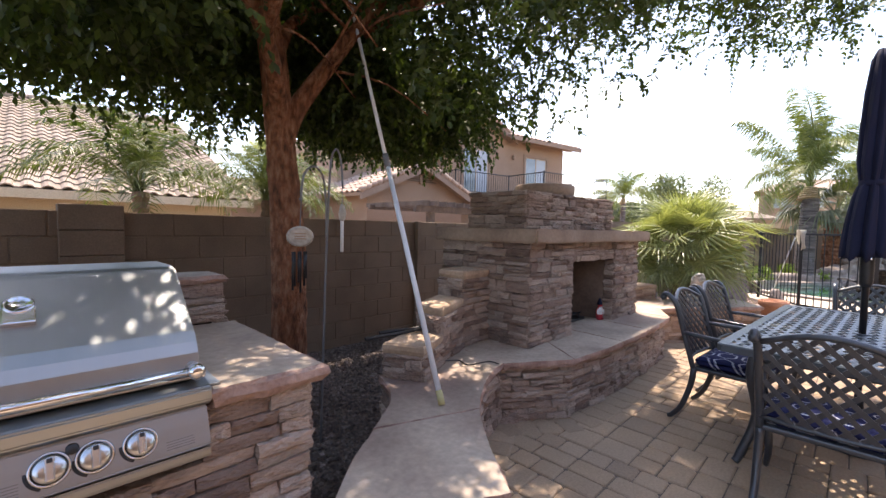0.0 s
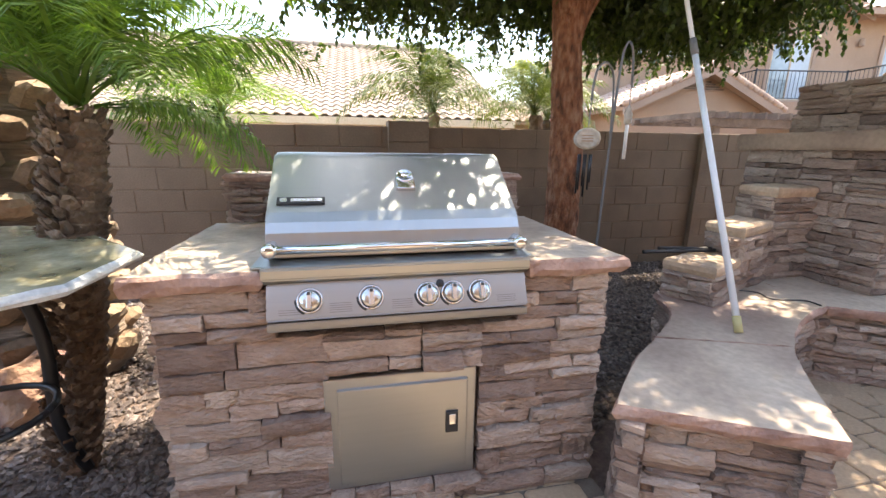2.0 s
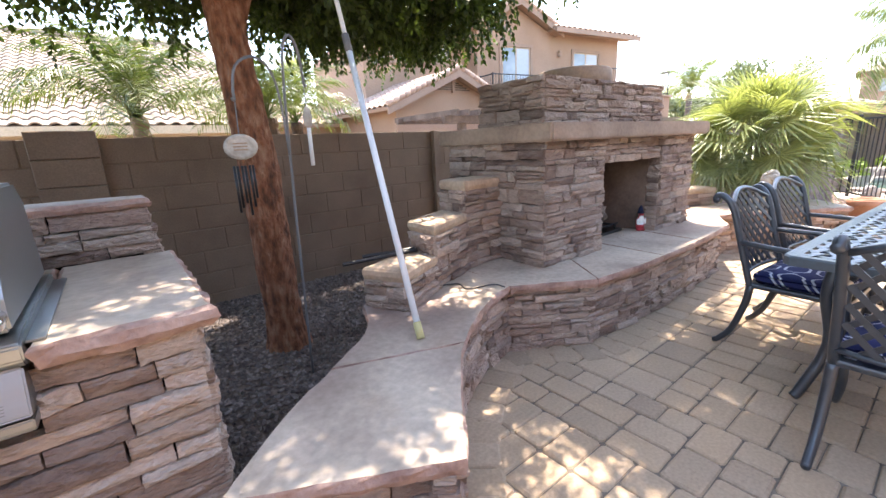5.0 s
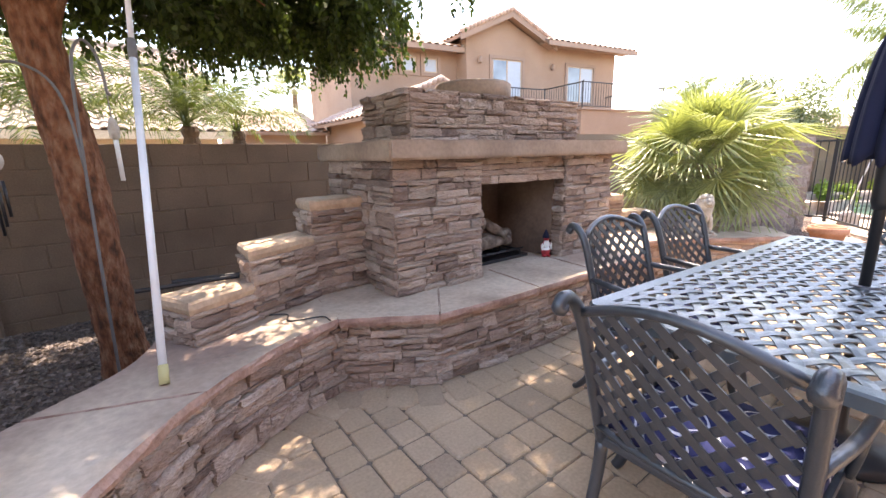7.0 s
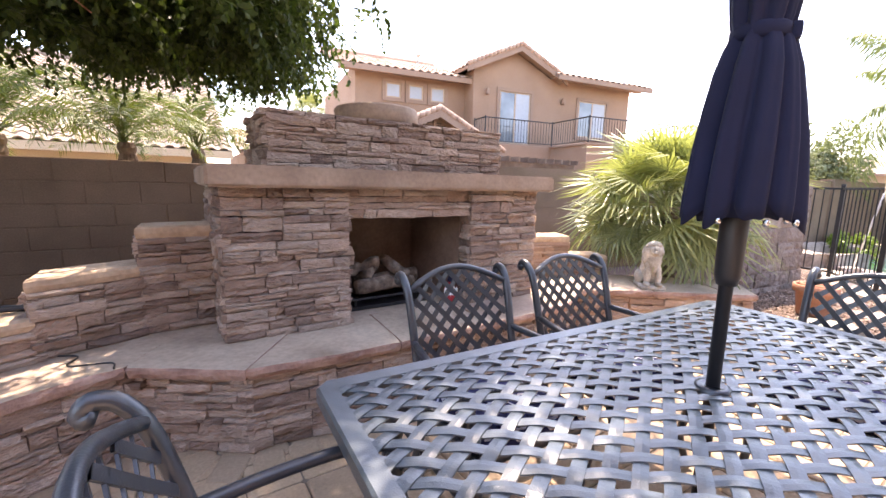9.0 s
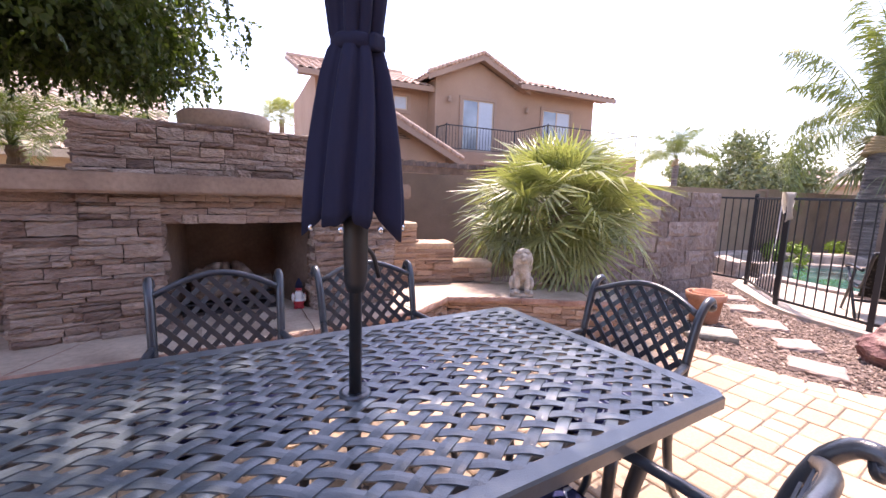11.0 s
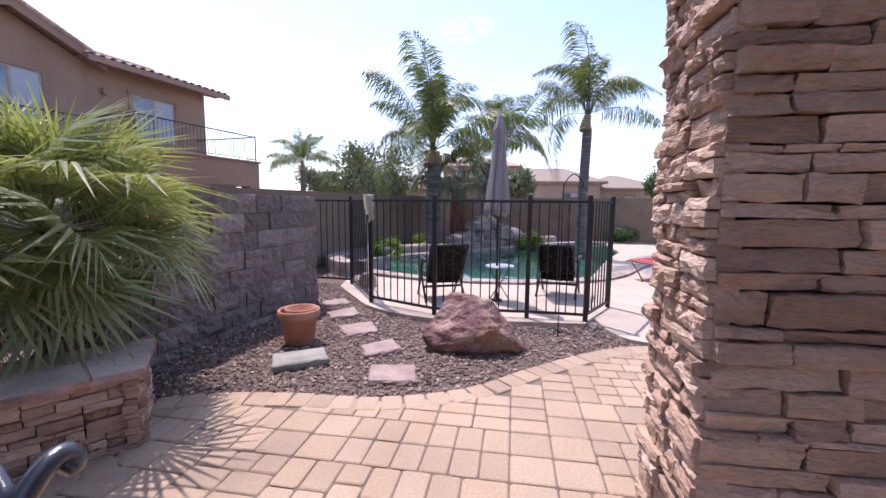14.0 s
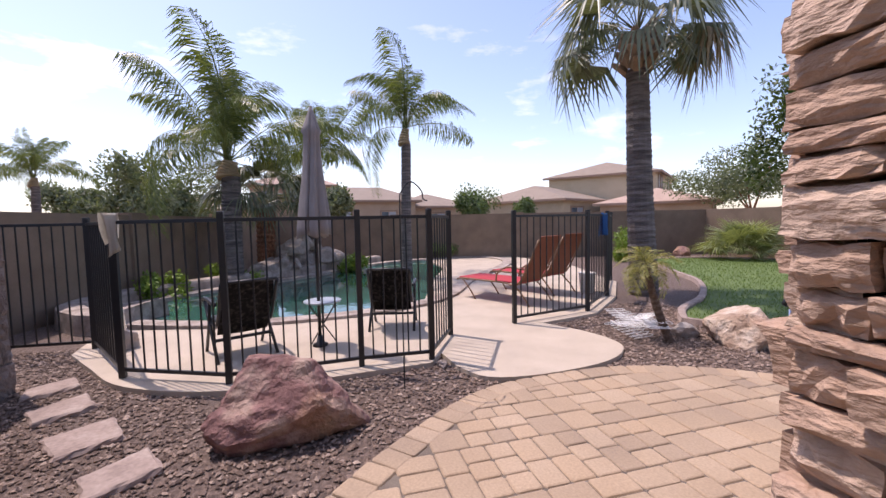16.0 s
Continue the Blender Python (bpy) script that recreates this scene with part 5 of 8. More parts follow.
def feather_frond(seed, length, droop, leaflet, n, width=0.012, rise=0.55, ragged=0.15, limp=0.0):
    """Verts and faces of a feather palm frond that starts at the origin and goes along +x."""
    rnd = random.Random(seed)
    V, F, pts = [], [], []
    for k in range(13):
        t = k / 12
        pts.append(Vector((length * (t - 0.14 * droop * t * t), 0.03 * length * math.sin(3 * t + seed), length * (rise * t - droop * t ** 2.1))))
    r = 0.011 * length
    for a, b, ta in zip(pts, pts[1:], range(12)):
        ra, rb = r * (1 - ta / 12.5), r * (1 - (ta + 1) / 12.5)
        i = len(V)
        for p, q in ((a, ra), (b, rb)):
            V += [tuple(p + Vector((0, q, 0))), tuple(p + Vector((0, -q, 0))), tuple(p + Vector((0, 0, q)))]
        F += [(i, i + 3, i + 5, i + 2), (i + 2, i + 5, i + 4, i + 1), (i + 1, i + 4, i + 3, i)]
    for k in range(n):
        t = 0.14 + 0.85 * k / n
        s = t * 12
        j = min(int(s), 11)
        p = pts[j].lerp(pts[j + 1], s - j)
        d = (pts[j + 1] - pts[j]).normalized()
        L = leaflet * (0.45 + 0.75 * math.sin(math.pi * min(1, t * 0.92 + 0.05))) * rnd.uniform(1 - ragged, 1 + ragged)
        for sg in (1, -1):
            out = Vector((0, sg, 0)) * 0.9 + d * rnd.uniform(0.5, 0.85) + Vector((0, 0, rnd.uniform(-0.1, 0.35) - limp * rnd.uniform(0.5, 1.1)))
            mid = p + out.normalized() * L * 0.55
            tip = mid + (out.normalized() * 0.8 + Vector((0, 0, -rnd.uniform(0.35, 0.8) - 1.2 * limp))).normalized() * L * 0.45
            w = width * rnd.uniform(0.8, 1.2)
            i = len(V)
            V += [tuple(p), tuple(mid + d * w), tuple(mid - d * w), tuple(tip)]
            F += [(i, i + 1, i + 2), (i + 1, i + 3, i + 2)]
    return V, F


def fan_leaf(seed, petiole, radius, n=26, spread=250, width=0.017, droop=0.25, split=0.42):
    """A fan palm leaf: a stalk along +x that carries pleated pointed segments."""
    rnd = random.Random(seed)
    V, F = [], []
    end = Vector((petiole, 0, petiole * 0.10))
    i = len(V)
    for p, q in ((Vector((0, 0, 0)), 0.019 * petiole), (end, 0.011 * petiole)):
        V += [tuple(p + Vector((0, q, 0))), tuple(p + Vector((0, -q, 0))), tuple(p + Vector((0, 0, q)))]
    F += [(i, i + 3, i + 5, i + 2), (i + 2, i + 5, i + 4, i + 1), (i + 1, i + 4, i + 3, i)]
    tilt = rnd.uniform(-0.15, 0.25)
    for k in range(n):
        a = math.radians(spread * (k / (n - 1) - 0.5))
        d = Vector((math.cos(a), math.sin(a), tilt * math.cos(a) + 0.10 * abs(math.sin(a)))).normalized()
        L = radius * (0.78 + 0.22 * math.cos(a * 0.7)) * rnd.uniform(0.9, 1.08)
        s = d.cross(Vector((0, 0, 1))).normalized()
        mid = end + d * L * split
        tip = end + d * L + Vector((0, 0, -droop * L * rnd.uniform(0.3, 1.0)))
        w = width * rnd.uniform(0.85, 1.15) * (radius / 0.5)
        zig = Vector((0, 0, 0.25 * w * (1 if k % 2 else -1)))
        i = len(V)
        V += [tuple(end), tuple(mid + s * w), tuple(mid + zig), tuple(mid - s * w), tuple(tip)]
        F += [(i, i + 1, i + 2), (i, i + 2, i + 3), (i + 1, i + 4, i + 2), (i + 2, i + 4, i + 3)]
    return V, F


def shared_leaves(name, makers, mat):
    out = []
    for V, F in makers:
        me = bpy.data.meshes.new(name)
        me.from_pydata(V, [], F)
        me.materials.append(mat)
        out.append(me)
    return out


def crown(parent, name, pool, at, count, seed, lift=(-25, 75), scale=(0.85, 1.1), spin=0, label="", part_of=(0, 360), roll=20):
    """Leaves round a growing point, the young ones upright, the old ones hanging."""
    rnd = random.Random(seed)
    for k in range(count):
        t = (k + 0.5) / count
        az = part_of[0] + (k * 137.5 + rnd.uniform(-14, 14) + spin) % 360 * (part_of[1] - part_of[0]) / 360
        el = lift[1] + (lift[0] - lift[1]) * t ** 0.8 + rnd.uniform(-7, 7)
        s = rnd.uniform(*scale) * (0.75 + 0.25 * min(1, t * 3))
        ob = new(name, rnd.choice(pool))
        ob.parent = parent
        ob.matrix_basis = Matrix.Translation(at) @ Matrix.Rotation(radians(az), 4, "Z") @ Matrix.Rotation(-radians(el), 4, "Y") @ Matrix.Rotation(radians(rnd.uniform(-roll, roll)), 4, "X") @ Matrix.Scale(s, 4)
        tagged(ob, label)


def palm_trunk(parent, base, top, r0, r1, mat, rings=26, seed=0, bump=0.06):
    rnd = random.Random(seed)
    b, t = Vector(base), Vector(top)
    pts, rad = [], []
    for k in range(rings * 2 + 1):
        s = k / (rings * 2)
        pts.append(b.lerp(t, s) + Vector((0.03 * math.sin(2.2 * s), 0.03 * math.sin(3 * s + 1), 0)))
        rad.append((r0 + (r1 - r0) * s) * (1 + (bump if k % 2 else -bump * 0.5) + rnd.uniform(-0.02, 0.02)))
    bm = bmesh.new()
    tube(bm, pts, rad, 14)
    part("trunk", bm, mat, parent, "", False)


def boots(parent, base, top, r, n, seed, size=(0.07, 0.10, 0.05), mat=None):
    """Cut leaf bases that cover a palm's trunk in a spiral."""
    rnd = random.Random(seed)
    pool = []
    for s in range(4):
        bm = bmesh.new()
        w, h, d = size
        lathe([(0.6 * w, 0.0), (w, 0.3 * h), (0.9 * w, 0.8 * h), (0.55 * w, h)], 8, bm, Matrix.Rotation(radians(62), 4, "Y") @ Matrix.Diagonal((0.5, 1, 1, 1)))
        for v in bm.verts:
            v.co += Vector((rnd.uniform(-.006, .006), rnd.uniform(-.006, .006), rnd.uniform(-.006, .006)))
        me = bpy.data.meshes.new("leaf_base")
        bm.to_mesh(me)
        bm.free()
        me.materials.append(mat or M_BOOT)
        pool.append(me)
    b, t = Vector(base), Vector(top)
    for k in range(n):
        s = (k + 0.5) / n
        a = k * radians(137.5)
        ob = new("leaf_base", rnd.choice(pool))
        ob.parent = parent
        ob.matrix_basis = Matrix.Translation(b.lerp(t, s)) @ Matrix.Rotation(a, 4, "Z") @ Matrix.Translation((r * 0.95, 0, 0)) @ Matrix.Rotation(radians(rnd.uniform(-30, -12)), 4, "Y") @ Matrix.Scale(rnd.uniform(0.85, 1.2), 4)


# shade tree
tree = empty("shade_tree", "spreading shade tree with reddish bark and fine drooping foliage", "tree")
bm = bmesh.new()
trunk_pts = curve_pts([(-1.64, 4.66, -0.08), (-1.66, 4.63, 0.25), (-1.68, 4.60, 0.8), (-1.69, 4.59, 1.3), (-1.73, 4.59, 1.8), (-1.80, 4.60, 2.6), (-1.9, 4.7, 3.4), (-2.0, 4.9, 4.2)], 84)
trunk_n = len(trunk_pts) - 1
tube(bm, trunk_pts, [0.119 + 0.055 * max(0.0, 1 - k / 11) ** 1.5 - 0.062 * max(0.0, k / trunk_n - 0.4) / 0.6 for k in range(trunk_n + 1)], 30)
tr = random.Random(8)
for v in bm.verts:
    q = noise.noise(Vector((v.co.x * 14, v.co.y * 14, v.co.z * 5))) * 0.014
    v.co += Vector((tr.uniform(-1, 1), tr.uniform(-1, 1), 0)) * 0.006 + Vector((q, q * 0.6, 0))
part("trunk", bm, M_BARK, tree, "reddish brown furrowed trunk", True)
limbs = [[(-1.74, 4.6, 1.95), (-1.66, 4.57, 2.2), (-1.45, 4.50, 2.55), (-1.18, 4.35, 2.98), (-0.8, 4.1, 3.5), (-0.2, 3.8, 3.9)],
         [(-1.74, 4.6, 2.1), (-1.95, 4.3, 2.5), (-2.4, 3.9, 2.9), (-3.1, 3.5, 3.2), (-3.7, 3.2, 3.3)],
         [(-1.80, 4.62, 2.5), (-1.5, 4.9, 3.0), (-0.9, 5.3, 3.5), (-0.2, 5.5, 3.8)],
         [(-1.85, 4.65, 2.9), (-2.4, 5.0, 3.3), (-3.2, 5.3, 3.6)],
         [(-1.2, 4.37, 2.85), (-0.9, 3.7, 3.1), (-0.5, 3.1, 3.3), (0.1, 2.6, 3.4)],
         [(-0.8, 4.1, 3.5), (0.2, 4.2, 3.9), (1.2, 4.0, 4.2), (1.9, 3.8, 4.2)],
         [(-2.0, 4.25, 2.55), (-2.1, 3.5, 2.9), (-2.2, 2.8, 3.1), (-2.2, 2.2, 3.1)]]
tips = []
for i, L in enumerate(limbs):
    pts = curve_pts(L, 18)
    bm = bmesh.new()
    r0 = (0.085, 0.065, 0.06, 0.06, 0.05, 0.055, 0.055)[i]
    tube(bm, pts, [r0 * (1 - 0.8 * k / len(pts)) for k in range(len(pts))], 9)
    part("limb", bm, M_BARK, tree, "", True)
    tips += pts[5:]
# limb added to carry the high shading leaves
high = curve_pts([(0.2, 4.2, 3.95), (0.9, 3.7, 4.3), (1.7, 3.2, 4.5), (2.4, 2.9, 4.5)], 12)
bm = bmesh.new()
tube(bm, high, [0.05 * (1 - 0.8 * k / len(high)) for k in range(len(high))], 8)
part("limb", bm, M_BARK, tree, "", True)
bm = bmesh.new()
clusters = []
for i in range(170):
    t = tr.choice(tips)
    d = Vector((tr.gauss(0, 0.75), tr.gauss(0, 0.75), tr.gauss(0.25, 0.45)))
    e = t + d
    clusters.append(e)
    if i < 90:
        tube(bm, curve_pts([t, t.lerp(e, 0.5) + Vector((0, 0, 0.12)), e], 6), [0.014, 0.011, 0.009, 0.007, 0.006, 0.005, 0.004], 5)
part("twig", bm, M_BARK, tree, "thin reddish twigs", True)["kind"] = "stuff"


def sprays(V, F, start, rnd, length, nleaf, leaf, hang=0.8):
    """A hanging shoot with paired leaflets; left out where sun is to fall through the crown."""
    gx, gy = start[0] - 0.315 * start[2], start[1] - 0.315 * start[2]
    thin = (-2.4 < gx < -0.9 and 2.3 < gy < 3.7) or (-5.2 < gx < -3.85 and 2.7 < gy < 4.3)   # more gaps put here to drop sun on the seat wall and date palms
    airy = -0.6 < gx < 2.0 and 0.6 < gy < 2.2     # and here to drop sun on the table
    if noise.noise(Vector((gx, gy, 3.3)) * (1.6 if thin else 2.6 if airy else 1.7)) > (-0.14 if thin else 0.07 if airy else 0.25):
        return
    if start[2] < 2.2 or (-2.35 < start[0] < -1.15 and start[1] < 4.9 and start[2] < 3.2):
        return
    d = Vector((rnd.gauss(0, 1), rnd.gauss(0, 1), 0)).normalized()
    p, step = Vector(start), length / nleaf
    w = leaf * 0.27
    for k in range(nleaf):
        t = k / nleaf
        dd = (d * (1 - hang * t) + Vector((0, 0, 0.25 - (0.4 + hang) * t))).normalized()
        q = p + dd * step
        for sg in (1, -1):
            s = (dd.cross(Vector((0, 0, 1))) * sg + dd * 0.6 + Vector((rnd.gauss(0, .35), rnd.gauss(0, .35), rnd.gauss(-0.25, .35)))).normalized()
            tip = p + s * leaf * rnd.uniform(0.7, 1.2)
            side = s.cross(Vector((rnd.gauss(0, 1), rnd.gauss(0, 1), rnd.gauss(0, 1)))).normalized()
            m = p.lerp(tip, 0.5)
            i = len(V)
            V += [tuple(p), tuple(m + side * w), tuple(tip), tuple(m - side * w)]
            F.append((i, i + 1, i + 2, i + 3))
        i = len(V)
        V += [tuple(p), tuple(p + Vector((0.002, 0, 0.002))), tuple(q)]
        F.append((i, i + 1, i + 2))
        p = q


V, F = [], []
lr = random.Random(21)
for c in clusters:
    for _ in range(30):
        s = c + Vector((lr.gauss(0, 0.27), lr.gauss(0, 0.27), lr.gauss(0, 0.2)))
        sprays(V, F, s, lr, lr.uniform(0.25, 0.55), 10, 0.068)
# the dense low mass round the trunk
for _ in range(4600):
    s = Vector((lr.uniform(-4.0, 0.35), lr.uniform(4.0, 6.3), lr.uniform(2.4, 3.7)))
    if (s.x + 1.9) ** 2 / 4.6 + (s.y - 5.0) ** 2 / 1.9 < 1.0 + lr.uniform(-0.3, 0.2):
        sprays(V, F, s, lr, lr.uniform(0.3, 0.6), 9, 0.072, 0.9)
# high roof of leaves, mostly out of view, placed to shade hearth and table
for _ in range(2300):
    s = Vector((lr.uniform(-1.2, 3.0), lr.uniform(1.9, 4.6), lr.uniform(3.6, 4.7)))
    if noise.noise(s * 0.9) > -0.22:
        sprays(V, F, s, lr, lr.uniform(0.3, 0.6), 9, 0.062, 0.7)
for _ in range(1100):
    s = Vector((lr.uniform(-1.15, 0.75), lr.uniform(4.5, 6.1), lr.uniform(2.25, 2.95)))
    if noise.noise(s * 1.3) > -0.25 + 0.5 * (2.6 - s.z):
        sprays(V, F, s, lr, lr.uniform(0.3, 0.55), 12, 0.058, 1.0)
# extra high leaves above the view, added for shade on the table
for _ in range(420):
    s = Vector((lr.uniform(0.9, 3.5), lr.uniform(2.1, 3.9), lr.uniform(4.1, 4.7)))
    if noise.noise(s * 1.1) > -0.2:
        sprays(V, F, s, lr, lr.uniform(0.3, 0.6), 9, 0.075, 0.6)
# thin outer shoots over the table
for _ in range(280):
    s = Vector((lr.uniform(1.5, 3.1), lr.uniform(1.7, 2.8), lr.uniform(3.35, 4.0)))
    sprays(V, F, s, lr, lr.uniform(0.35, 0.6), 11, 0.052, 1.0)
# drooping skirt of long shoots
for x, y, z, n, sp in ((-2.6, 4.3, 2.5, 60, 0.5), (-1.2, 4.9, 2.1, 60, 0.5), (-0.5, 4.6, 2.35, 70, 0.45), (-0.2, 3.9, 2.6, 40, 0.4), (-3.4, 4.2, 2.6, 50, 0.5), (-2.0, 5.2, 2.35, 60, 0.5), (-0.9, 5.3, 2.2, 60, 0.45), (0.3, 3.3, 2.75, 26, 0.4), (-3.0, 5.2, 2.5, 50, 0.5), (0.5, 4.3, 2.75, 30, 0.4), (-1.3, 4.2, 2.45, 50, 0.35), (0.0, 5.0, 2.6, 220, 0.4), (-0.6, 5.7, 2.5, 240, 0.45), (0.25, 5.7, 2.95, 200, 0.4), (-0.2, 4.4, 2.8, 120, 0.35), (-0.9, 4.9, 2.7, 260, 0.5), (-0.3, 5.3, 3.1, 260, 0.5), (-1.0, 5.6, 3.0, 260, 0.5)):
    for _ in range(n):
        s = Vector((x + lr.gauss(0, sp), y + lr.gauss(0, sp), z + lr.uniform(-0.15, 0.5)))
        sprays(V, F, s, lr, lr.uniform(0.3, 0.62), 14, 0.054, 1.1)
leaf_mesh("foliage", V, F, M_LEAF, tree, "dense small dark green leaves", "stuff")

# feather palms at the west end
PYGMY = shared_leaves("frond", [feather_frond(s, 1.1, 0.72, 0.25, 62, 0.0055, 0.9, 0.12, 0.1) for s in range(6)], M_FROND)
SMALLQ = shared_leaves("frond", [feather_frond(10 + s, 1.0, 0.8, 0.24, 40, 0.007, 0.8) for s in range(4)], M_FROND)
OLIVEQ = shared_leaves("frond", [feather_frond(14 + s, 1.0, 0.85, 0.23, 44, 0.006, 0.85, 0.2, 0.2) for s in range(4)], M_FROND_W)
pyg = empty("pygmy_date_palm", "small date palm with shaggy trunk and arching bright fronds", "palm")
palm_trunk(pyg, (-4.37, 3.47, -0.08), (-4.17, 3.56, 1.36), 0.060, 0.064, M_SHAG, 30, 3, 0.12)
boots(pyg, (-4.36, 3.475, 0.02), (-4.24, 3.53, 0.9), 0.066, 170, 4, (0.019, 0.046, 0.02), M_SHAG)
boots(pyg, (-4.24, 3.53, 0.88), (-4.17, 3.56, 1.38), 0.068, 130, 5, (0.021, 0.058, 0.02), M_SHAG)
crown(pyg, "frond", PYGMY, Vector((-4.165, 3.56, 1.42)), 54, 12, (-10, 82), (0.62, 0.90))
crown(pyg, "frond", PYGMY, Vector((-4.165, 3.56, 1.40)), 7, 15, (-34, -14), (0.50, 0.68), part_of=(15, 95))
boot = empty("date_palm", "thick date palm trunk covered in cut leaf bases", "palm")
palm_trunk(boot, (-5.02, 4.42, -0.05), (-5.25, 4.45, 4.6), 0.42, 0.30, M_PALM_BARK, 30, 5, 0.05)
boots(boot, (-5.02, 4.42, 0.0), (-5.25, 4.45, 4.6), 0.36, 260, 6, (0.105, 0.17, 0.08))
crown(boot, "frond", SMALLQ, Vector((-5.28, 4.45, 4.7)), 22, 13, (-35, 75), (1.3, 1.7))
for i, (x, y, z, zb, n, sc, pool) in enumerate(((-2.08, 7.86, 1.78, 0.2, 30, 1.0, OLIVEQ), (-0.85, 7.10, 1.72, 0.2, 24, 0.72, OLIVEQ), (-0.1, 8.3, 1.75, 0.2, 22, 0.9, OLIVEQ), (-4.75, 7.4, 1.62, 0.1, 26, 0.95, SMALLQ))):
    p = empty("neighbour_palm", "young feather palm growing behind the block wall", "palm", "palms behind the wall")
    palm_trunk(p, (x, y, zb - 0.25), (x, y, z), 0.075, 0.085, M_SHAG, 14, i, 0.14)
    crown(p, "frond", pool, Vector((x, y, z)), n, 20 + i, (-15, 80), (1.2 * sc, 1.5 * sc))

# big fan palm beside the planter
FANS = shared_leaves("fan_leaf", [fan_leaf(s, 0.55, 0.53, 34, 280, 0.0115, 0.52, 0.46) for s in range(8)], M_FAN)
fan = empty("fan_palm", "bushy grey-green fan palm behind the planter wall", "palm")
palm_trunk(fan, (4.08, 3.52, -0.05), (4.06, 3.55, 1.16), 0.13, 0.12, M_PALM_BARK, 14, 7, 0.15)
crown(fan, "fan_leaf", FANS, Vector((4.06, 3.55, 1.18)), 86, 31, (-62, 88), (0.80, 1.24), roll=55)

# palms and trees beyond the pool
QUEEN = shared_leaves("frond", [feather_frond(30 + s, 2.4, (1.0, 0.62, 1.2, 0.7, 1.35)[s % 5], 0.58, 96, 0.012, 1.0 + 0.12 * (s % 3), 0.3, 1.0) for s in range(10)], M_FROND_Q)
for i, (x, y, z, r, n, sc) in enumerate(((13.3, 2.72, 2.50, 0.20, 24, 1.05), (15.6, 1.0, 2.75, 0.17, 18, 0.95), (13.0, -1.28, 3.30, 0.115, 17, 0.88), (24.0, 12.4, 3.2, 0.15, 20, 0.95))):
    p = empty("queen_palm", "tall feather palm with grey trunk beyond the pool", "palm", "palms by the pool")
    palm_trunk(p, (x, y, -0.1), (x, y, z), r * 1.15, r, M_PALM_GREY, 34, 40 + i, 0.04)
    palm_trunk(p, (x, y, z - 0.05), (x, y, z + 0.35), r * 1.3, r * 0.7, M_FAN_DEAD, 6, 44 + i, 0.1)
    crown(p, "frond", QUEEN, Vector((x, y, z + 0.35)), n, 50 + i, (-28, 88), (0.75 * sc, 1.15 * sc))
WASH = shared_leaves("fan_leaf", [fan_leaf(60 + s, 0.95, 0.80, 30, 230, 0.017, 1.15, 0.48) for s in range(5)], M_WASH)
WASH_D = shared_leaves("fan_leaf", [fan_leaf(70 + s, 0.85, 0.75, 26, 150, 0.022, 1.3, 0.45) for s in range(2)], M_FAN_DEAD)
w = empty("tall_fan_palm", "tall fan palm with grey trunk and drooping blue-green leaves", "palm")
palm_trunk(w, (9.15, -4.95, -0.1), (9.15, -4.72, 3.95), 0.25, 0.185, M_PALM_GREY, 44, 9, 0.035)
boots(w, (9.15, -4.72, 3.85), (9.15, -4.72, 4.45), 0.19, 40, 14, (0.085, 0.26, 0.07))
crown(w, "fan_leaf", WASH, Vector((9.15, -4.72, 4.58)), 26, 61, (-38, 78), (0.85, 1.15), roll=40)
crown(w, "dry_leaf", WASH_D, Vector((9.15, -4.72, 4.5)), 3, 64, (-32, -12), (0.95, 1.15), 0, "brown dried hanging leaf", (212, 248))
fp = empty("far_fan_palm", "fan palm standing far behind the fireplace", "palm")
palm_trunk(fp, (6.2, 25.0, 0), (6.25, 25.0, 5.0), 0.17, 0.14, M_PALM_BARK, 20, 15, 0.04)
crown(fp, "fan_leaf", FANS, Vector((6.25, 25.0, 5.1)), 30, 66, (-25, 80), (1.3, 1.7))
w2 = empty("wide_fan_palm", "short fan palm beside the pool wall", "palm")
palm_trunk(w2, (14.6, 2.2, -0.1), (14.6, 2.2, 1.9), 0.2, 0.24, M_BARK, 16, 17, 0.1)
crown(w2, "fan_leaf", WASH, Vector((14.6, 2.2, 2.1)), 26, 67, (-25, 60), (0.8, 1.1))
# little potted-size palm and yucca by the path
lp = empty("small_palm", "slim young palm with yellowing tuft in the gravel", "palm")
palm_trunk(lp, (6.62, -3.10, -0.05), (6.86, -2.93, 0.80), 0.045, 0.038, M_SHAG, 14, 18, 0.15)
TUFT = shared_leaves("frond", [feather_frond(90 + s, 0.42, 0.9, 0.13, 24, 0.006, 0.7) for s in range(3)], M_TUFT)
crown(lp, "frond", TUFT, Vector((6.86, -2.93, 0.81)), 20, 70, (-60, 75), (0.8, 1.1))


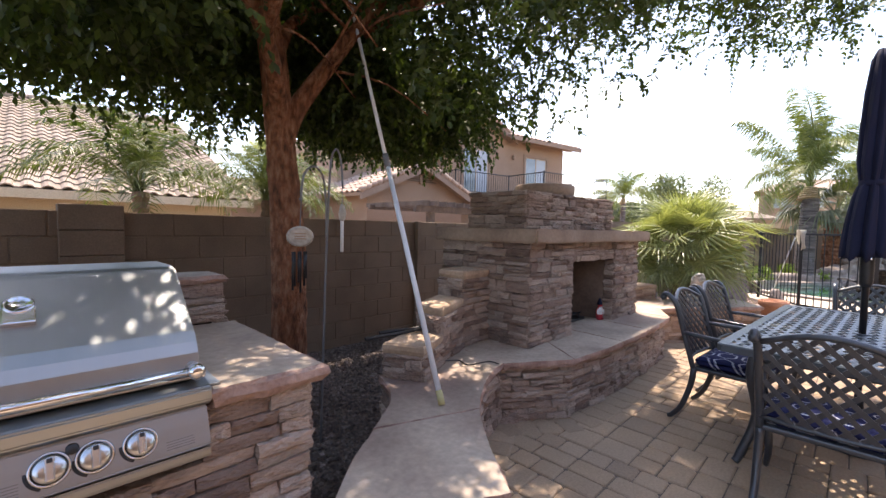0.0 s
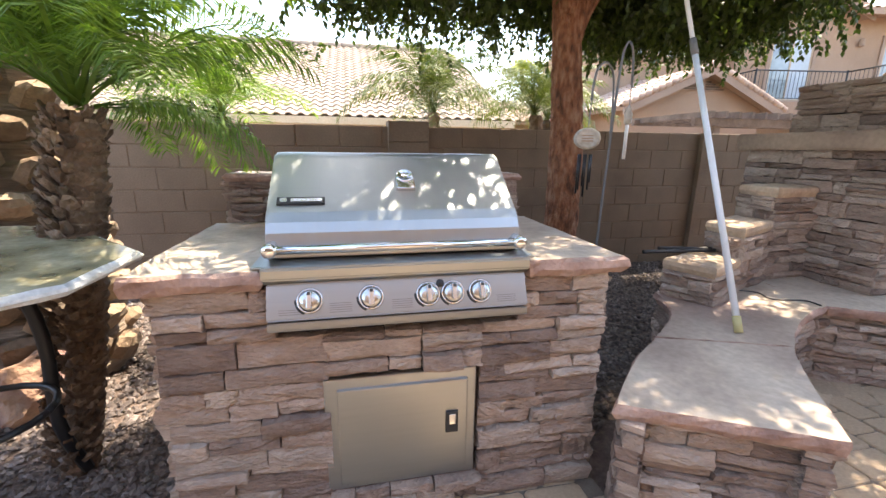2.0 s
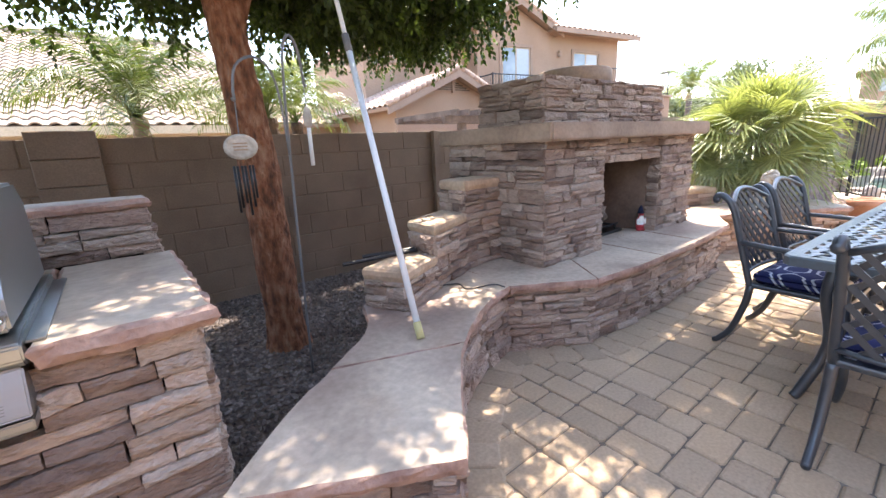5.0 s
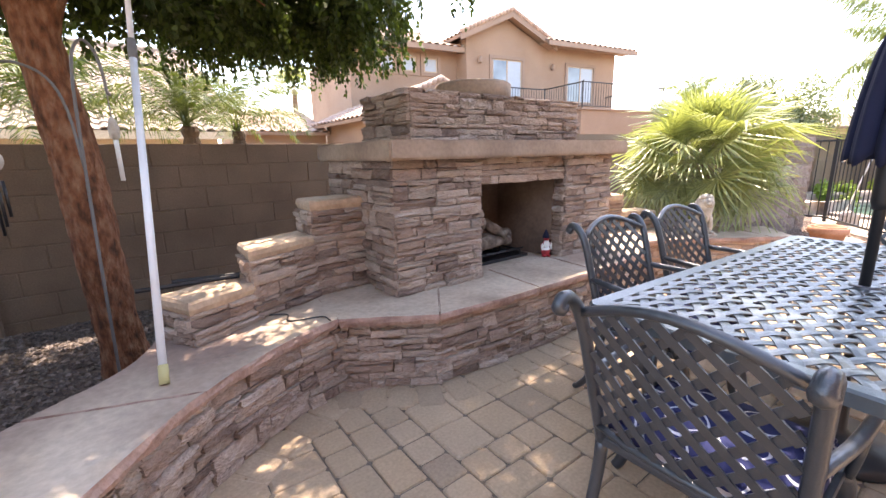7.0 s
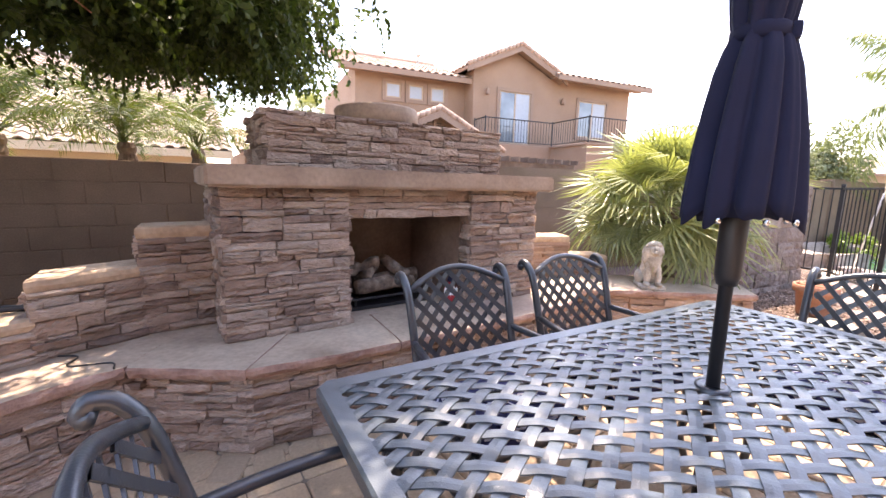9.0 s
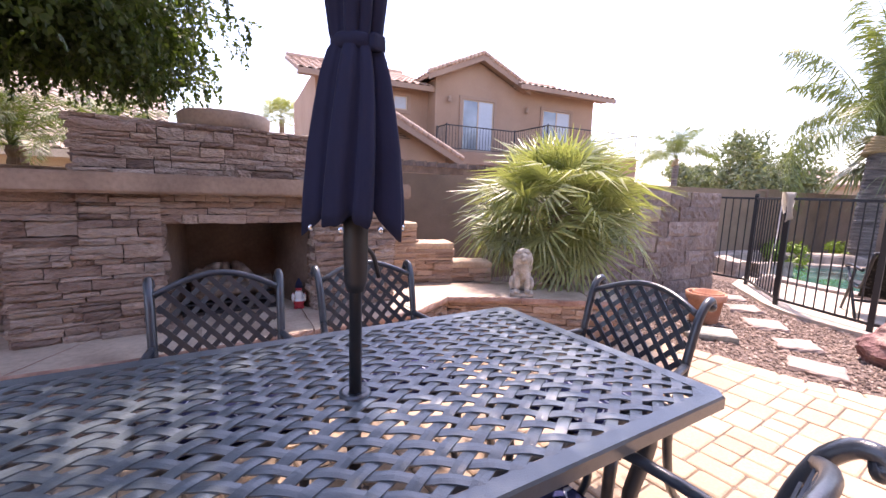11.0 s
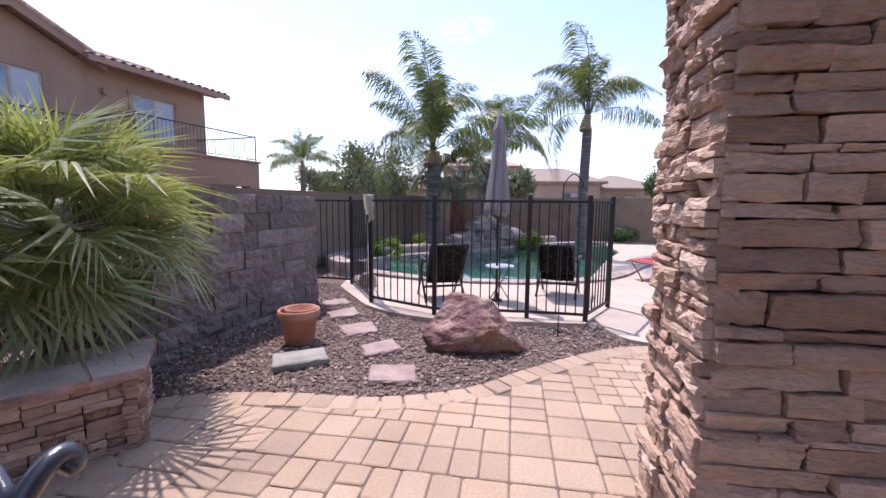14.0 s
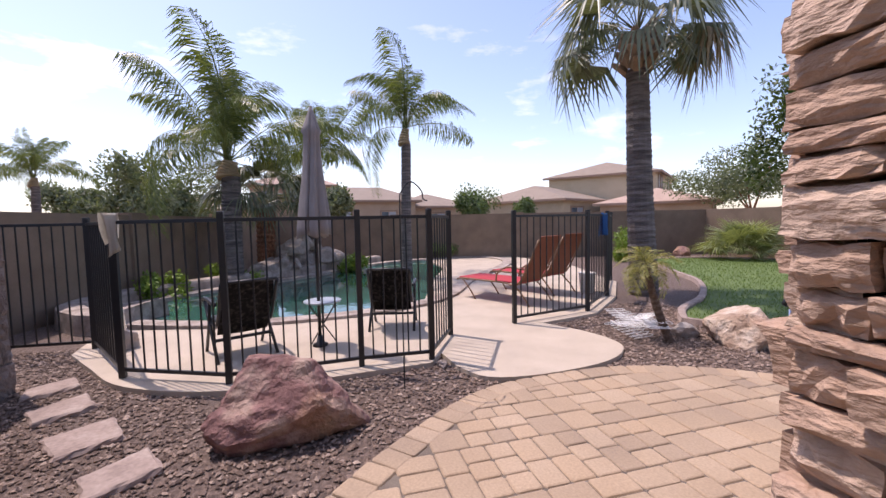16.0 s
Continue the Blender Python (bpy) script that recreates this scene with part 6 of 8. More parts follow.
def leaf_cloud(name, label, category, at, size, n, leaf, mat, seed, trunk=None, holes=0.5):
    """A shrub or far tree: many separate leaves in lobes, with gaps."""
    rnd = random.Random(seed)
    ob = empty(name, label, category, m=Matrix.Translation(at))
    lobes = [(Vector((rnd.gauss(0, .42), rnd.gauss(0, .42), rnd.uniform(-.35, .6))), rnd.uniform(.28, .5)) for _ in range(11)]
    V, F = [], []
    for _ in range(n):
        c, r = rnd.choice(lobes)
        d = Vector((rnd.gauss(0, 1), rnd.gauss(0, 1), rnd.gauss(0, 1))).normalized()
        p = c + d * r * rnd.uniform(holes, 1.05)
        p = Vector((p.x * size[0], p.y * size[1], p.z * size[2] + size[2] * 0.5))
        if p.z < -0.02 and not trunk:
            p.z = abs(p.z) * 0.5
        t = Vector((rnd.gauss(0, 1), rnd.gauss(0, 1), rnd.gauss(0, 1))).normalized()
        blade(V, F, p, p + t * leaf * rnd.uniform(.7, 1.3), leaf * 0.28, t.cross(d).normalized())
    leaf_mesh("foliage", V, F, mat, ob, "", "stuff")
    bm = bmesh.new()
    low = -(trunk or 0.05)
    for k in range(5):
        c = lobes[k][0]
        tube(bm, curve_pts([(0, 0, low), (0.03 * size[0], 0, low * 0.3), (c.x * size[0] * .8, c.y * size[1] * .8, c.z * size[2] + size[2] * .4)], 8), [0.045 * size[0], 0.04 * size[0], 0.035 * size[0], 0.03 * size[0], 0.022 * size[0], 0.016 * size[0], 0.012 * size[0], 0.008 * size[0], 0.006 * size[0]][:9], 7)
    part("trunk" if trunk else "stems", bm, M_BARK, ob, "", True)
    return ob


for i, (x, y, z, sx, sz) in enumerate(((34.0, 13.2, 1.6, 2.6, 3.6), (36.0, 10.2, 1.5, 2.6, 3.0), (31.0, 0.6, 1.6, 2.0, 2.0), (38.0, 17, 1.4, 2.4, 2.4))):
    leaf_cloud("distant_tree", "rounded grey-green tree beyond the pool wall", "tree", (x, y, z), (sx, sx, sz), 6500, 0.26, M_TREE_FAR, 100 + i, 1.7)
for i, (x, y, sx, sz) in enumerate(((34.0, -10.6, 2.4, 2.0), (33.0, -14.2, 1.6, 1.5), (28, -7.9, 1.0, 1.4))):
    leaf_cloud("distant_shrub_tree", "clipped green tree behind the far wall", "tree", (x, y, 1.1), (sx, sx, sz), 5000, 0.2, M_BUSH, 110 + i, 1.2)
leaf_cloud("mesquite_tree", "wide feathery desert tree beyond the lawn wall", "tree", (24.0, -26.5, 2.0), (4.6, 4.6, 2.9), 12000, 0.2, M_TREE_FAR, 120, 2.2)
leaf_cloud("yard_tree", "leafy tree at the edge of the lawn", "tree", (11.8, -13.2, 2.6), (1.6, 1.6, 3.4), 5200, 0.16, M_LEAF, 121, 2.7)
for i, (x, y, sx, sz, mt) in enumerate(((13.6, 3.0, 0.55, 0.38, M_BUSH_L), (15.3, -0.1, 0.5, 0.4, M_BUSH_L), (17.6, -3.4, 0.55, 0.42, M_BUSH), (14.2, -8.6, 0.6, 0.8, M_BUSH_L), (12.0, 3.9, 0.5, 0.35, M_BUSH_L))):
    leaf_cloud("shrub", "low clipped green shrub against the yard wall", "shrub", (x, y, -0.03), (sx, sx, sz), 2200, 0.09, mt, 130 + i)
for i, (x, y, z) in enumerate(((-1.55, 7.0, 0.85), (-0.3, 7.2, 0.8), (-5.2, 7.0, 1.1))):
    leaf_cloud("neighbour_shrub", "sunlit lime shrub behind the block wall", "shrub", (x, y, z - 0.4), (0.7, 0.5, 0.65), 2200, 0.09, M_BUSH_L, 140 + i, 1.0)
yu = empty("palmetto_clump", "clump of low green palmetto leaves by the wall", "palm")
crown(yu, "fan_leaf", FANS, Vector((12.9, -11.8, 0.15)), 46, 80, (5, 85), (1.1, 1.5), roll=50)


# ---- pool yard ----
def fence_run(posts, group, label):
    fence = empty("pool_fence", label, "fence", group)
    pk = bpy.data.meshes.new("picket")
    bm = bars(([(0, 0, 0.09), (0, 0, 1.42)], 0.0085), sides=6)
    bm.to_mesh(pk)
    bm.free()
    pk.materials.append(M_IRON)
    for x, y in posts:
        part("post", boxes((x - .026, x + .026, y - .026, y + .026, -0.04, 1.475), bevel=0.003), M_IRON, fence)
        part("post_cap", lathe([(0.036, 1.475), (0.037, 1.487), (0.028, 1.496)], 4, m=Matrix.Translation((x, y, 0)) @ Matrix.Rotation(radians(45), 4, "Z")), M_IRON, fence)
    for (x0, y0), (x1, y1) in zip(posts, posts[1:]):
        L = math.hypot(x1 - x0, y1 - y0)
        m = pose(x0, y0, 0, 0, 0, math.degrees(math.atan2(y1 - y0, x1 - x0)))
        for z in (0.09, 1.42):
            part("rail", boxes((0.02, L - 0.02, -0.013, 0.013, z - 0.016, z + 0.016), bevel=0.002, m=m), M_IRON, fence)
        n = max(2, round(L / 0.115))
        for k in range(1, n):
            ob = new("picket", pk)
            ob.parent = fence
            ob.matrix_basis = m @ Matrix.Translation((L * k / n, 0, 0))
    return fence


fence_run(FENCE, "pool fence runs", "black iron picket pool fence with square posts")
fence_run(FENCE_E, "pool fence runs", "black iron picket pool fence beside the open gateway")

DECK = smooth2([(8.2, 3.3), (7.62, 2.86), (6.98, 2.32), (6.60, 1.45), (6.66, 0.30), (6.72, -0.36)], 30) + [(6.98, -0.52)] + smooth2([(6.55, -0.56), (6.21, -0.74), (6.12, -1.25), (6.24, -1.98), (6.6, -2.42), (7.16, -2.40), (7.75, -2.1)], 24) + [(8.0, -3.1), (9.0, -4.2), (10.4, -5.3), (13.5, -6.2), (18.2, -6.0), (18.2, -2.8), (14.5, -2.6)]
POOL = smooth2([(9.75, 3.35), (9.2, 1.9), (9.25, 0.2), (10.0, -1.2), (12.0, -2.4), (14.4, -4.3), (16.2, -5.0), (17.4, -4.3), (17.0, -1.8), (15.9, -0.3), (14.3, 0.9), (12.9, 2.4), (11.6, 3.6), (10.5, 3.9), (9.75, 3.35)], 84)[:-1]
deck = part("pool_deck", prism([p for p in DECK] + [(12.5, -1.8), (9.6, -0.9), (8.9, 0.2), (8.85, 1.9), (9.3, 3.5)], -0.05, 0.012), M_DECK)
tagged(deck, "cream textured concrete pool deck and walkway pad", "pool deck", kind="structure")
cop = bmesh.new()
inner, outer = POOL, offset(POOL + POOL[:1], 0.30)[:-1]
n = len(POOL)
rows = [[cop.verts.new((x, y, z)) for x, y in r] for r, z in ((inner, -0.15), (inner, 0.045), (offset(POOL + POOL[:1], 0.03)[:-1], 0.06), (outer, 0.055), (outer, -0.06))]
for a, b in zip(rows, rows[1:]):
    for k in range(n):
        cop.faces.new((a[k], a[(k + 1) % n], b[(k + 1) % n], b[k]))
bmesh.ops.recalc_face_normals(cop, faces=cop.faces[:])
tagged(part("pool_coping", cop, M_ROCK_G), "rounded pale stone coping round the pool", "coping", kind="structure")
tagged(part("pool_water", prism(POOL, -0.30, -0.02), M_WATER), "still green swimming pool water", "water", kind="structure")


def rock(name, at, size, seed, mat, label, cat="rock", rz=0, sub=4, sharp=(0.55, 0.9)):
    """A boulder with flat broken faces and worn edges."""
    rnd = random.Random(seed)
    bm = bmesh.new()
    bmesh.ops.create_icosphere(bm, subdivisions=sub, radius=1)
    planes = [(Vector((rnd.gauss(0, 1), rnd.gauss(0, 1), rnd.gauss(0, 0.8))).normalized(), rnd.uniform(*sharp)) for _ in range(13)]
    for v in bm.verts:
        for nrm, d in planes:
            o = v.co.dot(nrm) - d
            if o > 0:
                v.co -= nrm * o * 0.92
        q = v.co * 2.3 + Vector((seed * 3.1, 0, 0))
        v.co += v.co.normalized() * (noise.noise(q) * 0.10 + noise.noise(q * 3) * 0.04 + noise.noise(q * 8) * 0.02)
        if v.co.z < -0.42:
            v.co.z = -0.42 + (v.co.z + 0.42) * 0.1
    ob = part(name, bm, mat, smooth=False)
    ob.matrix_basis = pose(at[0], at[1], at[2] + 0.42 * size[2], 0, 0, rz) @ Matrix.Diagonal((*size, 1))
    return tagged(ob, label, cat)


rock("boulder", (5.82, 0.84, -0.09), (0.46, 0.80, 0.46), 23, M_BOULDER, "large purple-red landscape boulder in the gravel", "boulder", 0, 5, (0.42, 0.78))
rock("boulder", (6.42, -3.78, -0.06), (0.34, 0.46, 0.33), 8, M_BOULDER_T, "tan and white veined boulder near the lawn", "boulder", 40, 5)
rock("boulder", (-4.78, 3.98, -0.06), (0.24, 0.20, 0.24), 41, M_BOULDER, "mauve landscape rock beside the date palm", "boulder", 20, 4)
rock("small_rock", (6.78, -3.42, -0.05), (0.15, 0.18, 0.13), 12, M_ROCK_G, "small pale rock beside the boulder")
rock("small_rock", (6.70, -0.46, -0.04), (0.08, 0.06, 0.06), 14, M_ROCK_G, "small grey rock at the fence corner")
rock("small_rock", (14.3, -10.9, -0.05), (0.35, 0.3, 0.3), 15, M_BOULDER, "reddish rock at the far lawn edge")
rock("small_rock", (8.25, 2.86, -0.02), (0.20, 0.17, 0.2), 16, M_ROCK_G, "tan rock just inside the pool fence")
rw = random.Random(9)
for i in range(36):
    s = rw.uniform(0.24, 0.46)
    a = i / 35
    x, y = 14.1 + 2.2 * a + rw.uniform(-.3, .3), 2.2 - 2.0 * a + rw.uniform(-.3, .3)
    rock("waterfall_rock", (x, y, max(-0.05, (0.85 - abs(a - 0.45) * 1.8) * rw.random())), (s, s * rw.uniform(.7, 1.2), s * 0.8), 30 + i, M_ROCK_G, "rounded pale boulder of the pool waterfall", "rock", rw.uniform(0, 360), 3)
far_edge = [p for p in POOL if p[0] > 9.6 and p[1] > 0.75 - 0.62 * (p[0] - 14.3) - 0.55 and (p[1] > -1.9)]
far_edge.sort(key=lambda p: p[0] - p[1] * 0.6)
curb = bmesh.new()
lines = [(offset(far_edge, -d), z) for d, z in ((0.30, -0.05), (0.30, 0.20), (0.33, 0.245), (0.40, 0.26), (0.58, 0.26), (0.65, 0.24), (0.67, -0.05))]
rows = [[curb.verts.new((x, y, z)) for x, y in r] for r, z in lines]
for a, b in zip(rows, rows[1:]):
    for k in range(len(a) - 1):
        curb.faces.new((a[k], a[k + 1], b[k + 1], b[k]))
for k in (0, -1):
    curb.faces.new([r[k] for r in rows])
bmesh.ops.recalc_face_normals(curb, faces=curb.faces[:])
tagged(part("pool_curb", curb, M_ROCK_G), "raised rounded pale curb along the far pool edge", "curb", kind="structure")

# pots, slab and stepping stones
pot = empty("terracotta_pot", "empty terracotta pot with a smaller pot nested inside", "plant pot", m=pose(5.60, 2.60, -0.03) @ Matrix.Scale(1.13, 4))
part("outer_pot", lathe([(0.118, 0.0), (0.128, 0.02), (0.155, 0.235), (0.176, 0.238), (0.182, 0.25), (0.182, 0.305), (0.174, 0.312), (0.160, 0.306), (0.155, 0.24), (0.13, 0.06)], 36), M_TERRA, pot, "", True)
part("inner_pot", lathe([(0.09, 0.07), (0.10, 0.08), (0.118, 0.27), (0.138, 0.274), (0.14, 0.318), (0.132, 0.322), (0.122, 0.316), (0.10, 0.12)], 32, m=Matrix.Translation((0.012, -0.012, 0))), M_TERRA, pot, "", True)
sl = part("paving_slab", slab([(4.83, 2.43), (5.10, 2.05), (5.37, 2.22), (5.10, 2.60)][::1], -0.04, 0.035, rough=0.005, seed=21), [M_SLAB, M_SLAB])
tagged(sl, "grey-green stone slab lying on the gravel", "stone slab")
for i, q in enumerate((((4.77, 1.58), (4.85, 1.20), (5.18, 1.29), (5.11, 1.67)), ((5.29, 1.79), (5.52, 1.50), (5.80, 1.68), (5.54, 1.93)), ((5.80, 2.18), (6.02, 1.90), (6.36, 2.11), (6.11, 2.42)), ((6.38, 2.62), (6.62, 2.33), (6.93, 2.55), (6.62, 2.80)), ((6.93, 3.02), (7.16, 2.70), (7.42, 2.88), (7.20, 3.12)))):
    st = part("stepping_stone", slab(list(q), -0.05, 0.006 + 0.004 * (i % 2), rough=0.012, seed=22 + i), [M_PADSTONE, M_PADSTONE])
    tagged(st, "square pinkish stepping stone set in gravel", "stepping stone", "stepping stones")

# crook, towel
crook = part("shepherd_hook", bars((curve_pts([(6.25, -0.01, -0.05), (6.25, -0.01, 0.8), (6.25, -0.01, 1.5), (6.26, -0.03, 1.62), (6.28, -0.11, 1.70), (6.30, -0.20, 1.63), (6.30, -0.215, 1.56), (6.305, -0.25, 1.545)], 40), 0.006), sides=7), M_IRON)
tagged(crook, "thin black shepherd's crook standing in the gravel", "garden hook")
bm = bmesh.new()
prev = None
for k in range(17):
    t = k / 16
    s = (t - 0.42) * 0.66
    z = 1.505 - max(0, abs(s) - 0.03) * 1.0 + (0.0 if abs(s) > 0.03 else 0.004)
    y = math.copysign(min(abs(s), 0.03) + 0.006, s)
    row = [bm.verts.new((u * (0.055 + 0.02 * math.sin(6 * t)) + 0.02 * math.sin(3 * t), y + math.copysign(0.02 * abs(s) * 3, s) * math.sin(u * 5 + 4 * t), z - 0.03 * u * (abs(s) > 0.1))) for u in (-1, -.6, -.2, .2, .6, 1)]
    if prev:
        for a in range(5):
            bm.faces.new((prev[a], prev[a + 1], row[a + 1], row[a]))
    prev = row
bmesh.ops.solidify(bm, geom=bm.faces[:], thickness=0.012)
towel = part("towel", bm, M_TOWEL, smooth=True)
towel.matrix_basis = pose(7.20, 2.40, -0.005, 0, 0, 128)
tagged(towel, "pale striped towel draped over a fence post", "towel")


# sling chairs, small table, umbrella on the deck
def make_sling():
    ch = empty("sling_chair", "dark woven patio chair with bronze frame on the pool deck", "chair", "pool chairs")
    for s in (-1, 1):
        part("side_frame", bars((curve_pts([(s * .26, -0.505, 0.835), (s * .26, -0.28, 0.45), (s * .27, -0.12, 0.36), (s * .27, 0.25, 0.40)], 16), 0.018), ([(s * .29, 0.28, 0.0), (s * .29, 0.06, 0.33), (s * .29, -0.05, 0.60)], 0.017), ([(s * .29, -0.32, 0.0), (s * .29, 0.0, 0.34), (s * .29, 0.25, 0.60)], 0.017)), M_IRON, ch, "crossed dark tube legs", True)
        part("armrest", bars((curve_pts([(s * .29, -0.30, 0.60), (s * .30, 0.0, 0.62), (s * .30, 0.24, 0.60), (s * .30, 0.28, 0.57)], 12), 0.021)), M_IRON, ch, "", True)
    bm = bmesh.new()
    rows = []
    for k in range(9):
        t = k / 8
        half = 0.25 * (1 - 0.10 * max(0, t - 0.8) / 0.2)
        rows.append([bm.verts.new((u * half, -0.11 - 0.39 * t - 0.045 * (1 - u * u) * (1 - t * 0.4), 0.25 + 0.59 * t - 0.02 * u * u * (k == 8))) for u in (-1, -0.6, -0.2, 0.2, 0.6, 1)])
    for p, q in zip(rows, rows[1:]):
        for k in range(5):
            bm.faces.new((p[k], p[k + 1], q[k + 1], q[k]))
    bmesh.ops.solidify(bm, geom=bm.faces[:], thickness=0.014)
    part("back_sling", bm, M_SLING, ch, "dark mottled woven sling back", True)
    part("stretcher", bars(([(-0.29, -0.14, 0.20), (0.29, -0.14, 0.20)], 0.018)), M_IRON, ch, "", True)
    part("back_bar", bars(([(-0.26, -0.505, 0.835), (0.26, -0.505, 0.835)], 0.018)), M_DARK, ch, "", True)
    part("sling_seat", boxes((-0.255, 0.255, -0.22, 0.25, 0.375, 0.40), bevel=0.01), M_DARK, ch)
    return ch


sc = make_sling()
sc.matrix_basis = pose(7.72, 1.52, 0.012, 0, 0, -66) @ Matrix.Scale(0.98, 4)
copy_thing(sc, pose(8.28, -0.22, 0.012, 0, 0, -104) @ Matrix.Scale(0.98, 4))
st = empty("side_table", "small round glass-topped folding table on the pool deck", "table", m=pose(7.68, 0.66, 0.012))
part("top", lathe([(0.20, 0.490), (0.205, 0.495), (0.205, 0.505), (0.20, 0.508)], 28), M_BLIND, st, "pale glass top", True)
for k in range(3):
    a = k * 2.09
    part("leg", bars(([(0.17 * math.cos(a), 0.17 * math.sin(a), 0.49), (-0.16 * math.cos(a), -0.16 * math.sin(a), 0.0)], 0.008)), M_IRON, st)
u2 = empty("grey_umbrella", "closed faded grey patio umbrella by the pool", "umbrella", m=pose(7.66, 0.70, 0.012))
part("pole", bars(([(0, 0, 0.02), (0, 0, 2.62)], 0.019), sides=12), M_IRON, u2, "", True)
part("base", lathe([(0.08, 0.0), (0.085, 0.02), (0.04, 0.04), (0.024, 0.12)], 24), M_IRON, u2, "", True)
part("canopy", folded_canopy(bmesh.new(), [(0.155, 1.27), (0.15, 1.35), (0.125, 1.6), (0.095, 1.9), (0.080, 2.15), (0.075, 2.32), (0.095, 2.36), (0.07, 2.42), (0.03, 2.56), (0.012, 2.63)], 7, 0.34, seed=8), M_GREYCLOTH, u2, "folded grey canopy", True)


def make_lounger():
    lo = empty("chaise_lounge", "bronze framed chaise lounge with red sling seat", "lounger", "pool loungers")
    part("seat_sling", boxes((-0.30, 0.30, -0.15, 1.15, 0.34, 0.365), bevel=0.008), M_RED, lo, "red sling seat")
    part("back_sling", boxes((-0.30, 0.30, -0.012, 0.012, 0.0, 0.84), bevel=0.010, m=Matrix.Translation((0, -0.15, 0.36)) @ Matrix.Rotation(radians(28), 4, "X")), M_RUST, lo, "copper-brown sling back")
    for s in (-1, 1):
        part("side_rail", bars((curve_pts([(s * .32, -0.52, 1.05), (s * .32, -0.16, 0.37), (s * .32, 0.2, 0.345), (s * .32, 1.0, 0.345), (s * .32, 1.18, 0.32)], 20), 0.015)), M_BRONZE, lo, "", True)
        for y in (-0.25, 0.85):
            part("leg", bars((curve_pts([(s * .32, y + .2, 0.33), (s * .33, y + .02, 0.16), (s * .33, y - .1, 0.0)], 8), 0.014)), M_BRONZE, lo, "", True)
        part("arm", bars((curve_pts([(s * .33, -0.25, 0.58), (s * .34, 0.05, 0.60), (s * .34, 0.25, 0.5), (s * .33, 0.3, 0.36)], 12), 0.014)), M_BRONZE, lo, "", True)
    part("cross_bar", bars(([(-0.32, -0.1, 0.33), (0.32, -0.1, 0.33)], 0.012), ([(-0.32, 0.95, 0.33), (0.32, 0.95, 0.33)], 0.012)), M_BRONZE, lo)
    return lo


lo = make_lounger()
lo.matrix_basis = pose(9.15, -2.50, 0.012, 0, 0, -60)
copy_thing(lo, pose(9.80, -3.35, 0.012, 0, 0, -64))
bm = bmesh.new()
prev = None
for k in range(13):
    drop = (k - 6) / 6
    z = 1.455 - 0.40 * max(0, abs(drop) - 0.08)
    row = [bm.verts.new((0.02 + 0.42 * u / 8, math.copysign(min(abs(drop), 0.08) * 0.3, drop) + 0.012 * math.sin(u * 1.9 + drop * 2) * abs(drop), z + 0.012 * math.sin(u * 0.9))) for u in range(9)]
    if prev:
        for a in range(8):
            bm.faces.new((prev[a], prev[a + 1], row[a + 1], row[a]))
    prev = row
bmesh.ops.solidify(bm, geom=bm.faces[:], thickness=0.010)
bag = part("beach_towel", bm, M_BLUE, smooth=True)
bag.matrix_basis = pose(8.75, -3.71, 0, 0, 0, -47.9)
tagged(bag, "bright blue towel hanging over the pool fence", "towel")
bk = part("pool_bucket", lathe([(0.12, 0.0), (0.15, 0.34), (0.16, 0.36), (0.15, 0.365), (0.12, 0.05)], 24), M_WHITE, smooth=True)
bk.matrix_basis = pose(9.55, -4.0, 0.012)
tagged(bk, "white plastic bucket on the pool deck", "bucket")
rk = empty("pool_rake_pole", "thin white pole leaning against the pool fence", "pole")
part("tube", bars(([(8.75, 3.0, 0.02), (7.35, 2.52, 1.35)], 0.012)), M_POLE, rk, "", True)
# heap of white wire edging
wire = empty("wire_edging", "heap of white wire garden edging on the gravel", "garden edging")
wr = random.Random(17)
for i in range(9):
    c = Vector((7.0 + wr.uniform(-.25, .3), -3.02 + wr.uniform(-.3, .25), 0.03 + 0.022 * i))
    a = wr.uniform(0, 3.1)
    d, e = Vector((math.cos(a), math.sin(a), wr.uniform(-.08, .08))), Vector((-math.sin(a), math.cos(a), wr.uniform(-.1, .2)))
    bm = bmesh.new()
    run = []
    for k in range(6):
        p = c + d * (k - 2.5) * 0.09
        run += [p - e * .12, p + e * .10, p + e * .13 + d * .03, p + d * .06 + e * .10, p + d * .06 - e * .12]
    tube(bm, run + [c + d * .25, c - d * .25], 0.0035, 4)
    part("panel", bm, M_WHITE, wire)
# lawn with its kerb
LAWN = smooth2([(7.25, -3.95), (7.75, -4.45), (8.4, -5.5), (9.8, -6.9), (11.6, -7.9), (14.0, -9.6), (13.2, -11.6), (11.4, -12.6), (8.0, -11.5), (6.0, -8.5), (6.2, -5.4), (6.6, -4.4), (7.25, -3.95)], 72)[:-1]
if sum(a[0] * b[1] - a[1] * b[0] for a, b in zip(LAWN, LAWN[1:] + LAWN[:1])) < 0:
    LAWN = LAWN[::-1]
tagged(part("lawn", prism(LAWN, -0.06, 0.0), M_LAWN), "short bright green lawn", "lawn", kind="structure")
kb = bmesh.new()
lc = LAWN + LAWN[:1]
rows = [[kb.verts.new((x, y, z)) for x, y in r[:-1]] for r, z in ((lc, -0.06), (lc, 0.035), (offset(lc, 0.02), 0.05), (offset(lc, 0.10), 0.05), (offset(lc, 0.12), -0.06))]
for a, b in zip(rows, rows[1:]):
    for k in range(len(a)):
        kb.faces.new((a[k], a[(k + 1) % len(a)], b[(k + 1) % len(a)], b[k]))
bmesh.ops.recalc_face_normals(kb, faces=kb.faces[:])
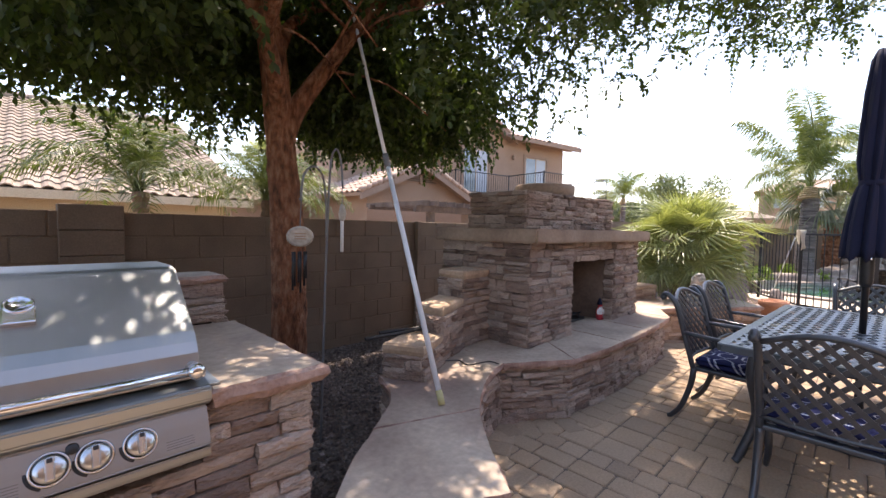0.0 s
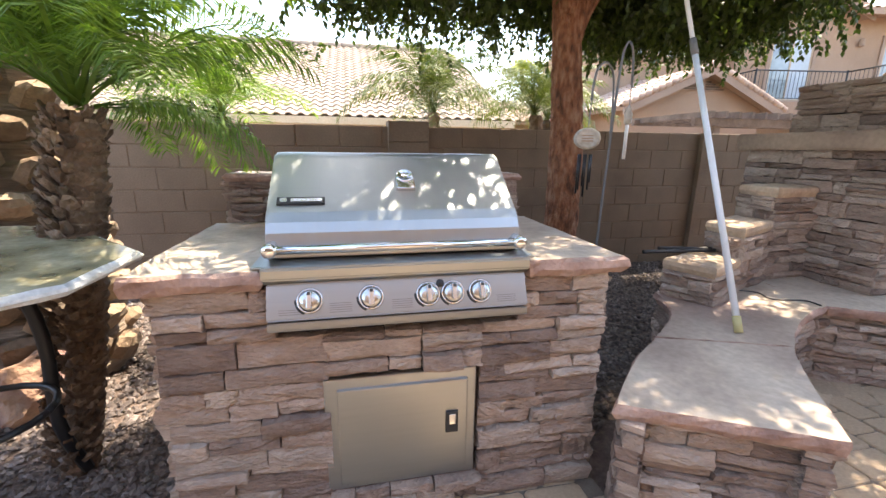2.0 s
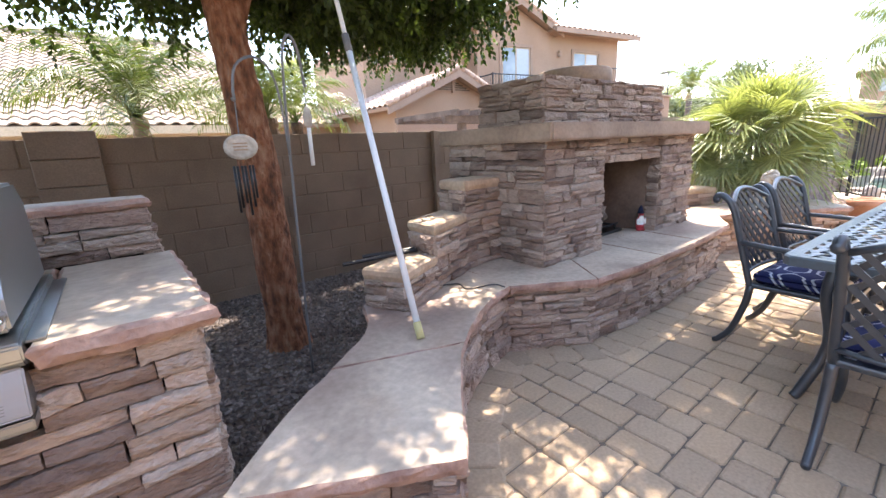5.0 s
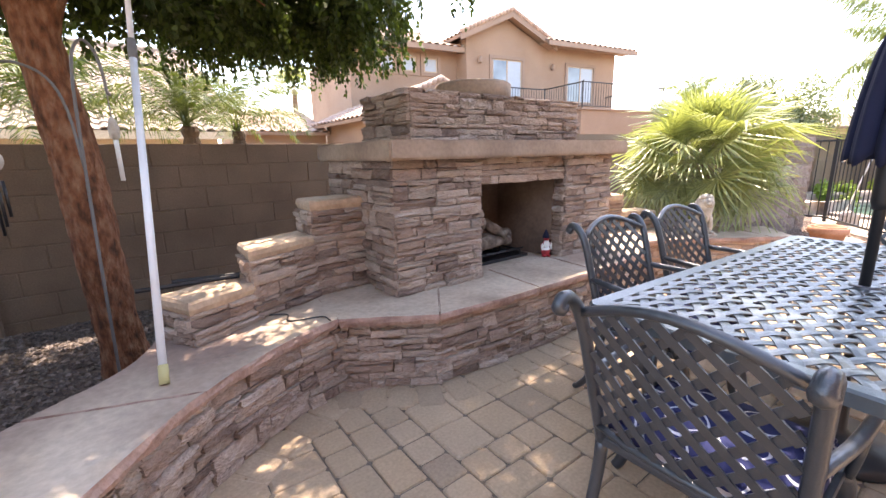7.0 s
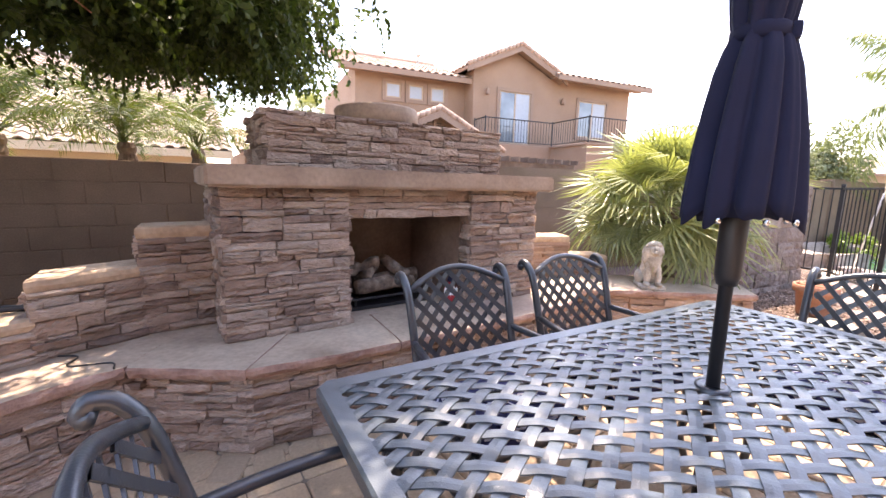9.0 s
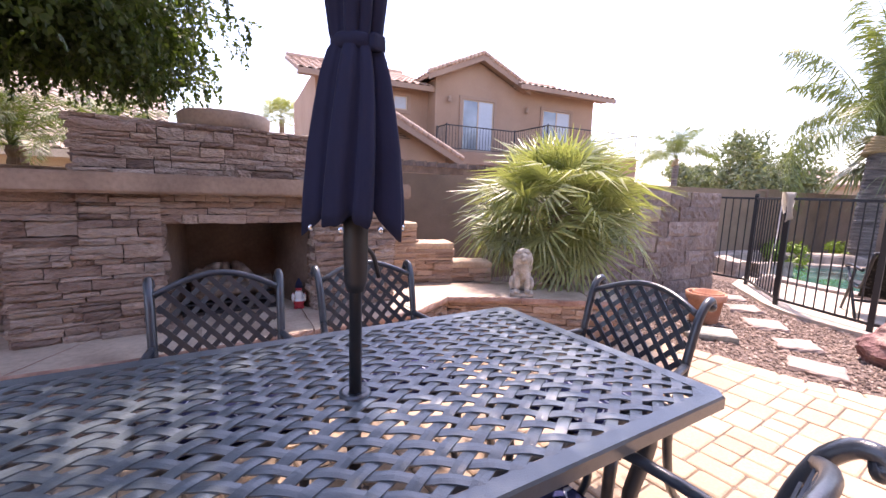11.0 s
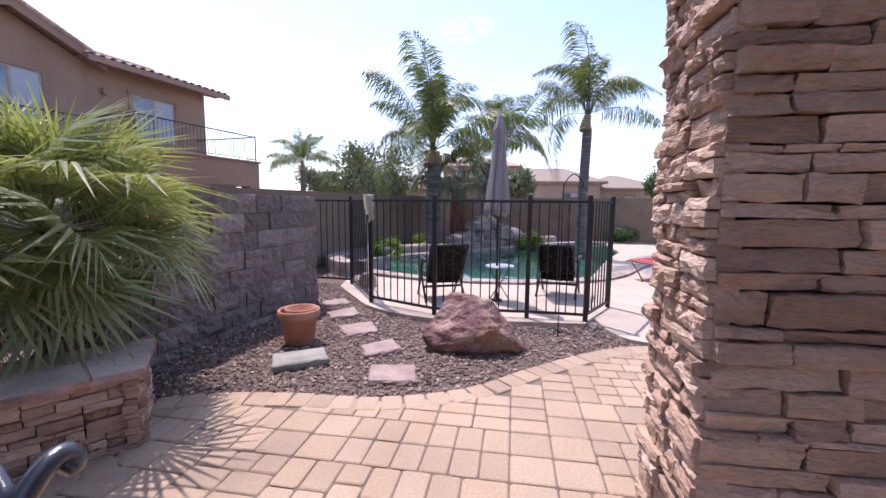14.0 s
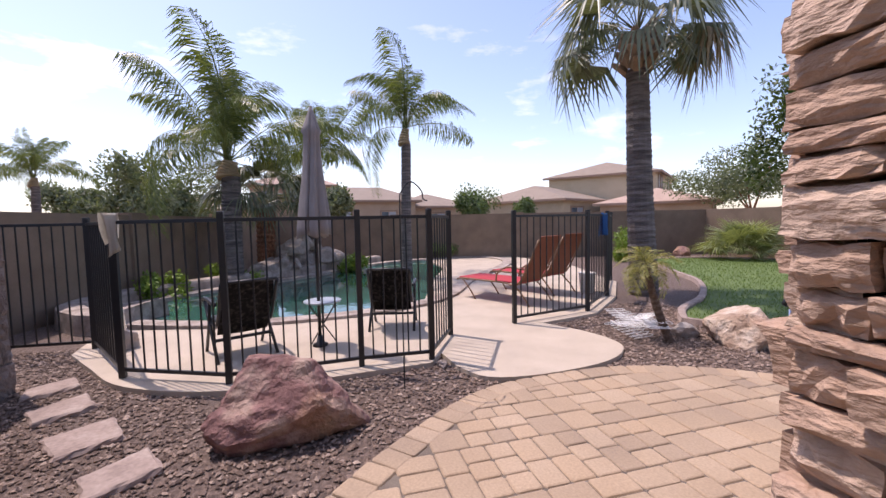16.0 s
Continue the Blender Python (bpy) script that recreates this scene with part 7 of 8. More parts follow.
tagged(part("lawn_kerb", kb, M_PADSTONE), "curved tan concrete lawn kerb", "kerb", kind="structure")
V, F = [], []
gr = random.Random(33)
for _ in range(26000):
    x, y = gr.uniform(6, 14.2), gr.uniform(-12.6, -3.9)
    if inside((x, y), LAWN):
        p = Vector((x, y, 0))
        a = gr.uniform(0, 6.28)
        blade(V, F, p, p + Vector((gr.gauss(0, .015), gr.gauss(0, .015), gr.uniform(0.03, 0.055))), 0.006, Vector((math.cos(a), math.sin(a), 0)))
g = leaf_mesh("grass", V, F, M_GRASS, None)
tagged(g, "short mown green grass blades", "grass", kind="stuff")
reel = empty("sprinkler", "metal spike sprinkler with green hose on the lawn edge", "sprinkler", m=pose(6.15, -4.15, 0))
part("stand", bars(([(0, 0, -0.05), (0, 0, 0.42)], 0.010), (curve_pts([(0, 0, 0.42), (-0.05, 0.02, 0.46), (-0.12, 0.04, 0.44)], 8), 0.008)), M_CHROME, reel, "", True)
part("head", lathe([(0.02, 0.0), (0.05, 0.01), (0.05, 0.05), (0.02, 0.06)], 16, m=Matrix.Translation((0, 0, 0.42)) @ Matrix.Rotation(radians(70), 4, "Y")), M_DARK, reel, "", True)
part("hose", bars((curve_pts([(0, 0, 0.3), (-0.05, -0.1, 0.33), (-0.08, -0.3, 0.05), (-0.3, -0.6, 0.02)], 14), 0.010)), M_BUSH, reel, "", True)


# ---- houses ----
def tile_roof(name, parent, corner, along, up, mat, pitch=0.30, row=0.38, amp=0.055, label=""):
    """Barrel tiles in overlapping courses on a sloping parallelogram or triangle-free plane."""
    c, a, u = Vector(corner), Vector(along), Vector(up)
    nrm = a.cross(u).normalized()
    if nrm.z < 0:
        nrm = -nrm
    cols, rows_ = max(2, round(a.length / pitch)), max(2, round(u.length / row))
    V, F = [], []
    prof = [(0.0, 0.0), (0.18, 0.75), (0.36, 1.0), (0.54, 0.75), (0.72, 0.0), (1.0, -0.1)]
    for r in range(rows_):
        lo, hi = c + u * (r / rows_), c + u * (min(1.04, (r + 1.12) / rows_))
        for k in range(cols):
            i = len(V)
            for s, h in prof:
                p = a * ((k + s) / cols)
                V.append(tuple(lo + p + nrm * (h * amp + 0.035)))
                V.append(tuple(hi + p + nrm * (h * amp + 0.004)))
                V.append(tuple(lo + p + nrm * (h * amp + 0.010)))
            for j in range(len(prof) - 1):
                b = i + 3 * j
                F.append((b, b + 3, b + 4, b + 1))
                F.append((b + 2, b + 5, b + 3, b))
    ob = leaf_mesh(name, V, F, mat, parent, label, "stuff")
    d = 0.10
    q = [c, c + a, c + a + u, c + u]
    bm = bmesh.new()
    t, l = [bm.verts.new(p) for p in q], [bm.verts.new(p - nrm * d) for p in q]
    bm.faces.new(t)
    bm.faces.new(l[::-1])
    for k in range(4):
        bm.faces.new((t[k], t[(k + 1) % 4], l[(k + 1) % 4], l[k]))
    bmesh.ops.recalc_face_normals(bm, faces=bm.faces[:])
    part("roof_deck", bm, M_TRIM, parent)
    return ob


def window(parent, x0, x1, z0, z1, y, panes=2, trim=0.12, name="window"):
    """A window in a wall that faces -y at y."""
    w = part(name, boxes((x0 - trim, x0, y - 0.05, y + 0.02, z0 - trim, z1 + trim), (x1, x1 + trim, y - 0.05, y + 0.02, z0 - trim, z1 + trim), (x0, x1, y - 0.05, y + 0.02, z1, z1 + trim), (x0, x1, y - 0.05, y + 0.02, z0 - trim, z0)), M_TRIM, parent, "tan stucco window surround")
    part("frame", boxes((x0, x1, y - 0.012, y + 0.03, z0, z0 + 0.05), (x0, x1, y - 0.012, y + 0.03, z1 - 0.05, z1), *[(x - 0.03, x + 0.03, y - 0.014, y + 0.03, z0, z1) for x in [x0 + 0.03 + (x1 - x0 - 0.06) * k / panes for k in range(panes + 1)]]), M_FARWALL, w)
    for k in range(panes):
        a, b = x0 + (x1 - x0) * k / panes, x0 + (x1 - x0) * (k + 1) / panes
        part("pane", boxes((a + .03, b - .03, y - 0.004, y + 0.01, z0 + .04, z1 - .04)), M_PANE if (k % 2 == 0 and panes > 1) else M_BLIND, w)
    return w


def gable_roof(parent, x0, x1, xa, ze, za, y0, y1, mat):
    """Two tiled slopes with their ridge along y, eave height ze, ridge height za at xa; fascia on the front."""
    tile_roof("roof_tiles", parent, (x0, y0, ze), (0, y1 - y0, 0), (xa - x0, 0, za - ze), mat)
    tile_roof("roof_tiles", parent, (x1, y0, ze), (0, y1 - y0, 0), (xa - x1, 0, za - ze), mat)
    L, R, A = Vector((x0, y0, ze)), Vector((x1, y0, ze)), Vector((xa, y0, za))
    for p in (L, R):
        bm = bmesh.new()
        n = 14
        for k in range(n):
            a, b = p.lerp(A, k / n), p.lerp(A, (k + 1.1) / n)
            tube(bm, [a + Vector((0, 0.02, 0.06)), b + Vector((0, 0.02, 0.09))], [0.088, 0.076], 10)
        part("rake_tiles", bm, mat, parent, "row of rounded gable edge tiles", True)
        part("fascia", prism_xz([(p.x, p.z - 0.22), (xa, za - 0.22), (xa, za), (p.x, p.z)], y0 - 0.01, y0 + 0.05), M_TRIM, parent)


def prism_xz(poly, y0, y1):
    bm = bmesh.new()
    a, b = [bm.verts.new((x, y0, z)) for x, z in poly], [bm.verts.new((x, y1, z)) for x, z in poly]
    bm.faces.new(a)
    bm.faces.new(b[::-1])
    n = len(poly)
    for k in range(n):
        bm.faces.new((a[k], b[k], b[(k + 1) % n], a[(k + 1) % n]))
    bmesh.ops.recalc_face_normals(bm, faces=bm.faces[:])
    return bm


def railing(parent, pts, z, h=0.90):
    run = empty("railing")
    run.parent = parent
    me = bpy.data.meshes.new("baluster")
    bm = bars(([(0, 0, 0.08), (0, 0, h)], 0.010), sides=4)
    bm.to_mesh(me)
    bm.free()
    me.materials.append(M_IRON)
    for a, b in zip(pts, pts[1:]):
        A, B = Vector((*a, z)), Vector((*b, z))
        L = (B - A).length
        for k in range(int(L / 0.13) + 1):
            ob = new("baluster", me)
            ob.parent = run
            ob.matrix_basis = Matrix.Translation(A.lerp(B, k * 0.13 / L))
        for zz, r in ((0.08, 0.014), (h, 0.022)):
            part("rail", bars(([A + Vector((0, 0, zz)), B + Vector((0, 0, zz))], r), sides=6), M_IRON, run)
        part("post", bars(([A, A + Vector((0, 0, h + 0.05))], 0.026), sides=6), M_IRON, run)


house = empty("two_storey_house", "brown stucco two-storey neighbour house with clay tile roof", "house", m=pose(11.13, 13.9, 0, 0, 0, -9) @ Matrix.Translation((-11.13, -14.15, 0)))
part("wall_left_wing", prism([(5.0, 14.9), (9.3, 14.9), (9.3, 22), (5.0, 22)], -0.1, 5.45), M_STUCCO_B, house)
part("wall_gable_wing", prism_xz([(9.3, -0.1), (12.95, -0.1), (12.95, 5.62), (11.13, 6.45), (9.3, 5.62)], 14.15, 20), M_STUCCO_B, house)
part("wall_right_wing", prism([(12.9, 14.25), (17.35, 14.25), (17.35, 22), (12.9, 22)], -0.1, 5.75), M_STUCCO_B, house)
part("wall_terrace", prism([(12.3, 11.2), (16.9, 11.2), (16.9, 14.3), (12.3, 14.3)], 1.95, 2.82), M_STUCCO_B, house)
part("terrace_pier", boxes((16.45, 16.9, 11.2, 11.65, -0.1, 1.95)), M_STUCCO_B, house)
part("terrace_pier", boxes((12.3, 12.75, 11.2, 11.65, -0.1, 1.95)), M_STUCCO_B, house)
part("terrace_cap", boxes((12.22, 16.98, 11.12, 14.3, 2.82, 2.89), bevel=0.02), M_TRIM, house)
part("balcony", boxes((9.3, 12.6, 13.2, 14.2, 2.4, 2.87), bevel=0.02), M_STUCCO_B, house)
railing(house, [(9.38, 14.1), (9.38, 13.28), (12.4, 13.28), (12.4, 11.27), (16.83, 11.27), (16.83, 14.2)], 2.89)
tile_roof("roof_tiles", house, (4.35, 14.3, 5.28), (5.2, 0, 0), (0, 4.6, 1.55), M_TILE)
tile_roof("roof_tiles", house, (12.75, 13.55, 5.72), (5.2, 0, 0), (0, 4.2, 1.30), M_TILE)
part("eave_fascia", boxes((4.35, 9.5, 14.25, 14.33, 5.10, 5.28)), M_TRIM, house)
part("eave_fascia", boxes((12.75, 17.95, 13.50, 13.58, 5.54, 5.72)), M_TRIM, house)
part("soffit", boxes((4.4, 9.5, 14.3, 15.0, 5.22, 5.275)), M_TRIM, house)
part("soffit", boxes((12.8, 17.9, 13.55, 14.3, 5.66, 5.715)), M_TRIM, house)
gable_roof(house, 8.85, 13.4, 11.13, 5.62, 6.62, 13.75, 20, M_TILE)
for x in (6.1, 6.98, 7.86):
    window(house, x, x + 0.58, 4.42, 4.94, 14.9, 1, 0.13)
window(house, 10.45, 11.9, 3.0, 4.98, 14.15, 2, 0.12, "balcony_door")
window(house, 14.45, 16.0, 3.5, 5.0, 14.25, 2, 0.12)
for x, z in ((9.85, 4.75), (13.55, 4.75)):
    part("wall_lamp", lathe([(0.05, 0), (0.08, 0.03), (0.07, 0.2), (0.03, 0.24)], 10, m=Matrix.Translation((x, 14.05 if x < 12 else 14.15, z))), M_TRIM, house, "small wall lantern")
part("roof_vent", lathe([(0.06, 0), (0.06, 0.5), (0.10, 0.52), (0.10, 0.6)], 10, m=Matrix.Translation((8.6, 18.3, 6.5))), M_GREYSTONE, house)
part("ridge_cap", bars(([(4.4, 18.9, 6.90), (9.6, 18.9, 6.90)], 0.11), sides=10), M_TILE, house, "", True)
part("ridge_cap", bars(([(12.75, 17.75, 7.08), (17.9, 17.75, 7.08)], 0.11), sides=10), M_TILE, house, "", True)

garage = empty("gable_wing", "tan stucco single-storey gable wing with tile edging", "house")
part("wall", prism_xz([(4.35, -0.1), (8.65, -0.1), (8.65, 2.5), (6.5, 3.42), (4.35, 2.5)], 12.4, 16), M_STUCCO_B, garage)
gable_roof(garage, 3.85, 9.1, 6.5, 2.42, 3.55, 12.0, 16.2, M_TILE)
vent = part("gable_vent", prism_xz([(5.75, 2.95), (7.25, 2.95), (6.5, 3.27)], 12.36, 12.42), M_TRIM, garage)
for k in range(4):
    z = 2.98 + 0.065 * k
    w_ = 0.70 - 0.155 * k
    part("louvre", boxes((6.5 - w_, 6.5 + w_, 12.32, 12.38, z, z + 0.03)), M_WOOD, vent)
part("vent_post", boxes((6.45, 6.55, 12.31, 12.37, 2.9, 3.4)), M_TRIM, garage)
side = empty("tile_roof_annex", "low stucco annex with a clay tile roof", "house")
part("wall", prism([(1.6, 16), (4.3, 16), (4.3, 20), (1.6, 20)], -0.1, 2.2), M_STUCCO_B, side)
tile_roof("roof_tiles", side, (1.4, 15.6, 2.2), (2.9, 0, 0), (0, 2.6, 0.9), M_TILE)

perg = empty("pergola", "weathered wooden pergola behind the block wall", "pergola")
for x in (4.3, 6.6, 8.9):
    part("post", boxes((x - .08, x + .08, 9.4, 9.56, -0.1, 1.86)), M_WOOD, perg)
part("beam", boxes((3.7, 9.5, 9.36, 9.46, 1.80, 1.96)), M_WOOD, perg)
part("beam", boxes((3.7, 9.5, 11.3, 11.4, 1.90, 2.04)), M_WOOD, perg)
for k in range(18):
    x = 3.85 + k * 0.32
    part("rafter", boxes((x, x + 0.06, 9.1, 11.7, 1.96, 2.08)), M_WOOD, perg)

west = empty("cream_house", "cream stucco single-storey house with pale tile roof", "house")
part("wall", prism([(-24, 12.5), (0.3, 12.5), (0.3, 24), (-24, 24)], -0.1, 2.0), M_STUCCO_C, west)
tile_roof("roof_tiles", west, (-24, 12.0, 1.96), (24.8, 0, 0), (0, 7.0, 2.95), M_TILE_P, 0.26, 0.33, 0.05)
part("fascia", boxes((-24, 0.8, 11.96, 12.04, 1.80, 1.96)), M_STUCCO_C, west)
for k in range(49):
    part("ridge_tile", bars(([(-24 + k * 0.5, 19.0, 4.98), (-23.46 + k * 0.5, 19.0, 4.98)], 0.11), sides=8), M_TILE_P, west, "", True)


def far_house(label, m, w, d, h, roof, mat, mat_r, wins, hip=0.5):
    """A distant stucco house with a hipped roof; wins: (x, z, width, height) on the side that faces -y."""
    ho = empty("distant_house", label, "house", "distant houses", m=m)
    part("wall", prism([(-w / 2, 0), (w / 2, 0), (w / 2, d), (-w / 2, d)], -0.2, h), mat, ho)
    bm = bmesh.new()
    e = 0.5
    b = [bm.verts.new(p) for p in ((-w / 2 - e, -e, h), (w / 2 + e, -e, h), (w / 2 + e, d + e, h), (-w / 2 - e, d + e, h))]
    r = [bm.verts.new(p) for p in ((-w / 2 * hip, d / 2, h + roof), (w / 2 * hip, d / 2, h + roof))]
    for q in ((b[0], b[1], r[1], r[0]), (b[2], b[3], r[0], r[1]), (b[1], b[2], r[1]), (b[3], b[0], r[0]), (b[3], b[2], b[1], b[0])):
        bm.faces.new(q)
    bmesh.ops.recalc_face_normals(bm, faces=bm.faces[:])
    part("roof", bm, mat_r, ho)
    part("fascia", boxes((-w / 2 - e, w / 2 + e, -e - .03, -e, h - .2, h), (-w / 2 - e - .03, -w / 2 - e, -e, d + e, h - .2, h), (w / 2 + e, w / 2 + e + .03, -e, d + e, h - .2, h)), M_TRIM, ho)
    for x, z, ww, hh in wins:
        window(ho, x - ww / 2, x + ww / 2, z, z + hh, 0.0, 2, 0.1)
    return ho


EAST = lambda x, y, r: pose(x, y, 0, 0, 0, r)
far_house("tan stucco house with brown tile roof beyond the pool wall", EAST(40, -2.5, -85), 9, 9, 3.4, 1.5, M_FARWALL, M_TILE_P, [(-2, 1.2, 1.4, 1.2), (2, 1.2, 1.4, 1.2)])
far_house("tan stucco house with a low gable beyond the far wall", EAST(42, -9.5, -85), 7, 8, 2.9, 1.4, M_FARWALL, M_TILE_P, [(0, 1.0, 1.6, 1.2)], 0.1)
far_house("brown two-storey stucco house far behind the palms", EAST(58, 5.0, -85), 10, 10, 6.4, 1.6, M_STUCCO, M_TILE, [(-3, 4.4, 1.4, 1.2), (0, 4.4, 1.4, 1.2), (3, 4.4, 1.4, 1.2)])
far_house("cream two-storey house beyond the lawn", EAST(38, -32.5, -50), 12, 10, 5.6, 1.5, M_STUCCO_C, M_TILE_P, [(-4.3, 4.2, 1.0, 1.2), (-2.6, 4.2, 1.0, 1.2), (2.5, 4.2, 1.4, 1.2)])
far_house("low cream garage wing of the house beyond the lawn", EAST(35.5, -21.5, -60), 8, 9, 3.1, 1.5, M_STUCCO_C, M_TILE_P, [(-1.5, 1.0, 2.2, 1.4)], 0.3)
far_house("low tan house behind the palms", EAST(44, 14.0, -80), 14, 9, 2.9, 1.4, M_FARWALL, M_TILE_P, [(-3, 1.0, 1.4, 1.2), (3, 1.0, 1.4, 1.2)])
far_house("low house with red tile roof beyond the lawn wall", EAST(30, -30, -50), 9, 8, 2.6, 1.2, M_FARWALL, M_TILE, [(0, 1.0, 1.6, 1.2)])
# unseen home behind the walker closes the place; the column carries its added cover
# cover out of view, placed to shade the wall that the grill reflects
cover = part("added_patio_cover", prism([(-9, -4.2), (3.42, -4.2), (3.42, -0.02), (0.6, -0.02), (0.6, -2.7), (-9, -2.7)], 3.0, 3.2), M_STUCCO)
tagged(cover, "plain stucco roof, unseen, added to shade the home wall", "roof", kind="structure")
# wall raised high to keep the sky out of the grill's reflection
part_home = part("unseen_home_wall", prism([(-9, -4.6), (3.4, -4.6), (3.4, -4.2), (-9, -4.2)], -0.1, 5.8), M_STUCCO_B)
tagged(part_home, "plain tan stucco wall, unseen, standing in for the home", "wall", kind="structure")


# ---- gravel, pavers: the many small pieces ----
def scatter(name, label, region, n, size, mat, seed, keep):
    """Loose angular stones lying on the bed."""
    rng = np.random.default_rng(seed)
    x0, x1, y0, y1 = region
    base = np.array([(1, 0, 0), (-1, 0, 0), (0, 1, 0), (0, -1, 0), (0.2, 0.1, 1), (0, 0, -1)], float)
    tri = [(0, 2, 4), (2, 1, 4), (1, 3, 4), (3, 0, 4), (2, 0, 5), (1, 2, 5), (3, 1, 5), (0, 3, 5)]
    V, F = [], []
    for x, y in zip(rng.uniform(x0, x1, n), rng.uniform(y0, y1, n)):
        if not keep(x, y):
            continue
        s = rng.uniform(*size)
        a = rng.uniform(0, 6.28)
        q = base * (s * rng.uniform(0.7, 1.2, (6, 1))) * np.array([1.0, rng.uniform(0.5, 0.9), rng.uniform(0.35, 0.7)])
        c, t = math.cos(a), math.sin(a)
        i = len(V)
        V += [(x + c * p[0] - t * p[1], y + t * p[0] + c * p[1], -0.030 + s * 0.2 + p[2]) for p in q.tolist()]
        F += [(i + k[0], i + k[1], i + k[2]) for k in tri]
    ob = leaf_mesh(name, V, F, mat, None)
    return tagged(ob, label, "gravel", kind="stuff")


patio_poly = EDGE_C + WEST
deck_poly = DECK + [(12.5, -1.8), (9.6, -0.9), (8.9, 0.2), (8.85, 1.9), (9.3, 3.5)]
scatter("brown_gravel", "loose brown and tan crushed gravel", (4.1, 8.6, -4.6, 4.2), 34000, (0.011, 0.029), M_GRAVEL_ROCK, 1, lambda x, y: not inside((x, y), patio_poly) and not inside((x, y), deck_poly) and not inside((x, y), LAWN))
scatter("dark_gravel", "loose dark grey-brown landscape gravel", (-6.2, 0.4, 3.0, 5.98), 34000, (0.010, 0.028), M_DARK_ROCK, 2, lambda x, y: not (-3.85 < x < -2.30 and y < 4.15) and not (x > -2.35 and y < 3.95 - (0 if x > -1.4 else (x + 1.4) * -0.95)))

# pavers
def paver_mesh(w, d, seed, mat):
    rnd = random.Random(seed)
    me = bpy.data.meshes.new("paver")
    bm = bmesh.new()
    w2, d2, c = w / 2 - 0.0022, d / 2 - 0.0022, 0.013
    ring0 = [(-w2, -d2), (w2, -d2), (w2, d2), (-w2, d2)]
    rows = []
    for z, ins in ((-0.05, 0.0), (-0.011, 0.0), (-0.0035, 0.004), (0.0, 0.013)):
        row = []
        for x, y in ring0:
            for k in (0, 1):
                px, py = x - math.copysign(ins, x), y - math.copysign(ins, y)
                if (k == 0) == (x * y > 0):
                    px -= math.copysign(c, x)
                else:
                    py -= math.copysign(c, y)
                row.append(bm.verts.new((px + rnd.uniform(-.0015, .0015), py + rnd.uniform(-.0015, .0015), z + rnd.uniform(-.001, .001))))
        ang = sorted(range(8), key=lambda i: math.atan2(row[i].co.y, row[i].co.x))
        rows.append([row[i] for i in ang])
    for a, b in zip(rows, rows[1:]):
        for k in range(8):
            bm.faces.new((a[k], a[(k + 1) % 8], b[(k + 1) % 8], b[k]))
    bm.faces.new(rows[-1])
    bm.to_mesh(me)
    bm.free()
    me.materials.append(mat)
    return me


pr = random.Random(77)
PA = radians(90)
pd, pn = Vector((math.cos(PA), math.sin(PA), 0)), Vector((math.sin(PA), -math.cos(PA), 0))
SIZES = {}
U = 0.079
for gw in (1, 2, 3):
    for gl in (1, 2, 3, 4):
        SIZES[gw, gl] = [paver_mesh(gl * U, gw * U, gw * 100 + gl * 10 + s, M_PAVER) for s in range(3)]
inner_edge = offset(EDGE_C, 0.12)
field = inner_edge + [(p[0], p[1]) for p in WEST]
cells = []
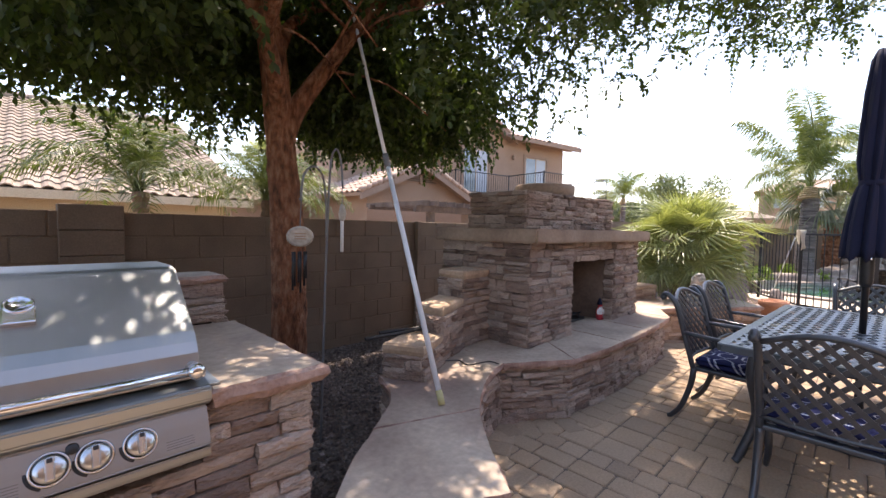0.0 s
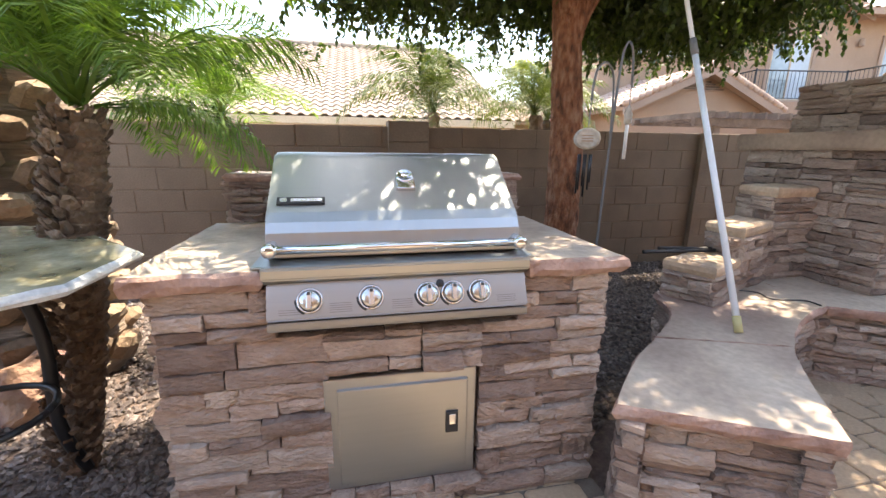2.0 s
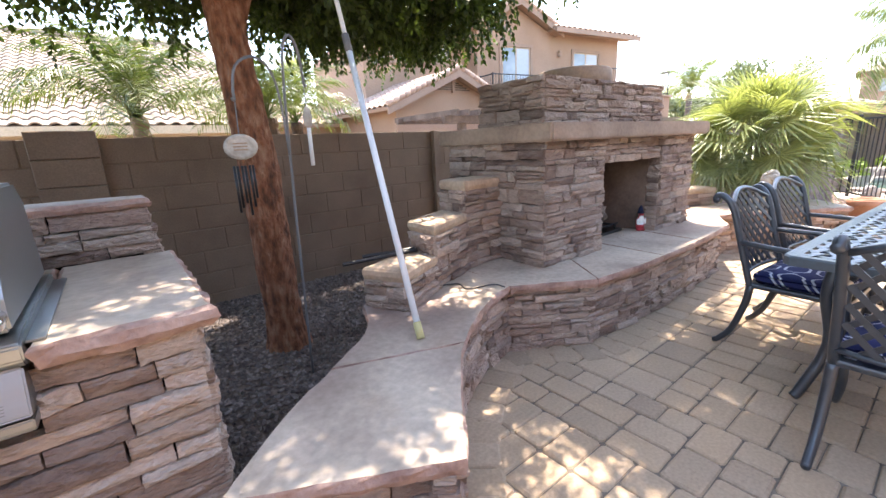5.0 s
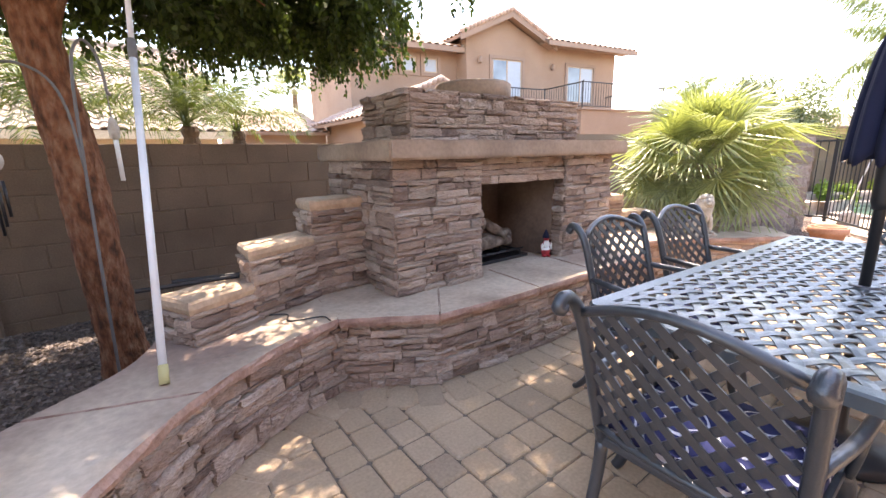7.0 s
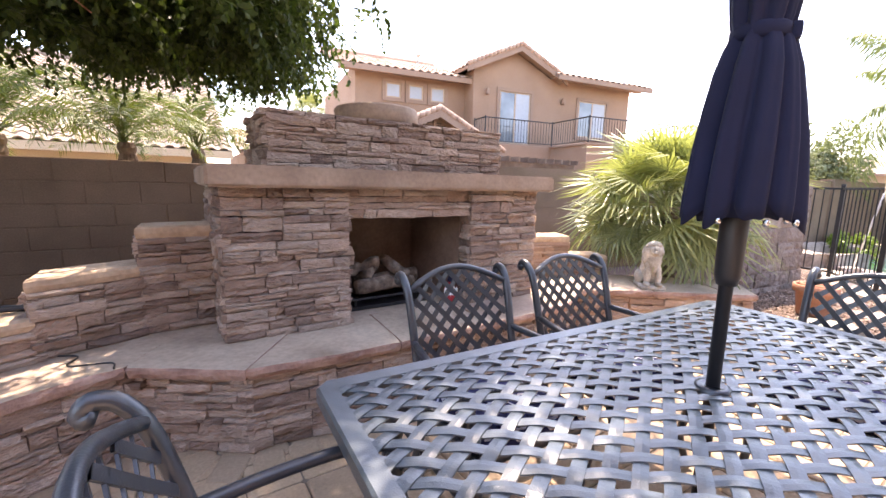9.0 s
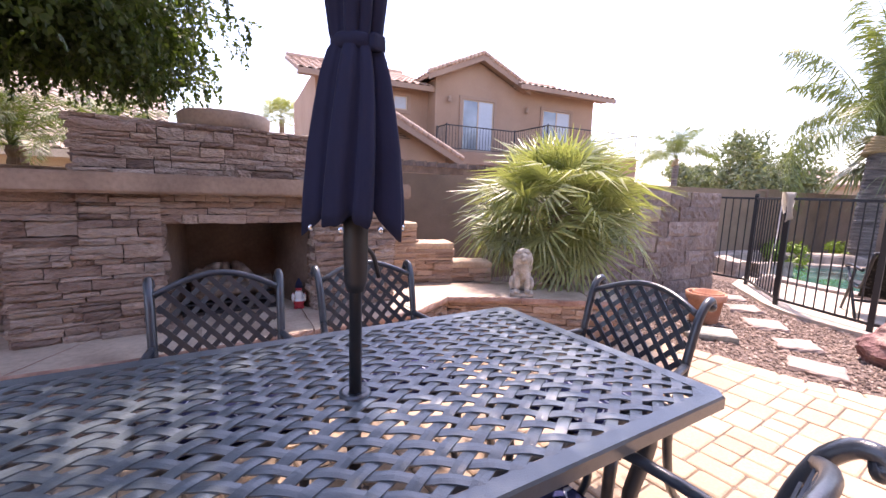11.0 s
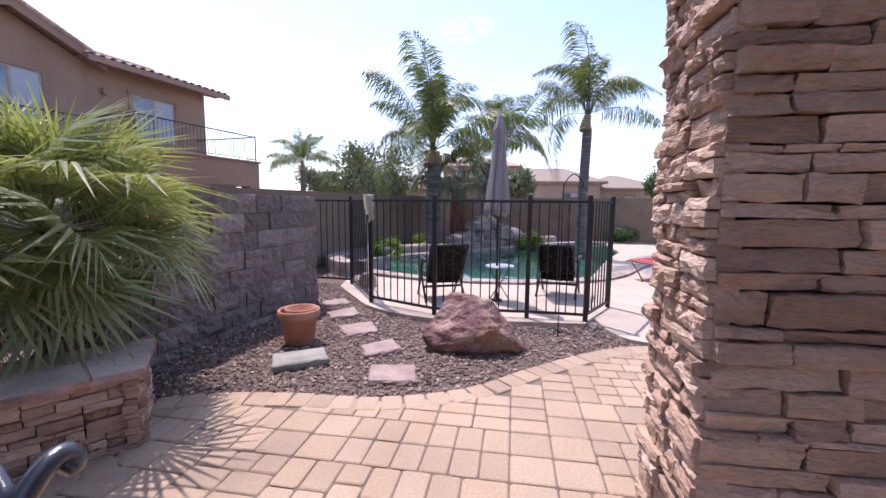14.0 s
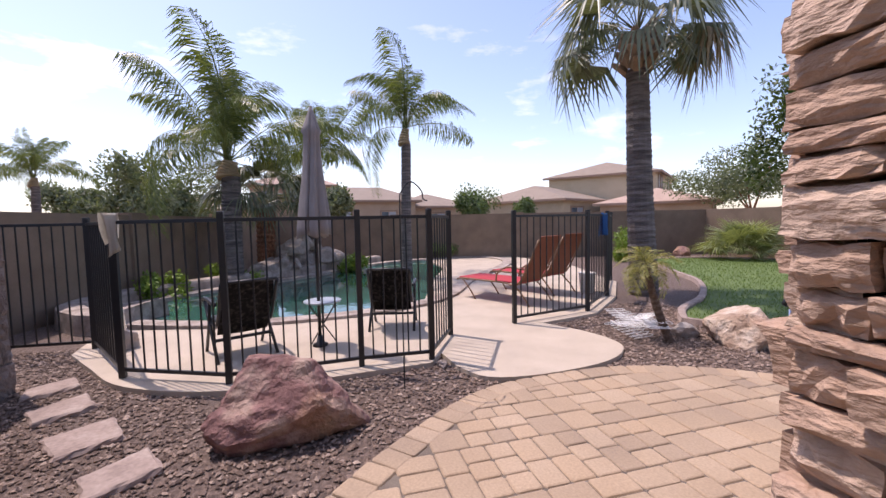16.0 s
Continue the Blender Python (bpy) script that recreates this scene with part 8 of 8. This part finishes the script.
# squares and oblongs of one module, laid in short courses that change direction patch by patch
for bi in range(-18, 17):
    for bj in range(-18, 19):
        gi0, gj0, swap = bi * 6, bj * 6 + 3 * (bi % 2), pr.random() < 0.4
        across = 0
        for wd in pr.choice(((2, 2, 2), (3, 3), (2, 2, 2))):
            along = 0
            for ln in pr.choice(((3, 3), (2, 2, 2), (3, 3))):
                p, q, a, b = (along, across, ln, wd) if swap else (across, along, wd, ln)
                c = pn * ((gi0 + p + a / 2) * U) + pd * ((gj0 + q + b / 2) * U)
                if -4.6 < c.x < 6.2 and -3.6 < c.y < 3.6 and inside((c.x, c.y), field):
                    cells.append((c, a, b))
                along += ln
            across += wd
near = [k for k in cells if 2.6 < k[0].x < 4.7 and -0.9 < k[0].y < 2.3][:260]
chosen = {id(k) for k in near}
turn = Matrix.Rotation(PA, 4, "Z")
for k in near:
    c, wd, ln = k
    ob = new("paver", pr.choice(SIZES[wd, ln]))
    ob.parent = patio
    ob.matrix_basis = Matrix.Translation(c + Vector((0, 0, pr.uniform(-0.002, 0.002)))) @ turn @ Matrix.Rotation(pr.uniform(-.008, .008), 4, "X") @ Matrix.Rotation(pr.choice((0, math.pi)), 4, "Z")
rest = [k for k in cells if id(k) not in chosen]
V, F = [], []
for c, wd, ln in rest:
    me = pr.choice(SIZES[wd, ln])
    m = Matrix.Translation(c + Vector((0, 0, pr.uniform(-0.002, 0.002)))) @ turn @ Matrix.Rotation(pr.uniform(-.008, .008), 4, "X")
    i = len(V)
    V += [tuple(m @ v.co) for v in me.vertices]
    F += [tuple(i + j for j in p.vertices) for p in me.polygons]
ob = leaf_mesh("paver_field", V, F, M_PAVER_REST, patio, "", "stuff")
border = [paver_mesh(0.155, 0.205, 900 + s, M_PAVER) for s in range(4)]
rims = [(curve_pts([(*p, 0) for p in EDGE], 400), 0.103), (curve_pts([(*p, 0) for p in [(-2.2, 2.72), (-1.9, 2.56)] + SEAT_FRONT[1:] + HEARTH[1:] + PLANTER_FRONT[1:]], 700), 0.05)]
steps_along = []
for rim_path, off in rims:
    acc = 0.0
    for a, b in zip(rim_path, rim_path[1:]):
        acc += (b - a).length
        if acc >= 0.158:
            acc -= 0.158
            steps_along.append((a, b, off))
for a, b, off in steps_along:
    d = (b - a).normalized()
    c = b + Vector((d.y, -d.x, 0)) * off + Vector((0, 0, 0.004))
    ob = new("paver", pr.choice(border))
    ob.parent = patio
    ob.matrix_basis = Matrix.Translation(c) @ Matrix.Rotation(math.atan2(d.y, d.x), 4, "Z")
